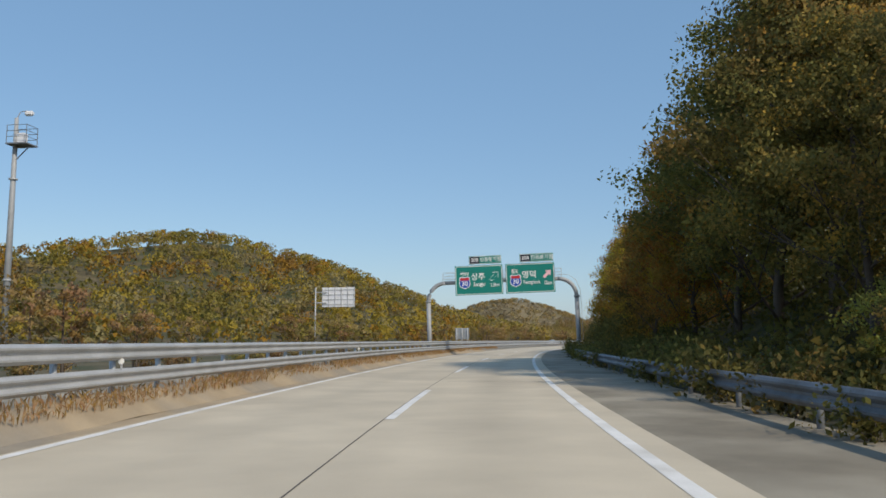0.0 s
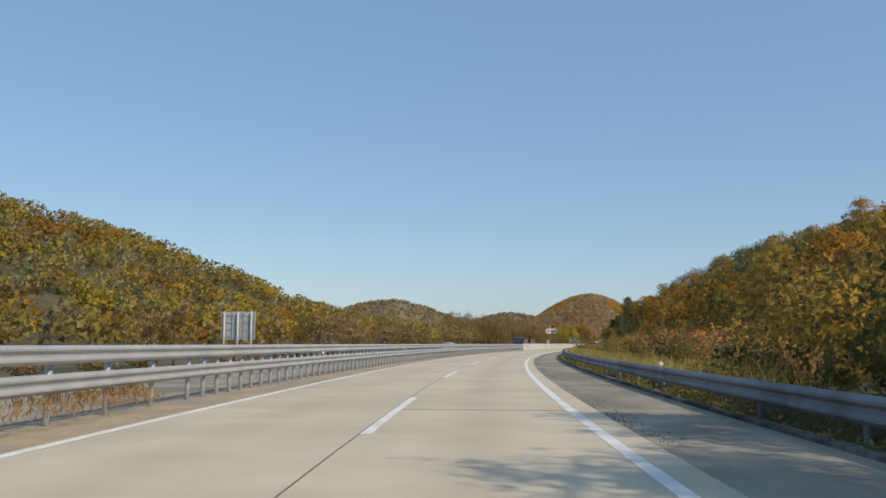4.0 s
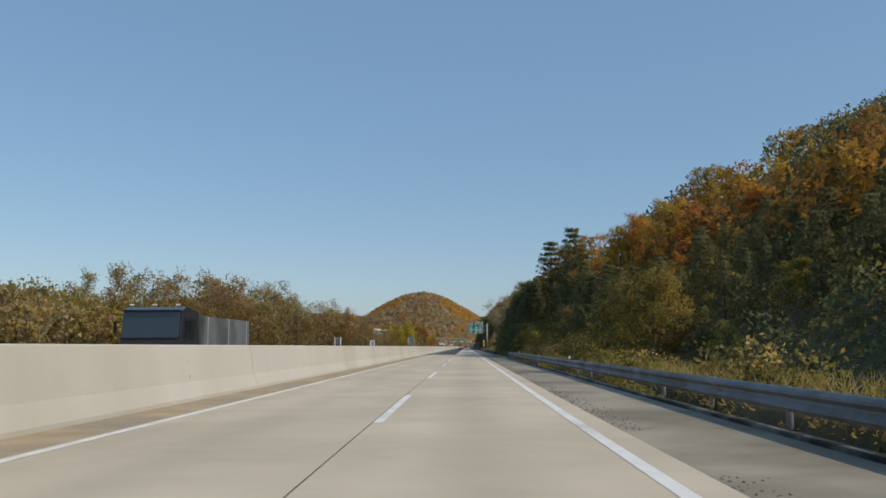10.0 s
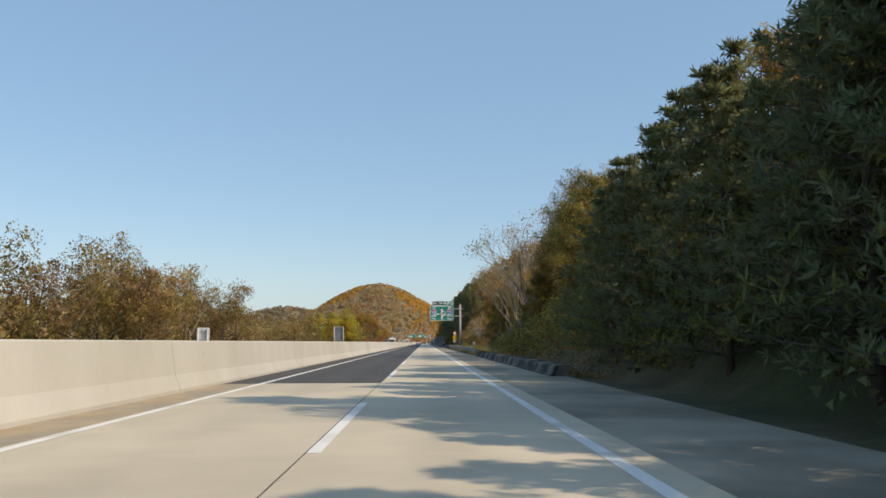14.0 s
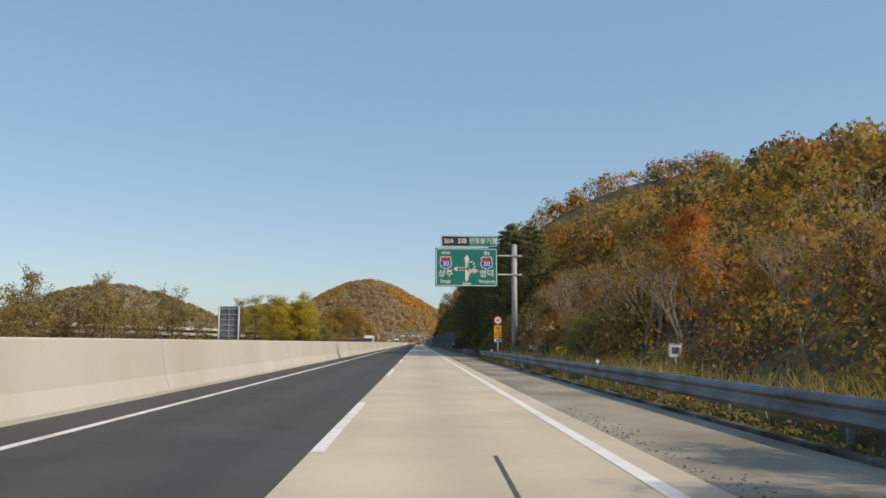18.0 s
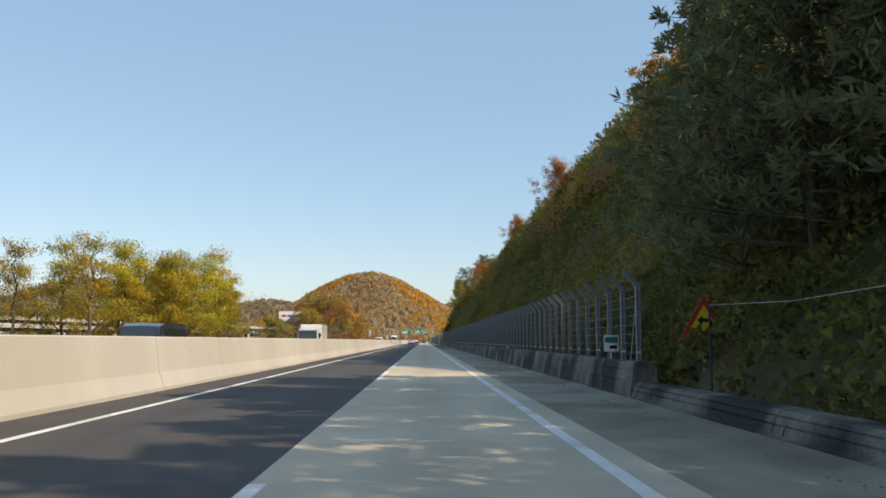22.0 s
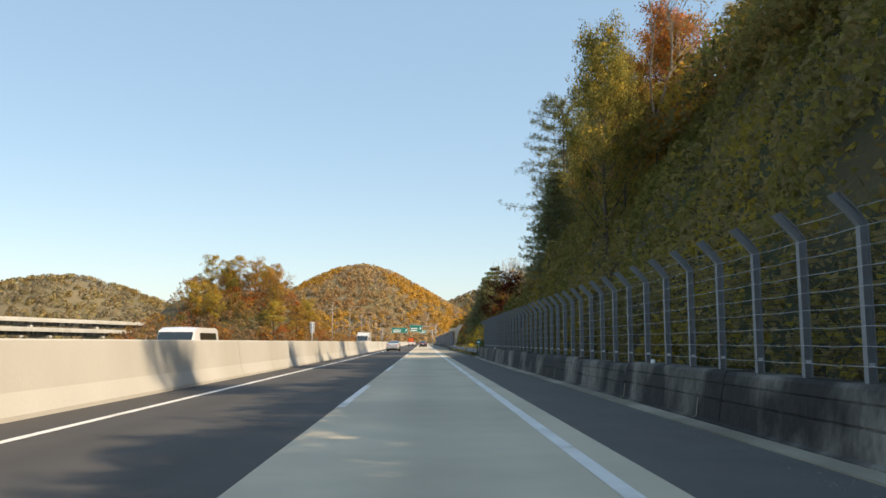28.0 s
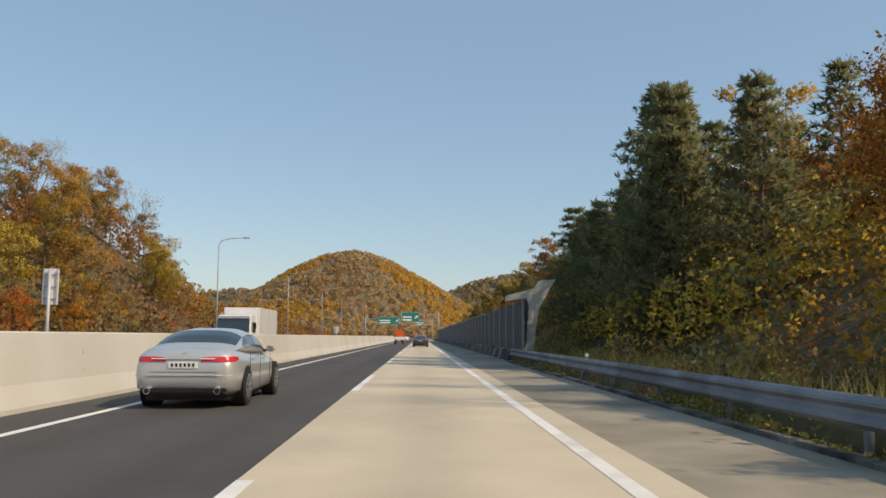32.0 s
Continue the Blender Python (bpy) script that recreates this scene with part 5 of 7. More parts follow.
def flat(points, thick, y):
    """A plate in the sign's plane from outline points (x, z), front at y."""
    bm = bmesh.new()
    f = bm.faces.new([bm.verts.new((x, y, z)) for x, z in points])
    r = bmesh.ops.extrude_face_region(bm, geom=[f])
    bmesh.ops.translate(bm, verts=[v for v in r["geom"] if isinstance(v, bmesh.types.BMVert)], vec=(0, thick, 0))
    return bm


def rounded(x0, z0, x1, z1, r, k=4):
    out = []
    for cx, cz, a0 in ((x1 - r, z0 + r, -90), (x1 - r, z1 - r, 0), (x0 + r, z1 - r, 90), (x0 + r, z0 + r, 180)):
        out += [(cx + r * math.cos(radians(a0 + 90 * i / k)), cz + r * math.sin(radians(a0 + 90 * i / k))) for i in range(k + 1)]
    return out


def border(x0, z0, x1, z1, r, w, y):
    """A thin raised frame line."""
    bm = bmesh.new()
    a = [bm.verts.new((x, y, z)) for x, z in rounded(x0, z0, x1, z1, r)]
    b = [bm.verts.new((x, y, z)) for x, z in rounded(x0 + w, z0 + w, x1 - w, z1 - w, max(0.01, r - w))]
    n = len(a)
    for i in range(n):
        bm.faces.new((a[i], a[(i + 1) % n], b[(i + 1) % n], b[i]))
    r2 = bmesh.ops.extrude_face_region(bm, geom=bm.faces[:])
    bmesh.ops.translate(bm, verts=[v for v in r2["geom"] if isinstance(v, bmesh.types.BMVert)], vec=(0, 0.006, 0))
    return bm


def shield(parent, x, z, w, number):
    def outline(k):
        h = w * 1.05 * k
        ww = w * k
        pts = [(-0.30, 0.50), (0.0, 0.44), (0.30, 0.50), (0.47, 0.36), (0.42, 0.18), (0.50, -0.08), (0.42, -0.34), (0.18, -0.44), (0.0, -0.53), (-0.18, -0.44), (-0.42, -0.34), (-0.50, -0.08), (-0.42, 0.18), (-0.47, 0.36)]
        return [(x + a * ww, z + b * h) for a, b in pts]
    s = part("route_shield", flat(outline(1.0), 0.004, -0.036), M["white"], parent, "white-edged route shield")
    part("shield_field", flat(outline(0.88), 0.004, -0.041), M["blue"], s)
    part("shield_band", flat([(x - 0.36 * w, z + 0.18 * w), (x + 0.36 * w, z + 0.18 * w), (x + 0.40 * w, z + 0.34 * w), (x + 0.27 * w, z + 0.43 * w), (x, z + 0.38 * w), (x - 0.27 * w, z + 0.43 * w), (x - 0.40 * w, z + 0.34 * w)], 0.004, -0.046), M["red"], s)
    lettering(number, w * 0.56, x, z - 0.1 * w, s, M["white"], -0.05)


def arrow_plate(parent, x, z, size, turn, material, edge=None):
    pts = [(-0.14, -0.5), (0.14, -0.5), (0.14, 0.08), (0.36, 0.08), (0.0, 0.52), (-0.36, 0.08), (-0.14, 0.08)]
    a = radians(turn)

    def put(k, y, m, name):
        return part(name, flat([(x + size * k * (px * math.cos(a) - pz * math.sin(a)), z + size * k * (px * math.sin(a) + pz * math.cos(a))) for px, pz in pts], 0.004, y), m, parent)
    if edge:
        put(1.12, -0.035, edge, "arrow_edge")
    put(1.0, -0.040, material, "arrow")


def panel(parent, x0, z0, x1, z1, name="sign_panel"):
    p = part(name, boxed((x1 - x0, 0.05, z1 - z0), ((x0 + x1) / 2, 0, (z0 + z1) / 2), 0.012), M["green"], parent, "green reflective sign panel")
    part("border_line", border(x0 + 0.06, z0 + 0.06, x1 - 0.06, z1 - 0.06, 0.16, 0.045, -0.034), M["white"], p)
    for i in range(4):
        part("stiffener", boxed((x1 - x0 - 0.1, 0.06, 0.05), ((x0 + x1) / 2, 0.06, z0 + (z1 - z0) * (i + 0.5) / 4)), M["steel"], p)
    return p


def exit_plate(parent, x0, z0, x1, z1, codes, name):
    p = part("exit_plate", boxed((x1 - x0, 0.04, z1 - z0), ((x0 + x1) / 2, 0, (z0 + z1) / 2), 0.01), M["green"], parent, "green exit plate with navy number fields")
    part("border_line", border(x0 + 0.03, z0 + 0.03, x1 - 0.03, z1 - 0.03, 0.03, 0.03, -0.028), M["white"], p)
    h, zc = z1 - z0, (z0 + z1) / 2
    w = h * 1.22
    x = x0 + 0.06
    for c in codes:
        part("number_field", flat(rounded(x + 0.02, z0 + 0.07, x + w - 0.02, z1 - 0.07, 0.02), 0.004, -0.027), M["navy"], p)
        lettering(c, h * 0.62, x + w / 2, zc, p, M["white"], -0.032, 0.9)
        x += w
    lettering(name, h * 0.60, (x + x1) / 2, zc, p, M["white"], -0.03, (x1 - x - 0.12) / (h * 0.60 * 4.41))
    return p


# ---- arched sign gantry over the first bend ----
def gantry():
    g = thing("sign_gantry", at(71.4, 0.21, 0.01) @ Matrix.Rotation(radians(-1.7), 4, "Y"), "arched grey tubular gantry with two green direction signs", "road sign")
    for sx, x in ((-1, -6.15), (1, 7.08)):
        part("base_plate", boxed((0.9, 0.9, 0.25), (x, 0.28, 0.0), 0.03), M["wall"], g)
        part("post", tube([(x, 0.28, -0.8), (x, 0.28, 5.0)], 0.2, 16), M["pole"], g, smooth=True)
        part("collar", tube([(x, 0.28, 4.93), (x, 0.28, 5.07)], 0.27, 16), M["pole"], g, smooth=True)
        arc = [(x - sx * 1.6 * (1 - math.cos(a * math.pi / 16)), 0.28, 5.0 + 1.6 * math.sin(a * math.pi / 16)) for a in range(9)]
        part("arch", tube(arc, 0.18, 14), M["pole"], g, smooth=True)
    part("beam", tube([(-4.6, 0.28, 6.6), (0.7, 0.28, 6.66), (5.5, 0.28, 6.6)], 0.18, 14), M["pole"], g, smooth=True)
    # catwalk rails round the ends of the beam
    for x0, x1 in ((-4.75, -3.6), (0.62, 0.95), (5.2, 5.85)):
        for y in (-0.12, 0.75):
            for z in (6.95, 7.2, 7.5):
                part("rail_bar", tube([(x0, y, z), (x1, y, z)], 0.017, 6), M["steel"], g)
            for x in (x0, x1):
                part("rail_post", tube([(x, y, 6.75), (x, y, 7.5)], 0.017, 6), M["steel"], g)
    lad = [(5.6, 0.28, 7.0), (6.45, 0.28, 6.9), (7.1, 0.28, 6.4), (7.4, 0.28, 5.6), (7.47, 0.28, 4.2), (7.47, 0.28, 1.0)]
    part("ladder_rail", tube(lad, 0.02, 6), M["steel"], g)
    for i in range(9):
        part("ladder_rung", tube([(7.25, 0.28, 1.2 + i * 0.45), (7.47, 0.28, 1.2 + i * 0.45)], 0.014, 5), M["steel"], g)
    p = panel(g, -3.62, 5.42, 0.66, 8.05)
    lettering("서W", 0.42, -2.78, 7.30, p, M["white"])
    shield(p, -2.76, 6.55, 1.05, "30")
    lettering("상주", 0.70, -1.55, 7.0, p, M["white"])
    lettering("Sangju", 0.50, -1.45, 6.36, p, M["white"], squeeze=0.86)
    lettering("1.5km", 0.46, -0.05, 6.24, p, M["white"], squeeze=0.72)
    arrow_plate(p, -0.08, 7.05, 0.9, -45, M["green"], M["white"])
    q = panel(g, 0.92, 5.42, 5.25, 8.05)
    lettering("동E", 0.42, 1.72, 7.36, q, M["white"])
    shield(q, 1.80, 6.55, 1.05, "30")
    lettering("영덕", 0.72, 3.0, 7.0, q, M["white"])
    lettering("Yeongdeok", 0.46, 3.2, 6.36, q, M["white"], squeeze=0.72)
    lettering("1km", 0.50, 4.62, 6.24, q, M["white"], squeeze=0.85)
    arrow_plate(q, 4.6, 7.05, 0.9, -45, M["pink"])
    exit_plate(g, -2.32, 8.16, 0.58, 8.9, ["20B"], "안동분기점")
    exit_plate(g, 2.22, 8.16, 5.18, 8.9, ["20A"], "안동분기점")
    for x in (-2.0, 0.2, 2.5, 4.9):
        part("bracket", boxed((0.06, 0.08, 0.3), (x, 0.05, 8.12)), M["steel"], g)
    for x in (-3.0, -1.5, 0.1, 1.5, 3.2, 4.8):
        part("hanger", boxed((0.09, 0.14, 2.4), (x, 0.13, 6.7)), M["steel"], g)


gantry()


# ---- cantilever junction sign ----
def junction_sign():
    g = thing("junction_sign", at(525.3, 0, 0.12), "green junction sign with route shields on a cantilever post", "road sign")
    x = 8.65
    part("post", tube([(x, 0.25, -0.3), (x, 0.25, 8.7)], [0.24, 0.2], 16), M["pole"], g, smooth=True)
    part("post_cap", tube([(x, 0.25, 8.7), (x, 0.25, 8.76)], [0.22, 0.12], 16), M["pole"], g)
    part("base_plate", boxed((0.8, 0.8, 0.2), (x, 0.25, 0.35), 0.03), M["wall"], g)
    for z in (6.4, 7.85):
        part("arm", tube([(2.9, 0.25, z), (x + 0.6, 0.25, z)], 0.075, 10), M["pole"], g, smooth=True)
        part("clamp", boxed((0.62, 0.5, 0.16), (x, 0.25, z), 0.03), M["steel"], g)
    p = panel(g, 2.57, 5.45, 7.33, 8.42)
    for cx, a, b, c in ((3.36, "서W", "상주", "Sangju"), (6.5, "동E", "영덕", "Yeongdeok")):
        lettering(a, 0.36, cx, 8.0, p, M["white"])
        shield(p, cx, 7.28, 0.95, "30")
        lettering(b, 0.62, cx, 6.42, p, M["white"])
        lettering(c, 0.38, cx, 5.86, p, M["white"], squeeze=0.86 if len(c) < 8 else 0.74)
    lettering("500m", 0.36, 4.98, 5.66, p, M["white"], squeeze=0.85)
    # way ahead, loop to the left, turn to the right
    part("way_ahead", flat([(4.86, 5.9), (5.08, 5.9), (5.08, 7.5), (5.2, 7.5), (4.97, 7.92), (4.74, 7.5), (4.86, 7.5)], 0.004, -0.036), M["white"], p)
    ring = [(5.27 + 0.34 * math.cos(a), 7.05 + 0.34 * math.sin(a)) for a in (i * math.pi / 8 for i in range(16))]
    for i in range(16):
        if i % 2 == 0:
            a, b = ring[i], ring[(i + 1) % 16]
            part("loop_stroke", flat([a, b, (5.27 + (b[0] - 5.27) * 0.7, 7.05 + (b[1] - 7.05) * 0.7), (5.27 + (a[0] - 5.27) * 0.7, 7.05 + (a[1] - 7.05) * 0.7)], 0.004, -0.042), M["black"], p)
    part("loop_edge", border(4.91, 6.69, 5.63, 7.41, 0.355, 0.13, -0.036), M["white"], p)
    for i in range(4):
        part("way_left", flat(rounded(4.24 + i * 0.22, 6.72, 4.42 + i * 0.22, 6.88, 0.02), 0.004, -0.042), M["black"], p)
    part("way_left_edge", flat(rounded(4.2, 6.68, 5.1, 6.92, 0.02), 0.004, -0.035), M["white"], p)
    part("left_head", flat([(4.24, 6.62), (4.24, 6.98), (3.92, 6.8)], 0.004, -0.042), M["white"], p)
    bend = [(5.08, 5.9), (5.12, 6.25), (5.3, 6.5), (5.5, 6.56), (5.5, 6.42), (5.9, 6.66), (5.5, 6.88), (5.5, 6.76), (5.2, 6.68), (5.08, 6.55)]
    part("way_right", flat(bend, 0.004, -0.04), M["pink"], p)
    exit_plate(g, 3.02, 8.52, 7.3, 9.36, ["20A", "20B"], "안동분기점")
    for xx in (3.4, 5.2, 6.9):
        part("bracket", boxed((0.06, 0.08, 0.3), (xx, 0.05, 8.46)), M["steel"], g)
        part("hanger", boxed((0.09, 0.14, 2.6), (xx, 0.13, 7.0)), M["steel"], g)


junction_sign()


# ---- small signs ----
def disc(r, y, x=0.0, z=0.0, k=24):
    return flat([(x + r * math.cos(2 * math.pi * i / k), z + r * math.sin(2 * math.pi * i / k)) for i in range(k)], 0.02, y)


def speed_sign():
    g = thing("speed_limit_sign", at(528.3, 7.65, -0.25), "round limit sign over a yellow camera warning board", "road sign")
    part("post", tube([(0, 0.06, 0), (0, 0.06, 3.7)], 0.045, 10), M["white"], g, smooth=True)
    d = part("sign_disc", disc(0.34, 0.0, 0, 3.36), M["red"], g)
    part("disc_field", disc(0.26, -0.006, 0, 3.36), M["white"], d)
    lettering("100", 0.30, 0, 3.36, d, M["black"], -0.012, 0.85)
    b = part("warning_board", flat(rounded(-0.33, 1.95, 0.33, 2.97, 0.06), 0.02, 0.0), M["yellow"], g, "yellow warning board with black rim")
    part("rim_line", border(-0.31, 1.97, 0.31, 2.95, 0.05, 0.025, -0.006), M["black"], b)
    part("camera_mark", flat(rounded(-0.15, 2.66, 0.15, 2.80, 0.02), 0.004, -0.005), M["black"], b)
    for i, dx in enumerate((-0.07, 0.07)):
        part("camera_eye", disc(0.04, -0.01, dx, 2.73, 12), M["yellow"], b)
    for i in range(4):
        part("text_bar", boxed((0.4, 0.004, 0.07), (0, -0.003, 2.52 - i * 0.13)), M["orange"], b)
    c = part("distance_plate", flat(rounded(-0.32, 1.62, 0.32, 1.92, 0.04), 0.02, 0.0), M["white"], g)
    part("rim_line", border(-0.30, 1.64, 0.30, 1.90, 0.04, 0.02, -0.006), M["black"], c)
    lettering("500m", 0.17, 0, 1.77, c, M["black"], -0.008, 0.9)


speed_sign()


def board(name, label, s, u, z, w, h, post_h, field, bars, edge=None, texts=()):
    g = thing(name, at(s, u, 0), label, "road sign")
    part("post", tube([(0, 0.04, -0.3), (0, 0.04, post_h)], 0.03, 8), M["steel"], g, smooth=True)
    p = part("plate", flat(rounded(-w / 2, z - h / 2, w / 2, z + h / 2, 0.03), 0.015, 0.0), M[field], g)
    if edge:
        part("rim_line", border(-w / 2 + 0.015, z - h / 2 + 0.015, w / 2 - 0.015, z + h / 2 - 0.015, 0.03, 0.015, -0.006), M[edge], p)
    for bx, bz, bw, bh, m in bars:
        part("text_bar", boxed((bw, 0.004, bh), (bx, -0.003, z + bz)), M[m], p)
    for t, size, bx, bz, m in texts:
        lettering(t, size, bx, z + bz, p, M[m], -0.008)
    return g


board("kilometre_marker", "white and green kilometre marker beside the guardrail", 222, 7.9, 1.42, 0.5, 0.5, 1.6, "white", [(0, 0.12, 0.46, 0.2, "green")], None,
      [("172", 0.2, 0, 0.125, "white"), (".8", 0.22, 0.04, -0.12, "black")])
board("notice_plate", "small yellow notice plate behind the guardrail", 205, 7.9, 0.92, 0.46, 0.26, 1.0, "yellow", [(0, 0.05, 0.34, 0.035, "black"), (0, -0.05, 0.34, 0.035, "black")])
board("notice_plate", "small yellow notice plate below the bare trees", 507.5, 9.0, 0.95, 0.56, 0.34, 1.1, "yellow", [(-0.12, 0.05, 0.18, 0.045, "black"), (0.12, 0.05, 0.18, 0.045, "black"), (0, -0.06, 0.4, 0.035, "black")])
board("notice_plate", "small white notice plate in the thicket", 518, 9.0, 1.05, 0.52, 0.26, 1.1, "white", [(0, 0.0, 0.38, 0.05, "black")])
board("notice_plate", "weathered square pale plate behind the guardrail", 489, 9.2, 1.1, 0.42, 0.42, 1.2, "white", [(0, 0.0, 0.24, 0.2, "steel_old")], "steel_old")
board("notice_plate", "small yellow notice plate in roadside scrub", 819, 8.0, 0.95, 0.5, 0.28, 1.0, "yellow", [(0, 0.0, 0.34, 0.05, "black")])
board("kilometre_marker", "white and green kilometre marker by the fence", 586.5, 6.75, 1.25, 0.42, 0.44, 1.4, "white", [(0, 0.1, 0.36, 0.16, "green"), (0.05, -0.1, 0.2, 0.08, "black")])
board("kilometre_marker", "green and white marker plate at the fence's end", 789, 6.9, 1.3, 0.4, 0.44, 1.5, "green", [(0, 0.0, 0.24, 0.12, "white")])
board("notice_plate", "small white plate at the slope's foot", 575, 8.0, 1.95, 0.3, 0.3, 2.2, "white", [(0, 0, 0.12, 0.16, "steel_old")])


def bend_sign():
    g = thing("bend_warning_sign", at(582.0, 7.75, 0.15), "orange triangular bend warning sign with red rim", "road sign")
    part("post", tube([(0, 0.04, -0.2), (0, 0.04, 2.1)], 0.035, 8), M["steel"], g, smooth=True)
    z, w = 1.2, 0.55
    tri = [(-w, z), (w, z), (0, z + 0.95)]
    p = part("sign_plate", flat(tri, 0.02, 0.0), M["red"], g)
    c = (0, z + 0.31)
    part("sign_field", flat([(c[0] + (x - c[0]) * 0.72, c[1] + (q - c[1]) * 0.72) for x, q in tri], 0.004, -0.006), M["yellow"], p)
    part("bend_arrow", flat([(0.10, z + 0.16), (0.19, z + 0.16), (0.19, z + 0.40), (0.12, z + 0.47), (-0.04, z + 0.47), (-0.04, z + 0.53), (-0.16, z + 0.43), (-0.04, z + 0.33), (-0.04, z + 0.39), (0.08, z + 0.39), (0.10, z + 0.36)], 0.004, -0.012), M["black"], p)


bend_sign()


def rear_sign(label, s, u, w, h, z, legs, sheet="billboard", turn=0.0):
    """A sign for the other carriageway, seen from behind: bare sheet, ribs and legs."""
    g = thing("road_sign", at(s, u, 0, turn), label, "road sign")
    p = part("sign_sheet", boxed((w, 0.04, h), (0, 0, z + h / 2), 0.01), M[sheet], g)
    n = max(2, round(h / 0.6))
    for i in range(n):
        part("rib", boxed((w * 0.97, 0.07, 0.06), (0, -0.055, z + h * (i + 0.5) / n)), M["steel"], p)
    for i in range(max(2, round(w / 0.9)) + 1):
        k = max(2, round(w / 0.9))
        part("upright_rib", boxed((0.05, 0.05, h * 0.98), (-w / 2 + 0.04 + (w - 0.08) * i / k, -0.11, z + h / 2)), M["steel"], p)
    for x in legs:
        part("leg", tube([(x, -0.2, -1.0), (x, -0.2, z + h)], 0.09, 10), M["steel"], g, smooth=True)
    return g


big = rear_sign("back of a large sign on a single grey post", 102.5, -23.9, 4.5, 2.6, 5.8, [-3.1])
for z in (6.35, 7.75):
    part("arm", tube([(-3.1, -0.2, z), (-1.6, -0.16, z)], 0.07, 8), M["steel"], big)
rear_sign("back of a sheet-steel sign on three legs", 168, -21, 3.0, 2.4, 1.6, [-1.2, 0, 1.2], "steel")
rear_sign("back of a small square sign on two legs", 390, -19.2, 1.3, 1.25, 1.6, [-0.45, 0.45], "steel_old")
rear_sign("back of a small two-legged sign", 440, -19.4, 1.2, 1.5, 1.2, [-0.45, 0.45])
rear_sign("back of a tall narrow sign on lattice legs", 547, -18, 2.2, 3.3, 1.6, [-1.0, 1.0], "steel_old")
rear_sign("back of a narrow sign on a post", 857.4, -17.9, 0.8, 1.9, 2.9, [0.0])
rear_sign("back of a small sign on a post", 1010, -18.6, 1.2, 1.6, 2.0, [0.0])


# ---- far direction signs ahead ----
def far_sign(s, u0, u1, post, z0, z1, label):
    g = thing("direction_sign", at(s, 0, 0), label, "road sign")
    part("post", tube([(post, 0.2, -0.2), (post, 0.2, z1)], 0.2, 12), M["pole"], g, smooth=True)
    for z in (z0 + 0.6, z1 - 0.6):
        part("arm", tube([(u0 + 0.3, 0.2, z), (post, 0.2, z)], 0.09, 8), M["steel"], g)
    p = panel(g, u0, z0, u1, z1)
    w = u1 - u0
    for i in range(2):
        part("text_bar", boxed((w * 0.5, 0.01, 0.4), (u0 + w * 0.33, -0.034, z0 + 0.6 + i * 0.8)), M["white"], p)
    arrow_plate(p, u1 - 0.8, (z0 + z1) / 2, 1.2, -45, M["white"])


far_sign(1040, -3.6, 1.4, 6.9, 5.3, 8.1, "green direction sign on a cantilever post far ahead")
far_sign(1105, -13.5, -5.8, -18.0, 5.6, 8.2, "wide green sign over the opposite carriageway")
far_sign(1160, 0.2, 3.6, 6.9, 5.8, 8.0, "small green sign farther along the road")


# ---- lamps, camera mast, billboard, viaduct ----
def street_lamp(s, u, h, reach):
    g = thing("street_lamp", at(s, u, -0.4), "tall slim grey street lamp with a curved arm", "street lamp", "street lamps beyond the median")
    part("base", boxed((0.45, 0.45, 0.4), (0, 0, 0.1), 0.03), M["wall"], g)
    part("pole", tube([(0, 0, 0), (0, 0, h * 0.94)], [0.1, 0.055], 10), M["pole"], g, smooth=True)
    part("arm", tube([(0, 0, h * 0.94), (reach * 0.12, 0, h * 0.975), (reach * 0.5, 0, h * 0.995), (reach, 0, h)], 0.04, 8), M["pole"], g, smooth=True)
    part("lamp_head", boxed((0.75, 0.28, 0.12), (reach + 0.3, 0, h + 0.0), 0.04), M["steel"], g)


for s, u in ((895, -18.6), (938, -18.6), (981, -18.6), (1024, -18.8), (1067, -19.0), (1110, -19.2)):
    street_lamp(s, u, 11.5, 2.4)


def camera_mast():
    g = thing("camera_mast", at(62, -40.3, 0.4), "grey steel mast with a caged platform and a camera", "mast")
    part("mast", tube([(0, 0, 0), (0, 0, 12), (0, 0, 20)], [0.3, 0.24, 0.16], 12), M["pole"], g, smooth=True)
    for z in (6.0, 14.6):
        part("flange", tube([(0, 0, z), (0, 0, z + 0.12)], 0.36, 12), M["steel"], g)
    part("platform", boxed((1.9, 1.6, 0.12), (0.6, 0, 17.6)), M["steel_old"], g)
    for x in (-0.3, 1.5):
        for y in (-0.75, 0.75):
            part("cage_post", tube([(x, y, 17.6), (x, y, 19.2)], 0.03, 6), M["steel_old"], g)
    for z in (18.2, 18.7, 19.2):
        for y in (-0.75, 0.75):
            part("cage_rail", tube([(-0.3, y, z), (1.5, y, z)], 0.025, 6), M["steel_old"], g)
        part("cage_rail", tube([(1.5, -0.75, z), (1.5, 0.75, z)], 0.025, 6), M["steel_old"], g)
    part("strut", tube([(0, 0, 16.2), (1.4, 0, 17.55)], 0.05, 6), M["steel_old"], g)
    part("cabinet", boxed((0.7, 0.5, 0.9), (0.55, 0.1, 18.2), 0.03), M["billboard"], g)
    part("camera_arm", tube([(0, 0, 19.9), (0.3, 0, 20.5), (0.95, 0, 20.6)], 0.04, 6), M["steel"], g)
    part("camera_housing", boxed((0.75, 0.4, 0.42), (1.15, 0, 20.35), 0.1), M["billboard"], g)


camera_mast()


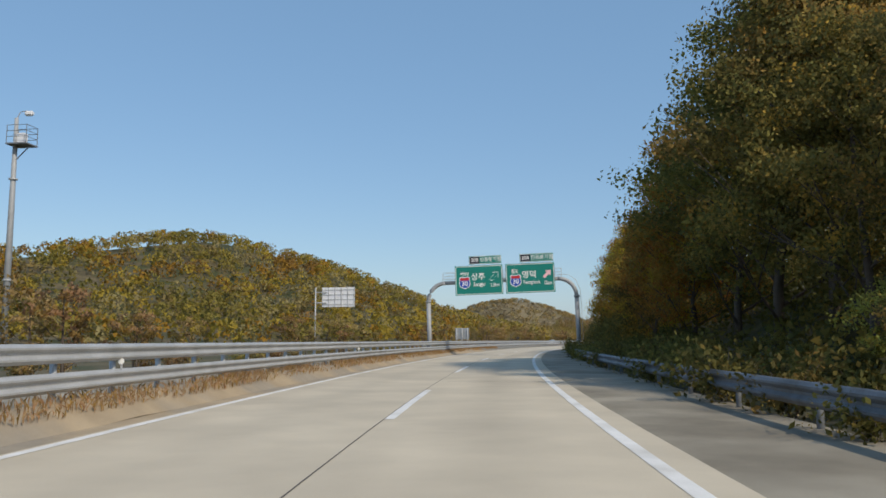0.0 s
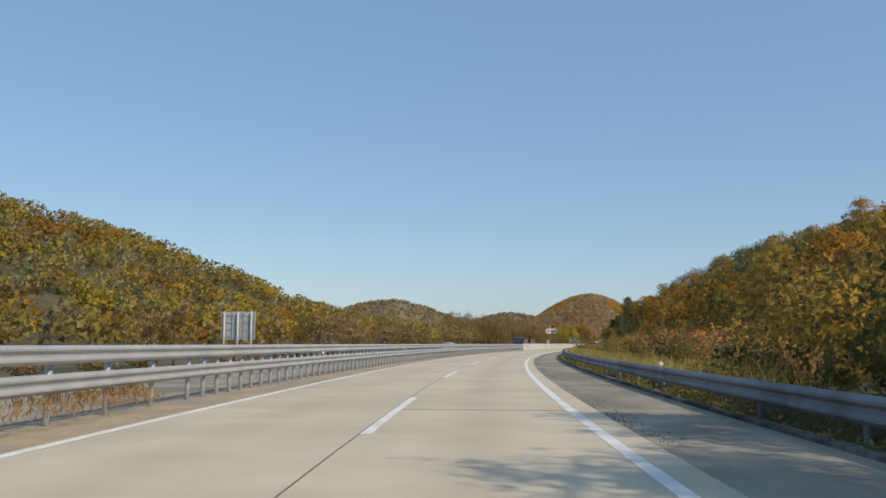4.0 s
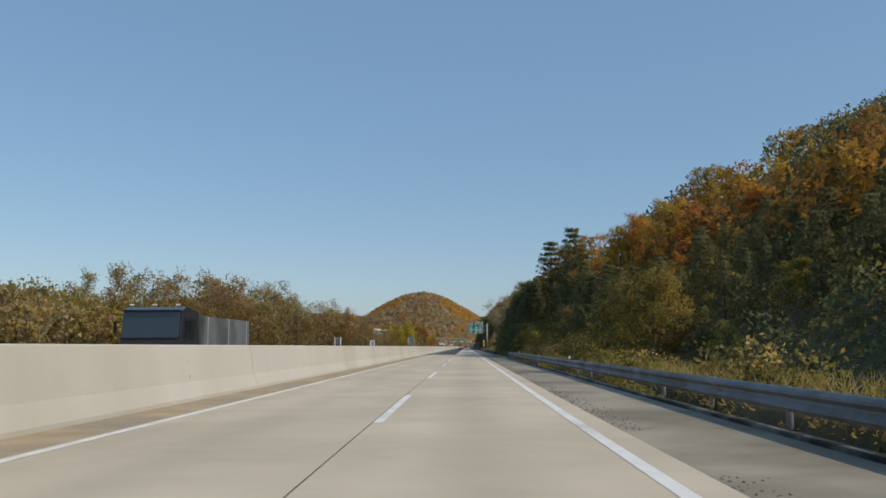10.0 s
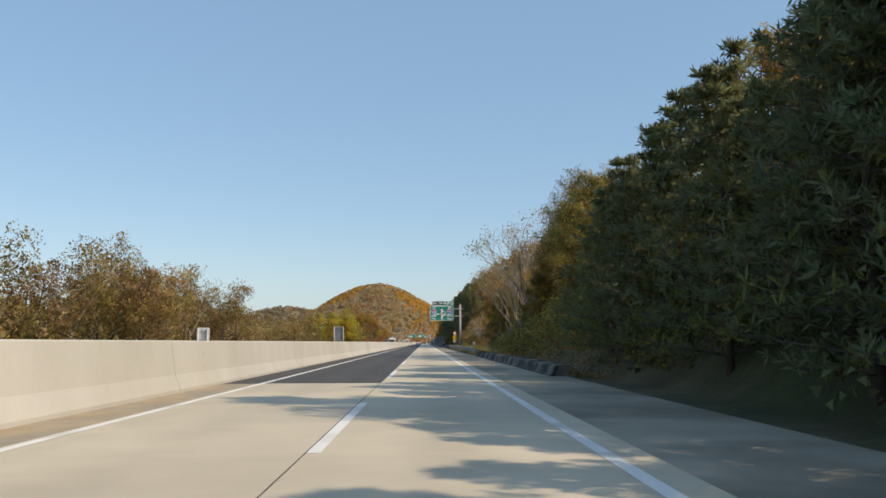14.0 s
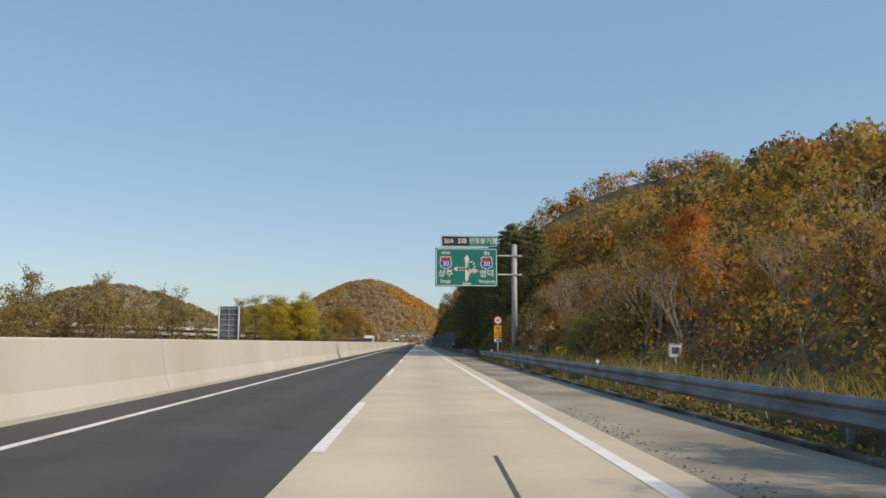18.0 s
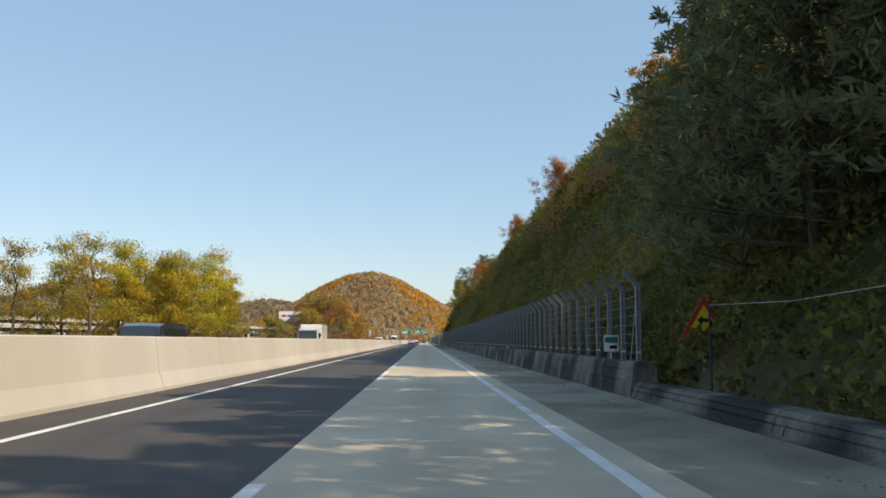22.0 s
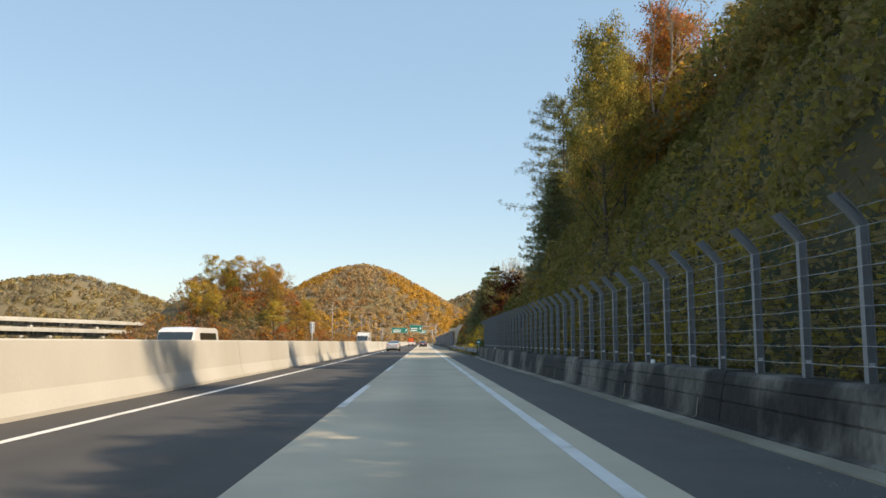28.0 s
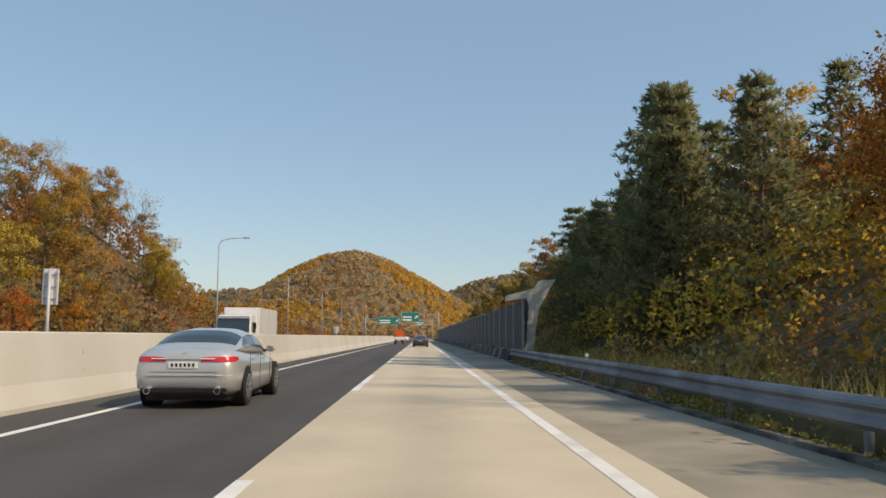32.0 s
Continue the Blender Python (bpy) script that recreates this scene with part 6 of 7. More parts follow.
def marker_lamp():
    g = thing("solar_marker", at(206, -17.0, 0), "small solar-panel marker on a thin post", "marker")
    part("post", tube([(0, 0, -0.3), (0, 0, 1.9)], 0.04, 8), M["steel"], g)
    part("solar_panel", boxed((0.8, 0.5, 0.05), (0, 0, 2.0), 0.01, pose(0, 0, 0, 20, 0, 0)), M["panel_dark"], g)
    part("lamp_box", boxed((0.35, 0.2, 0.16), (0, 0, 1.84), 0.02), M["black"], g)


marker_lamp()


def billboard():
    g = thing("billboard", at(1105, -88, -1), "large white roadside billboard on steel legs", "billboard")
    part("face", boxed((15, 0.5, 6.2), (0, 0, 18.0), 0.05), M["billboard"], g)
    for i, (x, w, c) in enumerate(((-4, 3, "red"), (0.5, 4.5, "blue"), (4.8, 2.6, "green"))):
        part("text_bar", boxed((w, 0.05, 1.3), (x, -0.29, 18.1)), M[c], g)
    for x in (-5.5, 0, 5.5):
        part("leg", tube([(x, 0.4, 0), (x, 0.4, 15.5)], 0.35, 8), M["steel"], g)
    for z in (5, 10):
        part("cross_beam", boxed((11.4, 0.25, 0.3), (0, 0.4, z)), M["steel"], g)


billboard()


def viaduct(a, b, z, label):
    """Elevated road between two places of the plan."""
    pa, pb = Vector(R(*a)), Vector(R(*b))
    d = (pb - pa)
    n, ln = d.normalized(), d.length
    g = thing("viaduct", Matrix.Translation(pa) @ Matrix.Rotation(math.atan2(n.y, n.x), 4, "Z"), label, "viaduct", kind="structure")
    k = int(ln // 40)
    for i in range(k):
        x = (i + 0.5) * ln / k
        part("deck_span", boxed((ln / k - 0.1, 9.5, 0.5), (x, 0, z)), M["wall"], g)
        for y in (-3, 0, 3):
            part("girder", boxed((ln / k - 0.3, 0.6, 1.3), (x, y, z - 0.9)), M["wall_old"], g)
        for y in (-4.7, 4.7):
            part("parapet", boxed((ln / k - 0.1, 0.25, 1.0), (x, y, z + 0.75)), M["wall"], g)
        part("pier", tube([(i * ln / k, 0, -3), (i * ln / k, 0, z - 2.3)], 0.9, 10), M["wall"], g, smooth=True)
        part("pier_cap", boxed((1.6, 8.0, 1.0), (i * ln / k, 0, z - 2.0), 0.1), M["wall"], g)


viaduct((740, -205), (1290, -88), 9.0, "pale concrete viaduct crossing the valley on piers")
viaduct((800, -150), (1180, -128), 5.2, "lower concrete ramp beside the viaduct")


# ---- fence on the retaining wall ----
def fence(s0, s1, u, z0, gap, label):
    g = thing("slope_fence", None, label, "fence")
    # steel section post: a flange towards the road, the web behind it, and a cranked top
    bm = bmesh.new()
    h_shape = [(-0.056, -0.045), (-0.044, -0.045), (-0.044, -0.006), (0.044, -0.006), (0.044, -0.045), (0.056, -0.045)]
    h_shape += [(x, -y) for x, y in h_shape[::-1]]
    rings = [[bm.verts.new((x + a, b, z + a * lean)) for a, b in h_shape] for x, z, lean in ((0, 0, 0), (0, 1.84, 0.2), (-0.10, 1.97, 0.45), (-0.32, 2.2, 0.45))]
    for r0, r1 in zip(rings, rings[1:]):
        for k in range(12):
            bm.faces.new((r0[k], r0[(k + 1) % 12], r1[(k + 1) % 12], r1[k]))
    bm.faces.new(rings[0][::-1])
    bm.faces.new(rings[-1])
    bmesh.ops.recalc_face_normals(bm, faces=bm.faces)
    me = bpy.data.meshes.new("fence_post")
    bm.to_mesh(me)
    bm.free()
    me.materials.append(M["fence_post"])
    plate = bpy.data.meshes.new("reflector_plate")
    bm = boxed((0.085, 0.006, 0.05), (0.0, -0.012, 0.25))
    bm.to_mesh(plate)
    bm.free()
    plate.materials.append(M["billboard"])
    n = int((s1 - s0) / gap)
    for i in range(n + 1):
        s = s0 + i * gap
        p = new("fence_post", me)
        p.parent, p.matrix_basis = g, at(s, u + swing_at(s), z0 - 0.04, 0.8 * math.sin(i * 2.3))
        q = new("reflector_plate", plate)
        q.parent, q.matrix_basis = g, at(s, u + swing_at(s), z0 - 0.04)
    # sagging strands
    for k in range(9):
        z = z0 + 0.2 + k * 0.225
        v, f = sweep([(u - 0.064, z), (u - 0.06, z + 0.0045), (u - 0.056, z), (u - 0.06, z - 0.0045)], s0, s1, gap / 2, True, lambda x: (swing_at(x), -0.018 * (1 - abs(1 - 2 * (((x - s0) / gap) % 1.0)))))
        part("wire", mesh_of("wire", v, f, M["pole"]), None, g)
    # dark netting behind the posts: close uprights and cross strands
    vs, fs, s = [], [], s0
    while s < s1:
        o = u + 0.06 + swing_at(s)
        vs += [R(s, o, z0), R(s + 0.011, o + 0.004, z0), R(s + 0.011, o + 0.004, z0 + 1.88), R(s, o, z0 + 1.88)]
        fs.append(tuple(range(len(vs) - 4, len(vs))))
        s += 0.05
    part("netting", mesh_of("netting", vs, fs, M["mesh_net"]), None, g)
    for k in range(24):
        z = z0 + 0.04 + k * 0.08
        v, f = sweep([(u + 0.066, z), (u + 0.066, z + 0.008)], s0, s1, 4.0, False, lambda x: (swing_at(x), 0))
        part("net_strand", mesh_of("net_strand", v, f, M["mesh_net"]), None, g)
    for e, d in ((s0, 0.75), (s1, -0.75)):
        v0, v1 = Vector(R(e, u + swing_at(e), z0 + 1.75)), Vector(R(e + d, u + swing_at(e), z0))
        part("brace", tube([v0, v1], 0.025, 6), M["fence_post"], g)
    return g


fence(583.7, 783.5, 6.75, 0.84, 1.4863, "grey steel slope fence with leaning post tops on a low wall")


# white delineator knobs on the wall
knob = mesh_of("delineator", *round_post(0.05, 0.14, 10), M["white"], smooth=True)
for s in (567, 612.5, 656.3, 688, 731.5, 769):
    tagged(new("delineator", knob), "small white delineator knob on the concrete wall", "delineator", "delineators on the wall").matrix_basis = at(s, 6.62 + swing_at(s), 0.80 if s > 583 else 0.40)


# a slack cable on thin posts above the wall's low start
def cable_line():
    g = thing("cable_fence", None, "slack pale cable on thin posts above the low wall", "fence")
    for s in (545, 552, 559, 566, 573, 580):
        p = part("post", tube([(0, 0, 0), (0, 0, 1.75)], 0.022, 7), M["panel_dark"], g)
        p.matrix_basis = at(s, 7.15, 0.3)
    pts = [R(545 + 35 * i / 30, 7.15, 2.02 - 0.09 * (1 - abs(1 - 2 * ((i / 30 * 5) % 1.0)))) for i in range(31)]
    part("cable", tube(pts, 0.007, 5), M["pole"], g)


cable_line()


# dark screen of panels along the far slope
def noise_screen():
    g = thing("noise_screen", None, "dark blue-grey screen of panels between steel posts", "noise barrier")
    post = mesh_of("screen_post", *round_post(0.09, 2.85, 8), M["fence_post"])
    for i in range(46):
        s = 856.2 + i * 4.0
        p = new("screen_post", post)
        p.parent, p.matrix_basis = g, at(s, 7.05, 0.4)
        for k in range(3):
            v, f = sweep([(7.01, 0.65 + k * 0.85), (7.09, 0.65 + k * 0.85), (7.09, 1.47 + k * 0.85), (7.01, 1.47 + k * 0.85)], s + 0.1, s + 3.9, 4.0, True)
            part("panel", mesh_of("panel", v, f, M["panel_dark"]), None, g)
    return g


noise_screen()
# pale concrete wing above the start of the screen
apron = tagged(new("concrete_apron"), "pale concrete wing wall above the screen's end", "wing wall")
apron.matrix_basis = at(856.6, 0, 0)
bm = bmesh.new()
rim = [(7.58, 0.3), (7.9, 2.7), (8.6, 4.0), (8.84, 4.35), (8.07, 4.3), (7.87, 3.9), (6.3, 3.5), (6.3, 3.2), (7.28, 3.35), (7.4, 3.0), (7.15, 0.3)]
face = bm.faces.new([bm.verts.new((u, 0, z)) for u, z in rim])
out = bmesh.ops.extrude_face_region(bm, geom=[face])
bmesh.ops.translate(bm, vec=(0, 1.4, 0), verts=[v for v in out["geom"] if isinstance(v, bmesh.types.BMVert)])
bmesh.ops.triangulate(bm, faces=[f for f in bm.faces if len(f.verts) > 4])
part("apron_face", bm, M["wall"], apron)


# ---- loose chips along the slab's edge ----
def chips(spans, u0, u1, per, label, seed):
    r = np.random.default_rng(seed)
    vs, fs = [], []
    for a, b in spans:
        for s in r.uniform(a, b, int((b - a) * per)):
            if noise.noise((s * 0.15, 3, seed)) < -0.15:
                continue
            u, k = u0 + (u1 - u0) * r.beta(1.2, 2.5), r.uniform(0.008, 0.03)
            b0 = len(vs)
            for i in range(4):
                q = i * 1.57 + r.uniform(-0.4, 0.4)
                vs.append(R(s + k * math.cos(q) * 1.3, u + k * math.sin(q), -0.013))
            vs.append(R(s + r.uniform(-0.3, 0.3) * k, u + r.uniform(-0.3, 0.3) * k, -0.012 + k * r.uniform(0.4, 0.9)))
            fs += [(b0 + i, b0 + (i + 1) % 4, b0 + 4) for i in range(4)]
    tagged(new("gravel", mesh_of("gravel", vs, fs, M["patch"])), label, "gravel", kind="stuff")


chips(((100, 353), (440, 540)), 4.08, 4.75, 26, "dark loose chips along the edge of the slab", 95)
chips(((545, 800),), 5.5, 6.25, 14, "dead leaves and grit in the gutter", 96)


# ---- vehicles ----
from mathutils.bvhtree import BVHTree


def loft(sections, close=True):
    """A skin over rings of points; each ring has the same count."""
    bm = bmesh.new()
    rings = [[bm.verts.new(p) for p in ring] for ring in sections]
    n = len(rings[0])
    for a, b in zip(rings, rings[1:]):
        for k in range(n):
            bm.faces.new((a[k], a[(k + 1) % n], b[(k + 1) % n], b[k]))
    if close:
        bm.faces.new(rings[0][::-1])
        bm.faces.new(rings[-1])
    return bm


def ring_at(y, w, z0, z1, crown=0.05, tuck=0.06):
    """A rounded body section of half-width w from z0 to z1."""
    h = z1 - z0
    half = [(0.0, z0), (w * 0.8, z0), (w - 0.03, z0 + h * 0.12), (w, z0 + h * 0.40), (w - 0.01, z0 + h * 0.62), (w - tuck, z0 + h * 0.86), (w - tuck - 0.12, z1 - crown * 0.5), (w * 0.45, z1 - 0.01), (0.0, z1 + crown * 0.3)]
    return [(x, y, z) for x, z in half] + [(-x, y, z) for x, z in half[-2:0:-1]]


def wheel(parent, x, y, r, w, side, spokes=10):
    ty = part("wheel", tube([(x - w / 2, y, r), (x - w / 2 + 0.02, y, r), (x + w / 2 - 0.02, y, r), (x + w / 2, y, r)], [r * 0.94, r, r, r * 0.94], 24), M["rubber"], parent, "black rubber tyre", smooth=False)
    xo = x + side * (w / 2 + 0.004)
    part("rim", tube([(xo - side * 0.05, y, r), (xo, y, r)], [r * 0.70, r * 0.70], 20), M["black"], ty)
    part("rim_edge", tube([(xo, y, r), (xo + side * 0.012, y, r)], [r * 0.72, r * 0.66], 24, caps=False), M["alloy"], ty)
    bm = bmesh.new()
    for k in range(spokes):
        a = 2 * math.pi * k / spokes
        m = pose(xo, y, r) @ Matrix.Rotation(a, 4, "X")
        box(bm, (0.02, 0.045, r * 0.62), m @ Vector((side * 0.01, 0, r * 0.36)), 0, Matrix.Rotation(a, 4, "X"))
    part("spokes", bm, M["alloy"], ty, "alloy spokes")
    return ty


def sedan(s, u, paint, label, turn=0.0):
    """A saloon, 4.9 m long, standing at s (its tail) and facing along the road."""
    c = thing("sedan", at(s, u, 0, turn), label, "car")
    st = [(0.0, 0.60, 0.50, 0.80), (0.02, 0.73, 0.42, 0.91), (0.07, 0.83, 0.34, 1.0), (0.17, 0.88, 0.28, 1.06), (0.34, 0.915, 0.24, 1.085), (0.75, 0.935, 0.20, 1.085), (1.4, 0.945, 0.18, 1.03), (2.4, 0.94, 0.18, 0.99), (3.3, 0.935, 0.18, 0.96), (4.0, 0.92, 0.20, 0.88),
          (4.55, 0.86, 0.24, 0.76), (4.82, 0.74, 0.30, 0.64), (4.92, 0.58, 0.36, 0.56)]
    skin = loft([ring_at(y, w, a, b) for y, w, a, b in st])
    hull = BVHTree.FromBMesh(skin)
    body = part("body", skin, M[paint], c, smooth=True)
    # the cabin as one painted shell; the panes lie on it
    cab = [(0.55, 0.80, 1.04, 1.07), (0.8, 0.815, 1.04, 1.18), (1.1, 0.83, 1.02, 1.32), (1.45, 0.84, 1.0, 1.425), (1.85, 0.845, 0.99, 1.462), (2.25, 0.845, 0.98, 1.465), (2.65, 0.84, 0.97, 1.42), (2.95, 0.835, 0.96, 1.31), (3.25, 0.825, 0.95, 1.14), (3.55, 0.81, 0.93, 0.955)]

    def shell(y, a, off=0.0):
        """A point on the cabin: y along, a from one belt line (0) over the roof (1) to the other (2)."""
        k = max(0, min(len(cab) - 2, sum(1 for r in cab if r[0] <= y) - 1))
        f = (y - cab[k][0]) / (cab[k + 1][0] - cab[k][0])
        w, z0, z1 = (p + (q - p) * f for p, q in zip(cab[k][1:], cab[k + 1][1:]))
        th = a * math.pi / 2
        cx = math.cos(th)
        x, z = math.copysign(abs(cx) ** 0.62, cx) * (w + off), z0 + (z1 - z0 + off) * max(0.0, math.sin(th)) ** 0.85
        return (x, y, z)

    def pane(name, corners, label="", n=8, material="glass", off=0.006):
        """A pane on the cabin between four (y, a) corners."""
        (y0, a0), (y1, a1), (y2, a2), (y3, a3) = corners
        bm = bmesh.new()
        vs = [[bm.verts.new(shell((y0 * (1 - i) + y1 * i) * (1 - j) + (y3 * (1 - i) + y2 * i) * j, (a0 * (1 - i) + a1 * i) * (1 - j) + (a3 * (1 - i) + a2 * i) * j, off)) for i in [p / n for p in range(n + 1)]] for j in [p / n for p in range(n + 1)]]
        for p in range(n):
            for q in range(n):
                bm.faces.new((vs[p][q], vs[p][q + 1], vs[p + 1][q + 1], vs[p + 1][q]))
        return part(name, bm, M[material], body, label, smooth=True)

    ys = [0.55 + 3.0 * i / 40 for i in range(41)]
    part("cabin", loft([[shell(y, a / 14) for a in range(29)] for y in ys]), M[paint], c, smooth=True)
    pane("rear_window", [(0.80, 0.36), (0.80, 1.64), (1.40, 1.56), (1.40, 0.44)], "dark rear window")
    pane("windscreen", [(3.40, 0.30), (3.40, 1.70), (2.78, 1.56), (2.78, 0.44)], "dark windscreen")
    for side in (0, 1):
        def m(a):
            return 2 - a if side else a
        pane("side_window", [(1.08, m(0.22)), (1.95, m(0.12)), (1.95, m(0.43)), (1.42, m(0.40))], "dark side window")
        pane("side_window", [(2.02, m(0.12)), (3.12, m(0.10)), (2.70, m(0.42)), (2.02, m(0.43))], "dark side window")
        rim = [(1.06, 0.20), (1.3, 0.13), (1.95, 0.10), (2.6, 0.09), (3.14, 0.08), (2.72, 0.44), (2.3, 0.455), (1.7, 0.45), (1.40, 0.42), (1.15, 0.30), (1.06, 0.20)]
        part("window_trim", tube([shell(y, m(a), 0.008) for y, a in rim], 0.010, 5), M["chrome"], body, "chrome window trim")

    def badge_patch(name, deg0, deg1, low, high, material, label="", n=14):
        """A patch on the tail between two bearings seen from a point within, from low(t) to high(t)."""
        bm, rows = bmesh.new(), []
        for i in range(n + 1):
            t, col = i / n, []
            for j in range(4):
                z = low(t) + (high(t) - low(t)) * j / 3
                b = radians(deg0 + (deg1 - deg0) * t)
                d = Vector((math.sin(b), -math.cos(b), 0))
                hit = hull.ray_cast(Vector((0, 0.9, z)), d)[0]
                col.append(bm.verts.new((hit or Vector((0, 0.9, z)) + d * 0.9) + d * 0.012))
            rows.append(col)
        for p, q in zip(rows, rows[1:]):
            for j in range(3):
                bm.faces.new((p[j], q[j], q[j + 1], p[j + 1]))
        return part(name, bm, M[material], c, label, smooth=True)

    for sx in (-1, 1):
        tl = badge_patch("tail_lamp", sx * 19, sx * 62, lambda t: 0.835 + 0.01 * t + 0.05 * max(0, t - 0.75) * 4 * 0.6, lambda t: 0.935 - 0.015 * max(0, 0.25 - t) * 4 - 0.02 * max(0, t - 0.75) * 4, "lamp_red", "red wrap-round tail lamp")
        part("lamp_strip", tube([(sx * 0.30, -0.016, 0.895), (sx * 0.56, 0.004, 0.895)], 0.013, 6), M["lamp_clear"], tl)
        mir = part("wing_mirror", boxed((0.20, 0.12, 0.14), (sx * 1.0, 2.98, 1.04), 0.04), M[paint], c, smooth=True)
        part("mirror_glass", boxed((0.15, 0.006, 0.10), (sx * 1.0, 2.916, 1.04)), M["chrome"], mir)
        part("mirror_stalk", tube([(sx * 0.84, 3.0, 0.99), (sx * 0.95, 2.99, 1.02)], 0.025, 6), M["black"], mir)
        for y in (1.42, 2.42):
            part("door_handle", boxed((0.03, 0.2, 0.03), (sx * 0.945, y, 0.86), 0.01), M[paint], body)
        for y, z0, z1 in ((1.18, 0.42, 0.98), (2.16, 0.28, 0.97), (3.2, 0.28, 0.94)):
            part("door_seam", boxed((0.006, 0.012, z1 - z0), (sx * 0.944, y, (z0 + z1) / 2)), M["black"], body)
        part("exhaust", tube([(sx * 0.62, -0.03, 0.33), (sx * 0.62, 0.25, 0.33)], 0.062, 12), M["chrome"], c, "chrome exhaust tip")
        part("exhaust_bore", tube([(sx * 0.62, -0.034, 0.33), (sx * 0.62, -0.03, 0.33)], 0.046, 12), M["black"], c)
        part("headlamp", boxed((0.34, 0.28, 0.12), (sx * 0.62, 4.68, 0.62), 0.05), M["lamp_clear"], c)
        for y in (0.98, 3.88):
            part("wheel_arch", tube([(sx * 0.70, y, 0.36), (sx * 0.951, y, 0.36)], 0.385, 24), M["black"], body)
            wheel(c, sx * 0.86, y, 0.345, 0.22, sx)
    part("diffuser", boxed((1.5, 0.3, 0.17), (0, 0.16, 0.335), 0.05), M["black"], body)
    part("bumper_crease", tube([(-0.86, 0.09, 0.60), (-0.6, -0.012, 0.60), (0.6, -0.012, 0.60), (0.86, 0.09, 0.60)], 0.012, 6), M[paint], body)
    part("boot_strip", boxed((0.66, 0.03, 0.035), (0, -0.004, 0.905), 0.01), M["chrome"], body)
    part("boot_seam", boxed((1.2, 0.008, 0.008), (0, -0.003, 0.66)), M["black"], body)
    part("badge", boxed((0.09, 0.02, 0.03), (0, 0.055, 0.985), 0.01), M["chrome"], body)
    pl = part("number_plate", boxed((0.52, 0.014, 0.115), (0, -0.014, 0.785), 0.004), M["white"], c)
    for i in range(6):
        part("plate_bar", boxed((0.04, 0.004, 0.062), (-0.19 + i * 0.075, -0.023, 0.785)), M["black"], pl)
    part("underbody", boxed((1.5, 4.2, 0.1), (0, 2.45, 0.19)), M["black"], c)
    return c


sedan(829.0, -2.55, "silver", "silver saloon with red wrap-round tail lamps on the dark asphalt lane")
sedan(914.0, 1.75, "car_dark", "dark saloon far ahead on the concrete lane")
sedan(1004.0, -1.9, "car_white", "white saloon far ahead on the asphalt lane")


def orange_truck(s, u):
    t = thing("pickup_truck", at(s, u, 0), "small white flatbed truck with an orange covered load", "truck")
    part("cab", loft([[(x * w, y, z) for x, z in ((-1, z0), (1, z0), (1, zm), (0.9, z1), (-0.9, z1), (-1, zm))] for y, w, z0, zm, z1 in ((3.1, 0.85, 0.5, 1.2, 1.95), (3.6, 0.86, 0.45, 1.2, 2.0), (4.5, 0.86, 0.42, 1.15, 1.9), (4.95, 0.82, 0.42, 1.0, 1.2))]), M["car_white"], t)
    part("rear_window", boxed((1.3, 0.02, 0.5), (0, 3.085, 1.6)), M["glass"], t)
    part("bed", boxed((1.7, 3.0, 0.12), (0, 1.55, 0.78), 0.01), M["car_white"], t)
    for x in (-0.84, 0.84):
        part("side_board", boxed((0.05, 3.0, 0.42), (x, 1.55, 1.02), 0.01), M["car_white"], t)
    tb = part("tailgate", boxed((1.7, 0.05, 0.42), (0, 0.04, 1.02), 0.01), M["car_white"], t)
    for x in (-0.6, 0.6):
        part("tail_lamp", boxed((0.3, 0.04, 0.12), (x, 0.02, 0.68), 0.01), M["lamp_red"], tb)
    part("number_plate", boxed((0.34, 0.012, 0.17), (0, 0.0, 0.62)), M["white"], t)
    part("bumper", boxed((1.6, 0.1, 0.1), (0, 0.1, 0.52), 0.02), M["black"], t)
    bm = boxed((1.55, 2.5, 1.25), (0, 1.5, 1.75), 0.12)
    bmesh.ops.subdivide_edges(bm, edges=bm.edges[:], cuts=2)
    for v in bm.verts:
        v.co += Vector(noise.noise_vector(v.co * 2.0)) * 0.07
    part("covered_load", bm, M["orange"], t, "orange tarpaulin cover")
    for y in (0.9, 2.2):
        part("load_strap", boxed((1.66, 0.05, 1.34), (0, y, 1.74)), M["black"], t)
    for x in (-0.7, 0.7):
        for y in (0.85, 3.9):
            wheel(t, x, y, 0.30, 0.2, 1 if x > 0 else -1, 5)
    part("mirror", boxed((0.1, 0.06, 0.28), (1.0, 4.5, 1.5), 0.02), M["black"], t)


orange_truck(948.0, -1.8)


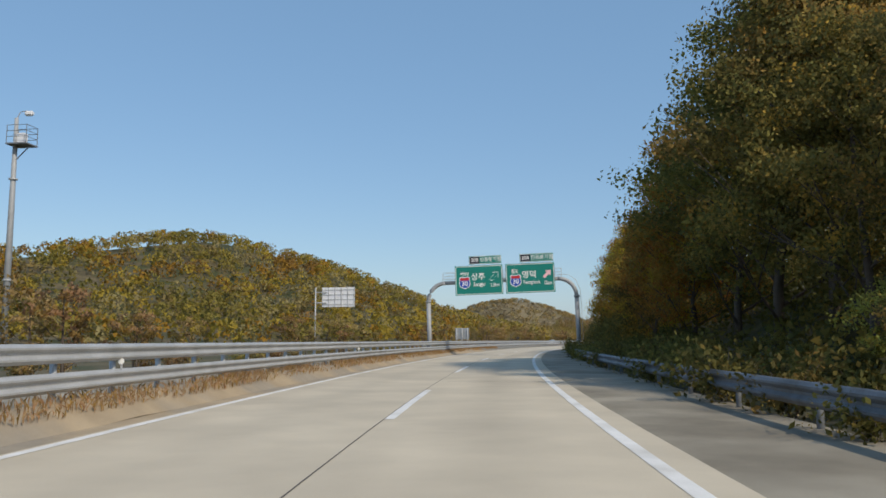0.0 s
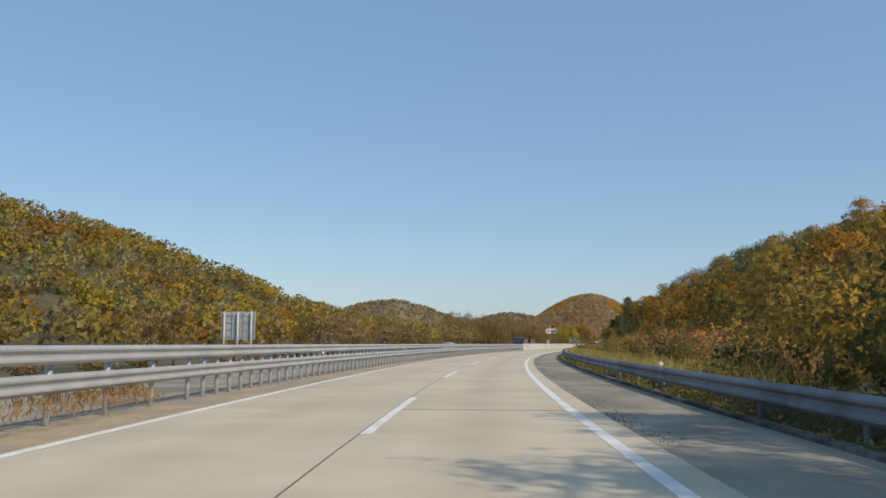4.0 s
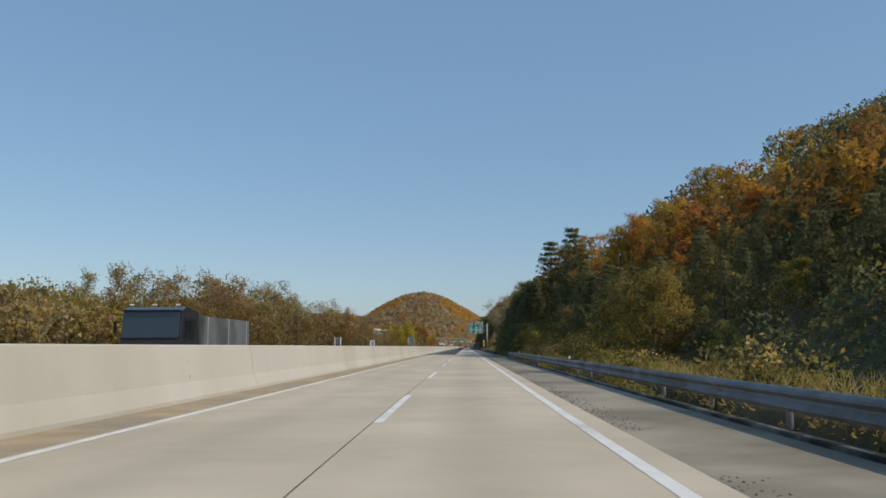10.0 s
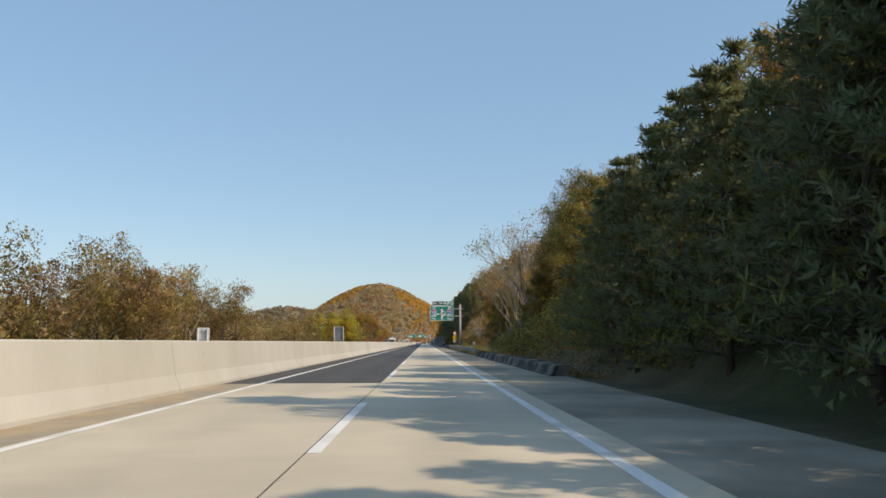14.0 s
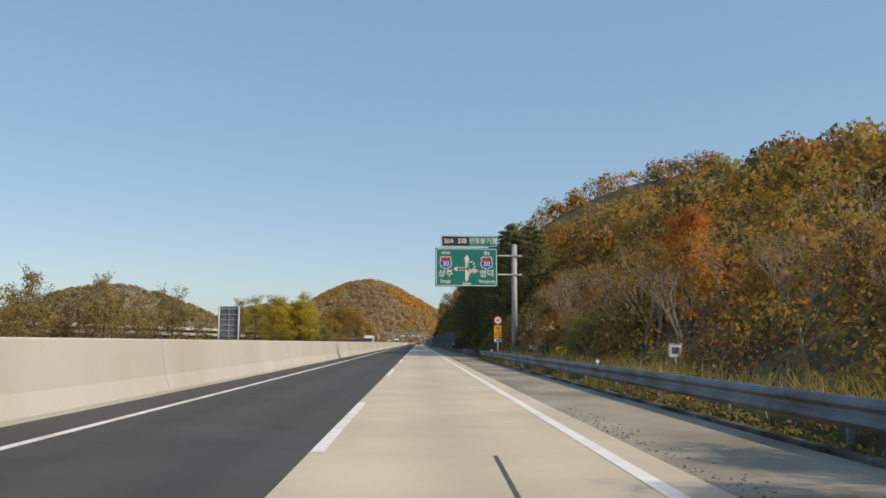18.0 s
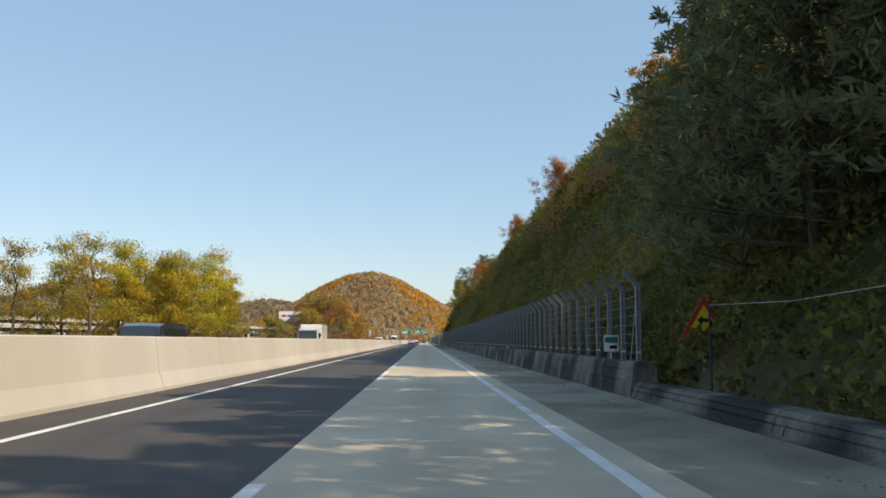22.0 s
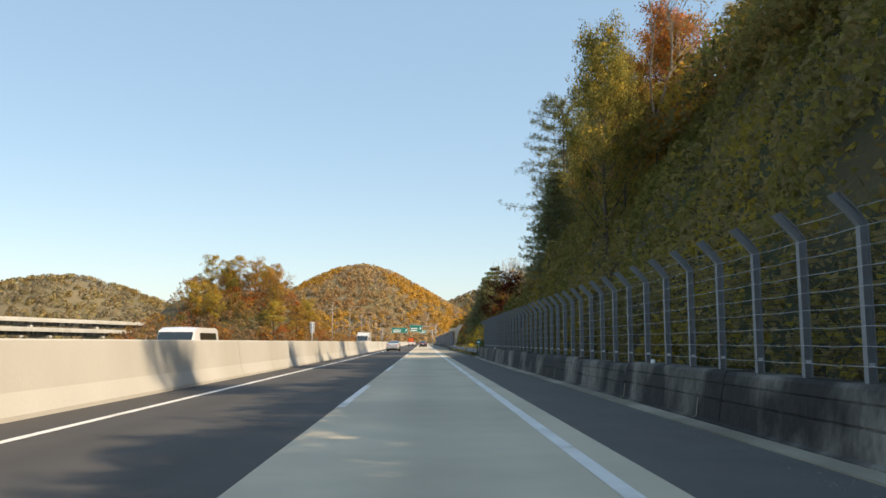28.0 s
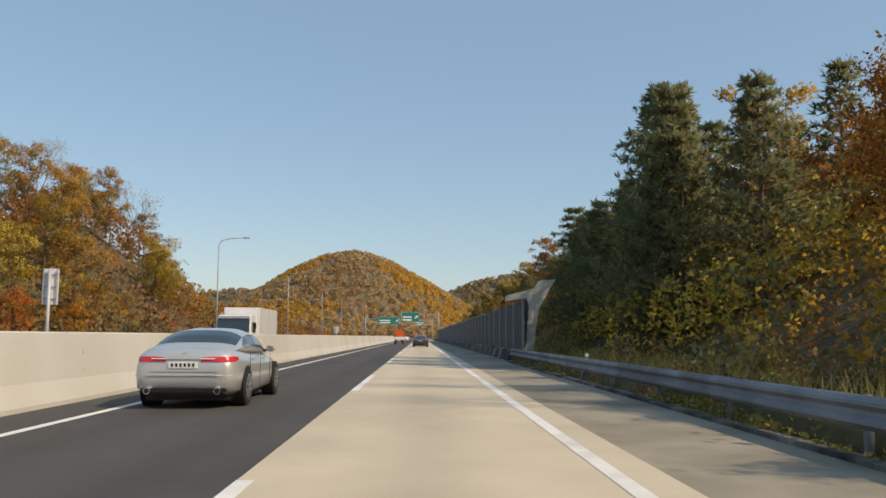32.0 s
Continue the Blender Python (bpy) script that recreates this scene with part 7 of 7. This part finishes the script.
def box_lorry(s, u, cab_paint, box_paint, label, long_=6.0, width=2.3, high=3.0, turn=180.0, cargo=None):
    """A lorry of the opposite carriageway: front end towards us."""
    t = thing("box_lorry", at(s, u, -0.05, turn), label, "lorry")
    w, cargo = width / 2, cargo or high
    part("cab", loft([[(x * w * k, y, z) for x, z in ((-1, z0), (1, z0), (1, zm), (0.94, z1), (-0.94, z1), (-1, zm))] for y, k, z0, zm, z1 in ((-0.1, 0.94, 0.5, 1.4, high * 0.80), (-1.5, 0.96, 0.5, 1.4, high * 0.84), (-1.9, 0.95, 0.45, 1.35, high * 0.80), (-2.05, 0.92, 0.45, 1.3, high * 0.62))][::-1]), M[cab_paint], t)
    # windscreen faces the way it drives
    t2 = part("windscreen", boxed((width * 0.86, 0.03, high * 0.27), (0, 0, 0), 0.01, pose(0, 0, 0, -6, 0, 0)), M["glass"], t)
    t2.matrix_basis = pose(0, -2.05, high * 0.64, 0, 0, 0)
    for x in (-0.3, 0.25):
        part("wiper", tube([(x * width, -2.1, high * 0.515), (x * width + 0.3, -2.09, high * 0.56)], 0.012, 4), M["black"], t)
    part("sun_visor", boxed((width * 0.88, 0.22, 0.05), (0, -2.08, high * 0.795), 0.015), M["black"], t)
    for x in (-0.35, 0.0, 0.35):
        part("roof_lamp", boxed((0.16, 0.1, 0.07), (x * width, -1.75, high * 0.86), 0.02), M["lamp_clear"], t)
    part("grille", boxed((width * 0.7, 0.04, 0.3), (0, -2.06, 0.95), 0.01), M["black"], t)
    part("bumper", boxed((width * 0.95, 0.14, 0.3), (0, -2.08, 0.5), 0.04), M[cab_paint], t)
    for x in (-1, 1):
        part("headlamp", boxed((0.3, 0.05, 0.18), (x * w * 0.75, -2.1, 0.75), 0.02), M["lamp_clear"], t)
        part("mirror", boxed((0.12, 0.08, 0.4), (x * (w + 0.16), -1.9, high * 0.62), 0.03), M["black"], t)
        part("mirror_arm", tube([(x * w * 0.95, -1.85, high * 0.68), (x * (w + 0.16), -1.9, high * 0.68)], 0.02, 5), M["black"], t)
        part("side_window", boxed((0.02, 0.8, high * 0.2), (x * (w * 0.955), -1.2, high * 0.60)), M["glass"], t)
        for y in (-1.4, long_ * 0.45, long_ * 0.8):
            wheel(t, x * (w - 0.17), y, 0.46, 0.28, x, 5)
    part("cargo_box", boxed((width, long_, cargo - 0.95), (0, long_ / 2 + 0.1, (cargo + 0.95) / 2), 0.04), M[box_paint], t)
    part("chassis", boxed((0.9, long_ + 1.5, 0.2), (0, long_ / 2 - 0.8, 0.75)), M["black"], t)
    for k in range(3):
        part("box_rib", boxed((width + 0.03, 0.05, cargo - 1.0), (0, 0.6 + k * (long_ - 1) / 2, (cargo + 0.95) / 2)), M["steel"], t)
    return t


# these face towards us, so their local y runs away from the camera
for args in ((864.5, -9.4, "car_white", "car_white", "white box lorry on the opposite carriageway", 6.2, 2.2, 3.1, 0.0),
             (646.0, -9.8, "car_white", "car_white", "white box lorry beyond the median wall", 5.0, 2.1, 2.9, 0.0),
             (290.0, -9.6, "car_dark", "steel_old", "dark blue dump lorry beyond the median wall", 6.5, 2.4, 3.35, 0.0, 2.55)):
    box_lorry(*args)


def van(s, u, paint, label, turn=0.0):
    t = thing("van", at(s, u, -0.05, turn), label, "van")
    st = [(-2.3, 0.70, 0.42, 0.86, 0.9), (-2.0, 0.84, 0.34, 1.02, 1.08), (-1.45, 0.86, 0.3, 1.1, 1.85), (-0.9, 0.87, 0.3, 1.1, 1.97), (1.8, 0.87, 0.3, 1.1, 1.98), (2.3, 0.84, 0.35, 1.1, 1.9)]
    part("body", loft([[(x * w, y, z) for x, z in ((-1, z0), (1, z0), (1.0, zm), (0.88, z1), (0, z1 + 0.03), (-0.88, z1), (-1.0, zm))] for y, w, z0, zm, z1 in st]), M[paint], t, smooth=False)
    ws = part("windscreen", boxed((1.42, 0.03, 0.74), (0, 0, 0), 0.02, pose(0, 0, 0, -35, 0, 0)), M["glass"], t)
    ws.matrix_basis = pose(0, -1.77, 1.47)
    for x in (-1, 1):
        part("side_window", boxed((0.02, 2.6, 0.5), (x * 0.835, 0.4, 1.5), 0, Matrix.Rotation(radians(-x * 7), 4, "Y")), M["glass"], t)
        part("mirror", boxed((0.16, 0.1, 0.2), (x * 0.98, -1.5, 1.2), 0.03), M["black"], t)
        part("headlamp", boxed((0.3, 0.1, 0.16), (x * 0.58, -2.2, 0.75), 0.03), M["lamp_clear"], t)
        for y in (-1.4, 1.5):
            wheel(t, x * 0.76, y, 0.33, 0.2, x, 6)
    part("bumper", boxed((1.6, 0.15, 0.25), (0, -2.28, 0.48), 0.04), M["black"], t)


van(750.0, -8.6, "car_white", "white van beyond the median wall")
van(598.0, -9.6, "car_dark", "dark van beyond the median wall")
sedan(214.0, -9.4, "car_white", "white saloon on the opposite carriageway", 180)
